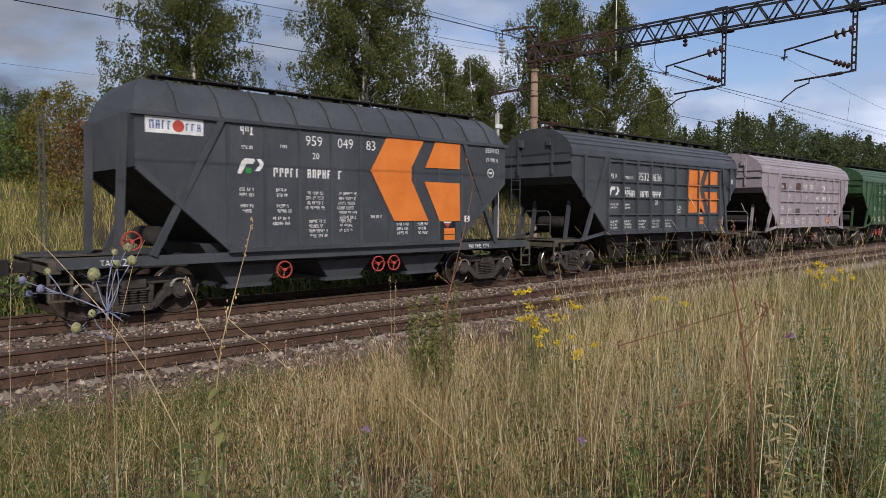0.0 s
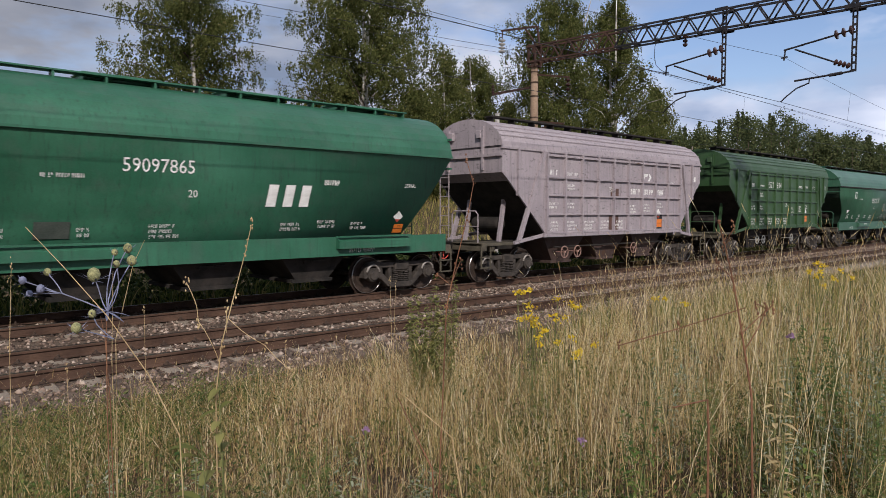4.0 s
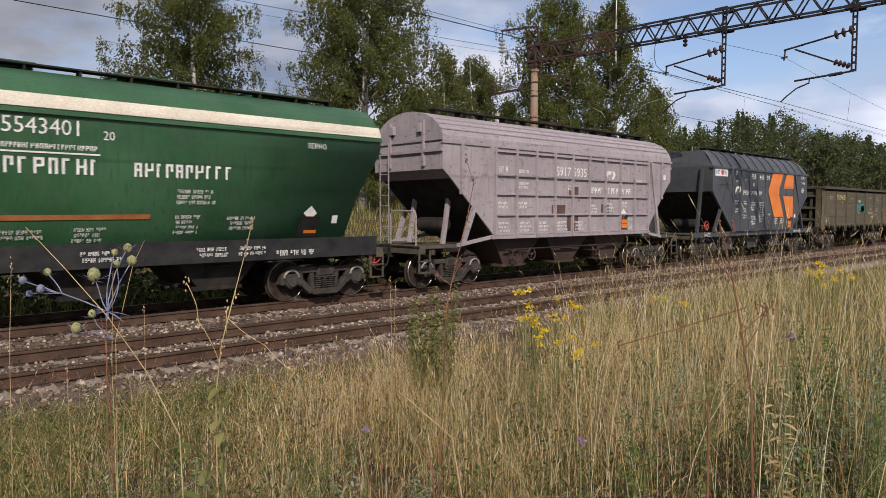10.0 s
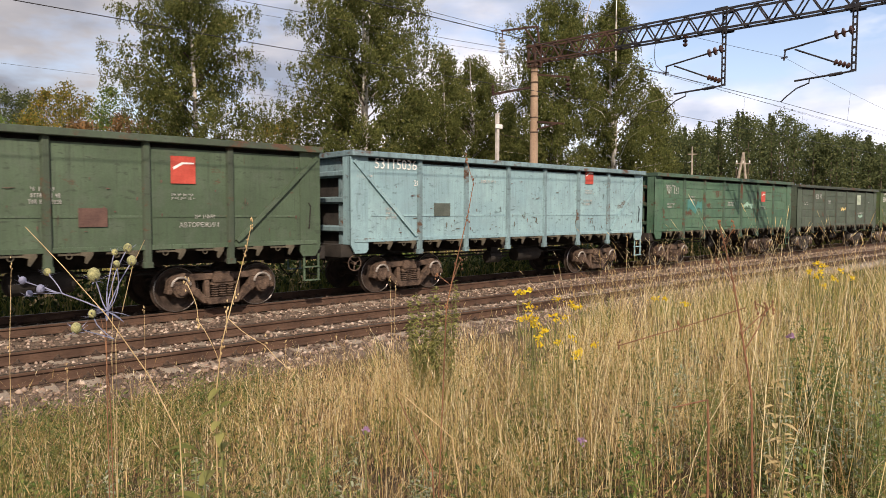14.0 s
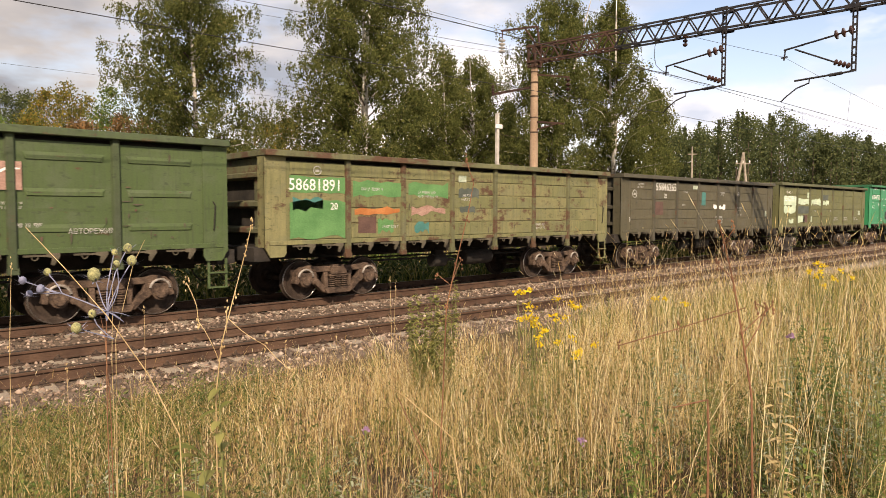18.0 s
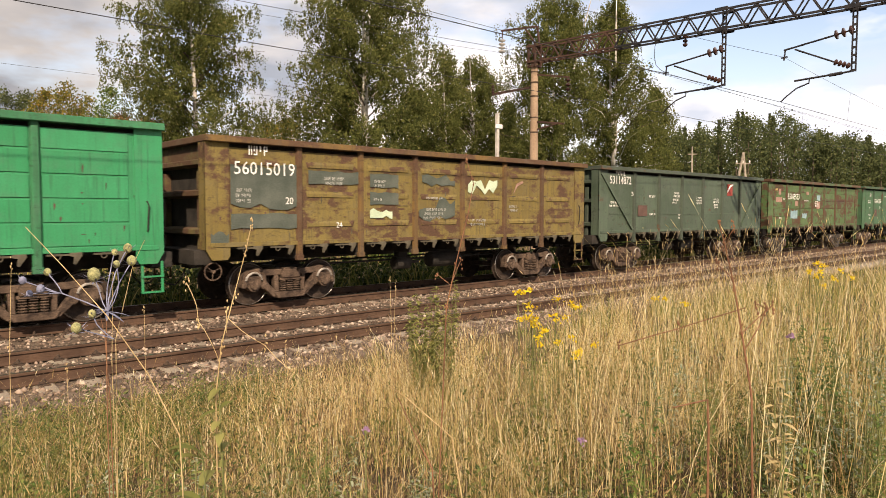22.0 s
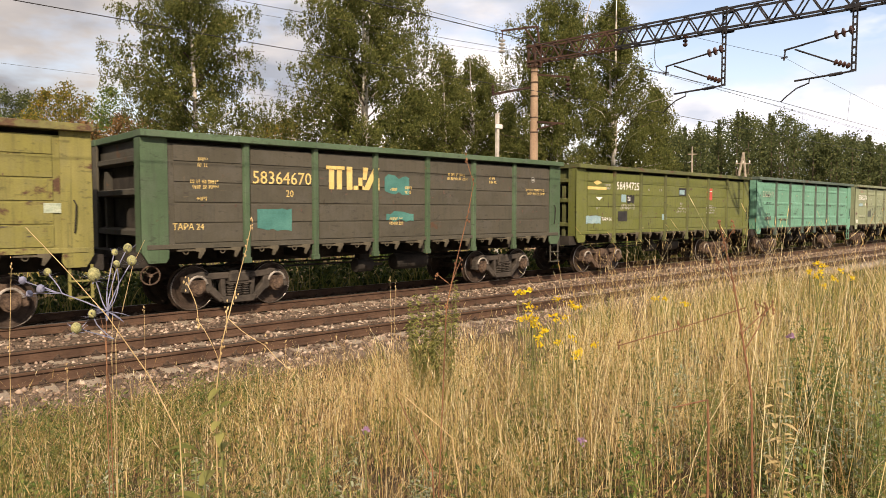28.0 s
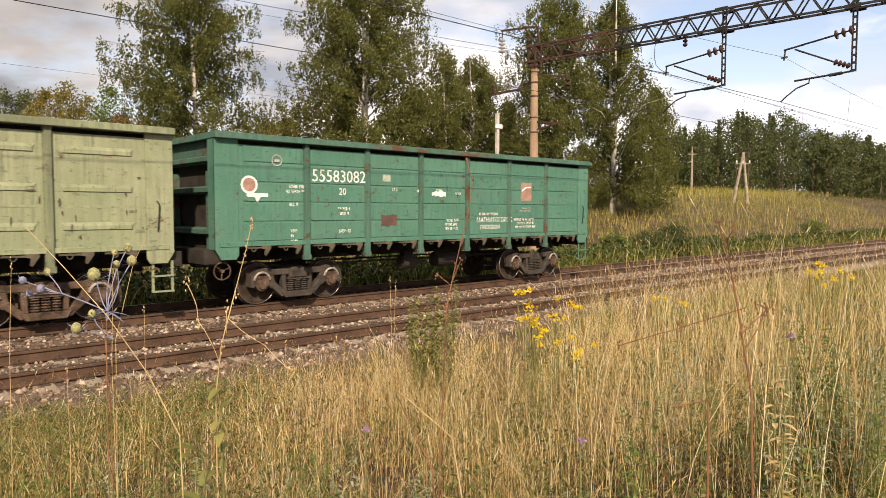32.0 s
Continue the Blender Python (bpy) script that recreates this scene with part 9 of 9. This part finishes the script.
def sea_holly():
    D = 1.75
    t = new("sea_holly")
    fork = spot(190, 552, D)
    foot = root_of(214, 882, D * 1.02)
    t.location = foot
    tagged(t, "dried sea holly with bluish spiny heads on thin stems", "plant")
    L = lambda p: Vector(p) - foot
    part("main_stem", Build().tube([L(q) for q in bend(foot, fork, 8, 0.02, 1)], [0.0016] * 4 + [0.0013] * 4, 6).mesh("main_stem"), STEMRED, t, "reddish thin stem")
    r = random.Random(4)
    heads = ((40, 497, 0.0), (84, 482, 0.05), (72, 512, -0.04), (166, 487, 0.0), (203, 447, 0.06), (226, 440, 0.1), (206, 468, -0.02), (233, 462, 0.05), (135, 581, -0.08), (163, 556, -0.03), (52, 520, 0.05))
    for i, (u, v, dd) in enumerate(heads):
        tip = spot(u, v, D + dd)
        start = fork if i < 8 else spot(200, 600, D)
        if i in (0, 1, 2, 10):
            mid = spot(110, 520, D)
            if i == 0:
                part("side_branch", Build().tube([L(q) for q in bend(fork, mid, 5, 0.006, i)], 0.0018, 5).mesh("side_branch"), HOLLY, t)
            start = mid
        part("flower_stem", Build().tube([L(q) for q in bend(start, tip, 6, 0.012, i + 9)], 0.0014, 5).mesh("flower_stem"), HOLLY, t)
        c, k = L(tip), 0.0165 if i == 3 else r.uniform(0.0085, 0.0125)
        part("flower_head", Build().lathe([(0.2 * k, -1.1 * k), (0.85 * k, -0.6 * k), (k, 0.1 * k), (0.75 * k, 0.8 * k), (0.2 * k, 1.15 * k)], c, "z", 12).mesh("flower_head", smooth=True), HOLLY if i in (0, 2, 10) else HOLLYHEAD, t, "bluish spiny head" if i in (0, 2, 10) else "pale greenish spiny head")
        sp = Build()
        for j in range(11):
            a = 6.283 * j / 11 + r.random()
            leaf_blade(sp, c - Vector((0, 0, k * r.uniform(0.3, 1.1))), (math.cos(a), math.sin(a), r.uniform(-0.2, 0.7)), k * r.uniform(1.6, 3.2), k * 0.16, -0.1, 3)
        tagged(part("spiny_bract", sp.mesh("spiny_bract"), HOLLY, t, "bluish spiny bracts"), kind="stuff")
    sp = Build()
    for j in range(10):
        a = 6.283 * j / 10
        leaf_blade(sp, L(fork), (math.cos(a), math.sin(a), r.uniform(-0.3, 0.3)), r.uniform(0.04, 0.07), 0.005, 0.1, 3)
    part("spiny_leaf", sp.mesh("spiny_leaf"), HOLLY, t)


def stalk(name, label, pts, d, r, mat, twigs=(), seeds=True, seed=0, size=0.7):
    """A dry stem through a few places, with twigs and seed clusters."""
    t = new(name)
    foot = root_of(pts[0][0], 882 if pts[0][1] > 860 else pts[0][1], d)
    t.location = foot
    tagged(t, label, "plant", "dry stems on the bank")
    P = [foot] + [spot(u, v, d) for u, v in pts[1:]]
    line = []
    for a, b in zip(P[:-1], P[1:]):
        line += [Vector(a).lerp(Vector(b), q) for q in (0, 0.33, 0.66)]
    line.append(Vector(P[-1]))
    n = len(line)
    part("stem", Build().tube([q - foot for q in line], [r * (1 - 0.6 * i / n) for i in range(n)], 6).mesh("stem"), mat, t)
    rg = random.Random(seed)
    for u0, v0, u1, v1 in twigs:
        a, b = spot(u0, v0, d), spot(u1, v1, d + rg.uniform(-0.05, 0.05))
        part("twig", Build().tube([q - foot for q in bend(a, b, 6, 0.01, u0)], r * 0.5, 5).mesh("twig"), mat, t)
        P.append(b)
    if seeds:
        for p in P[1:]:
            sd = Build()
            for k in range(7):
                q = Vector(p) - foot + Vector((rg.gauss(0, 0.006 * size), rg.gauss(0, 0.006 * size), rg.gauss(0, 0.016)))
                w = rg.uniform(0.0035, 0.0065) * size
                sd.lathe([(0.3 * w, -1.5 * w), (w, 0), (0.3 * w, 1.5 * w)], q, "z", 6)
            tagged(part("seed_head", sd.mesh("seed_head"), mat, t), kind="stuff")
    return t, foot


def yellow_herb(u, v, d, H, seed, n=9):
    t = new("yellow_flower")
    foot = root_of(u, v, d)
    t.location = foot
    tagged(t, "herb with clustered bright yellow flowers in grass", "flower", "yellow flowers on the bank")
    r = random.Random(seed)
    top = spot(u, v, d) - foot
    for k in range(n):
        off = Vector((r.gauss(0, 0.10), r.gauss(0, 0.10), r.gauss(0, 0.08))) * H
        tip = top + off
        part("flower_stem", Build().tube(bend((off.x * 0.3, off.y * 0.3, 0), tip, 5, 0.03, seed + k), 0.0025, 5).mesh("flower_stem"), STEMGREEN, t)
        rng = np.random.default_rng(seed * 50 + k)
        m = 26
        c = np.array(tip) + rng.normal(0, 1, (m, 3)) * np.array([0.022, 0.022, 0.012]) * H * 1.2
        vv, ff = leaf_quads(rng, c, 0.022 * H + 0.006, -0.4)
        raw("flower", vv, ff, PETALY).parent = t
    rng = np.random.default_rng(seed + 900)
    c = np.stack([rng.normal(0, 0.05, 90), rng.normal(0, 0.05, 90), rng.uniform(0.1, 0.85, 90) * top.z], 1)
    vv, ff = leaf_quads(rng, c, 0.030, 0.2, 0.2)
    raw("foliage", vv, ff, BLADE).parent = t


def purple_flower(u, v, d, seed):
    t = new("purple_flower")
    foot = root_of(u, v, d)
    t.location = foot
    tagged(t, "small purple knapweed flower on a thin stem", "flower")
    tip = spot(u, v, d) - foot
    part("flower_stem", Build().tube(bend((0, 0, 0), tip, 6, 0.04, seed), 0.003, 5).mesh("flower_stem"), STEMGREEN, t)
    rng = np.random.default_rng(seed)
    vv, ff = leaf_quads(rng, np.array(tip) + rng.normal(0, 0.0035, (40, 3)), 0.017, -1.2)
    raw("petals", vv, ff, PETALP).parent = t
    part("flower_base", Build().lathe([(0.003, -0.02), (0.009, -0.01), (0.007, 0.004)], tip, "z", 8).mesh("flower_base"), STEMGREEN, t)


def leafy_plant(u, v, d, W, n, mat, seed, label, leaf=0.05, name="leafy_herb", dense=1.6, slim=0.22):
    """A herb with several upright stems, leaves set along them; its top shows at u, v, d metres out."""
    t = new(name)
    foot = root_of(u, v, d)
    H = max(0.12, spot(u, v, d).z - foot.z)
    t.location = foot
    tagged(t, label, "plant")
    r = random.Random(seed)
    for s in range(n):
        a = 6.283 * s / n + r.random()
        tip = Vector((math.cos(a) * W * r.uniform(0.1, 0.5), math.sin(a) * W * r.uniform(0.1, 0.5), H * (r.uniform(0.65, 1.0) if s else 1.0)))
        part("stem", Build().tube(bend((0, 0, 0), tip, 6, 0.03, seed + s), [0.006, 0.005, 0.005, 0.004, 0.003, 0.002], 5).mesh("stem"), STEMGREEN, t)
        lf = Build()
        for k in range(int(H / leaf * dense)):
            q = r.uniform(0.15, 1.0)
            e = r.uniform(0, 6.283)
            leaf_blade(lf, tip * q, (math.cos(e), math.sin(e), r.uniform(-0.1, 0.7)), leaf * r.uniform(0.7, 1.3) * (1.2 - 0.5 * q), leaf * slim, 0.35, 4)
        tagged(part("leaf_spray", lf.mesh("leaf_spray"), mat, t), kind="stuff")
    return t


STEMGREEN = vary("green_stem", (0.10, 0.12, 0.04), (0.20, 0.20, 0.08), 8, 0.8, 0.0, 60, 0.2)


def build_plants():
    sea_holly()
    stalk("dry_stem", "long tan dry stem leaning across the sea holly", [(352, 880), (318, 772), (262, 662), (190, 560), (110, 470), (45, 402)], 1.7, 0.0017, STEMTAN, seeds=False)
    stalk("dry_stem", "thin reddish dry stem beside the sea holly", [(203, 880), (196, 720), (186, 600), (178, 560)], 1.9, 0.0017, STEMRED, seeds=False)
    stalk("dry_stem", "thin tan grass stem beside the sea holly", [(200, 880), (205, 600), (235, 470), (256, 425)], 1.95, 0.0012, STEMTAN, seeds=False)
    stalk("dry_stem", "thin straw stem beside the sea holly", [(215, 880), (198, 640), (200, 480)], 1.9, 0.0011, STEMTAN, seeds=False)
    stalk("chicory_stem", "branched dry stem with brown buds near the track", [(385, 880), (382, 700), (392, 610), (415, 520), (436, 440), (445, 398)], 2.6, 0.0029, STEMTAN,
          ((388, 640, 352, 570), (352, 570, 330, 500), (400, 590, 402, 545), (405, 565, 470, 612), (470, 612, 520, 660)), seed=3)
    stalk("tall_red_stem", "tall thin reddish stem with a curved tip", [(770, 640), (790, 545), (806, 470), (828, 380), (838, 325), (826, 285)], 3.4, 0.0038, STEMRED, ((798, 505, 772, 484), (798, 505, 815, 462)), seed=5)
    stalk("tall_brown_weed", "tall brown withered weed with bare branches", [(1345, 830), (1330, 700), (1312, 585), (1298, 500), (1282, 430), (1272, 395)], 2.6, 0.0045, STEMRED,
          ((1318, 620, 1355, 548), (1355, 548, 1338, 538), (1320, 545, 1200, 582), (1200, 582, 1095, 612), (1312, 590, 1368, 540), (1298, 500, 1270, 470), (1285, 430, 1298, 405)), seed=7)
    stalk("withered_weed", "short dark withered stalk bent over at the top", [(1255, 820), (1254, 760), (1252, 708), (1215, 716), (1190, 722)], 3.0, 0.006, STEMRED, seeds=False, seed=8)
    stalk("dry_stem", "dark dry stem leaning in the grass", [(790, 882), (765, 830), (735, 770), (705, 705)], 2.4, 0.004, STEMRED, seeds=False, seed=9)
    stalk("dry_stem", "long straw stem lying across the grass", [(880, 830), (800, 775), (720, 705), (672, 672)], 2.5, 0.0035, STEMTAN, seeds=False, seed=10)
    for k, (u, v, d) in enumerate(((958, 570, 5.2), (965, 600, 5.2), (1003, 546, 5.4), (935, 528, 5.6), (1035, 610, 5.1), (940, 570, 5.3), (1448, 492, 5.5), (1490, 491, 5.6), (1185, 535, 6.0), (1428, 488, 5.7))):
        yellow_herb(u, v, d, 0.62, 60 + k, 5 if k < 6 else 3)
    purple_flower(647, 762, 2.9, 81)
    purple_flower(1030, 782, 2.7, 82)
    purple_flower(1400, 596, 3.4, 83)
    leafy_plant(762, 508, 7.2, 0.62, 12, LEAFS, 91, "green leafy sapling growing by the ballast", 0.075, "sapling", 4.6, 0.30)
    leafy_plant(798, 500, 7.3, 0.30, 6, LEAFS, 92, "green leafy sapling growing by the ballast", 0.065, "sapling", 2.6, 0.28)
    leafy_plant(744, 545, 7.0, 0.50, 9, LEAFS, 193, "green leafy sapling growing by the ballast", 0.060, "sapling", 3.0, 0.28)
    leafy_plant(456, 634, 8.3, 0.30, 9, LEAFH, 93, "small dark green bushy herb on the ballast edge", 0.045, dense=3.0)
    # tall sow thistle with long leaves beside the dry stems
    leafy_plant(386, 672, 2.6, 0.06, 1, LEAFS, 94, "sow thistle with long pale green leaves", 0.10, "sow_thistle", 2.2, 0.20)
    leafy_plant(352, 775, 2.5, 0.14, 2, LEAFS, 194, "sow thistle with long pale green leaves", 0.17, "sow_thistle", 2.6, 0.17)
    leafy_plant(1452, 545, 4.6, 0.5, 8, LEAFG, 95, "leafy green herb among tall grass", 0.06, dense=2.4)
    leafy_plant(1480, 600, 4.2, 0.4, 6, LEAFG, 195, "leafy green herb among tall grass", 0.06, dense=2.2)
    leafy_plant(1540, 575, 4.4, 0.5, 7, SILVER, 96, "greyish green mugwort with cut leaves", 0.05, "mugwort", 2.4, 0.16)
    leafy_plant(1520, 660, 4.0, 0.4, 6, SILVER, 196, "greyish green mugwort with cut leaves", 0.05, "mugwort", 2.2, 0.16)
    leafy_plant(1440, 715, 3.7, 0.3, 5, SILVER, 97, "greyish green mugwort with cut leaves", 0.055, "mugwort", 2.0, 0.16)
    leafy_plant(1365, 735, 3.8, 0.3, 6, SILVER, 197, "greyish green mugwort with cut leaves", 0.05, "mugwort", 2.0, 0.16)
    leafy_plant(1420, 810, 3.5, 0.4, 6, LEAFG, 98, "low green herb with broad leaves", 0.08)
    leafy_plant(742, 828, 4.0, 0.3, 6, SILVER, 99, "low mugwort rosette with silvery leaves", 0.05, "mugwort", 3.0, 0.16)
    leafy_plant(1022, 858, 4.0, 0.25, 5, SILVER, 199, "low mugwort rosette with silvery leaves", 0.05, "mugwort", 3.0, 0.16)
    leafy_plant(1376, 592, 3.4, 0.10, 2, WITHER, 100, "yellowing withered thistle with drooping leaves", 0.085, "thistle", 1.7, 0.2)
    leafy_plant(1386, 690, 3.3, 0.12, 2, WITHER, 200, "yellowing withered thistle with drooping leaves", 0.09, "thistle", 1.5, 0.2)
    leafy_plant(560, 800, 4.6, 0.3, 4, LEAFG, 101, "low green herb in the grass", 0.05)
    leafy_plant(1180, 845, 3.9, 0.4, 5, LEAFG, 102, "low green herb in the grass", 0.05)
    leafy_plant(40, 712, 7.4, 0.5, 9, LEAFG, 103, "patch of fresh green herb beside the ballast", 0.06, dense=2.6, slim=0.14)
    leafy_plant(90, 725, 7.0, 0.5, 8, LEAFG, 104, "patch of fresh green herb beside the ballast", 0.06, dense=2.6, slim=0.14)
    r = random.Random(31)
    for k in range(34):
        d = r.uniform(3.5, 5.6)
        u = r.uniform(1080, 1580) if k < 22 else r.uniform(10, 640)
        v = r.uniform(560, 840) if u > 1000 else r.uniform(770, 870)
        kind = k % 3
        leafy_plant(u, v, d, r.uniform(0.2, 0.4), r.randint(4, 6), (LEAFG, SILVER, LEAFH)[kind], 300 + k,
                    ("leafy green herb among the grass", "greyish green mugwort among the grass", "dark green weed among the grass")[kind], r.uniform(0.035, 0.06), ("leafy_herb", "mugwort", "leafy_herb")[kind], 2.0, 0.18)
    for k, (u, v, d) in enumerate(((20, 470, 3.2), (118, 650, 3.0), (690, 492, 4.4), (700, 505, 4.3), (838, 590, 4.2), (505, 610, 3.6), (1110, 420, 4.0), (1160, 455, 4.2), (640, 640, 3.8), (930, 560, 4.4), (255, 548, 4.2), (1225, 420, 4.4))):
        stalk("dry_stem", "thin straw grass stem with a small seed head", [(u + r.uniform(-25, 25), 870), (u + r.uniform(-8, 8), v + 150), (u, v)], d, 0.0018, STEMTAN, seed=40 + k, size=0.55)


build_plants()


# ---- what moves ----
def motions():
    ts = [t for t, _ in TAIL]
    pos = [p for _, p in TAIL]
    fine = np.arange(0, 32 * FPS + 1) / FPS
    for wagon, sets, off in TRAIN:
        walk(wagon, [(t, pose(p + off, FAR_Y, 0)) for t, p in TAIL])
        # wheels turn while the wagon is near; far off they rest
        near = [t for t in fine if -26 < float(np.interp(t, ts, pos)) + off < 66]
        for wheel, x in sets:
            def turned(t):
                way = float(np.interp(t, ts, pos)) + off
                return Matrix.Translation((x, 0, 0.4785)) @ Matrix.Rotation(-(66 - way) / 0.4785 % (2 * math.pi), 4, "Y")
            times = sorted({0.0, 32.0, *near})
            rows = []
            for t in times:
                u = min(max(t, near[0]), near[-1]) if near else 0.0
                rows.append((t, turned(u)))
            walk(wheel, rows)


motions()
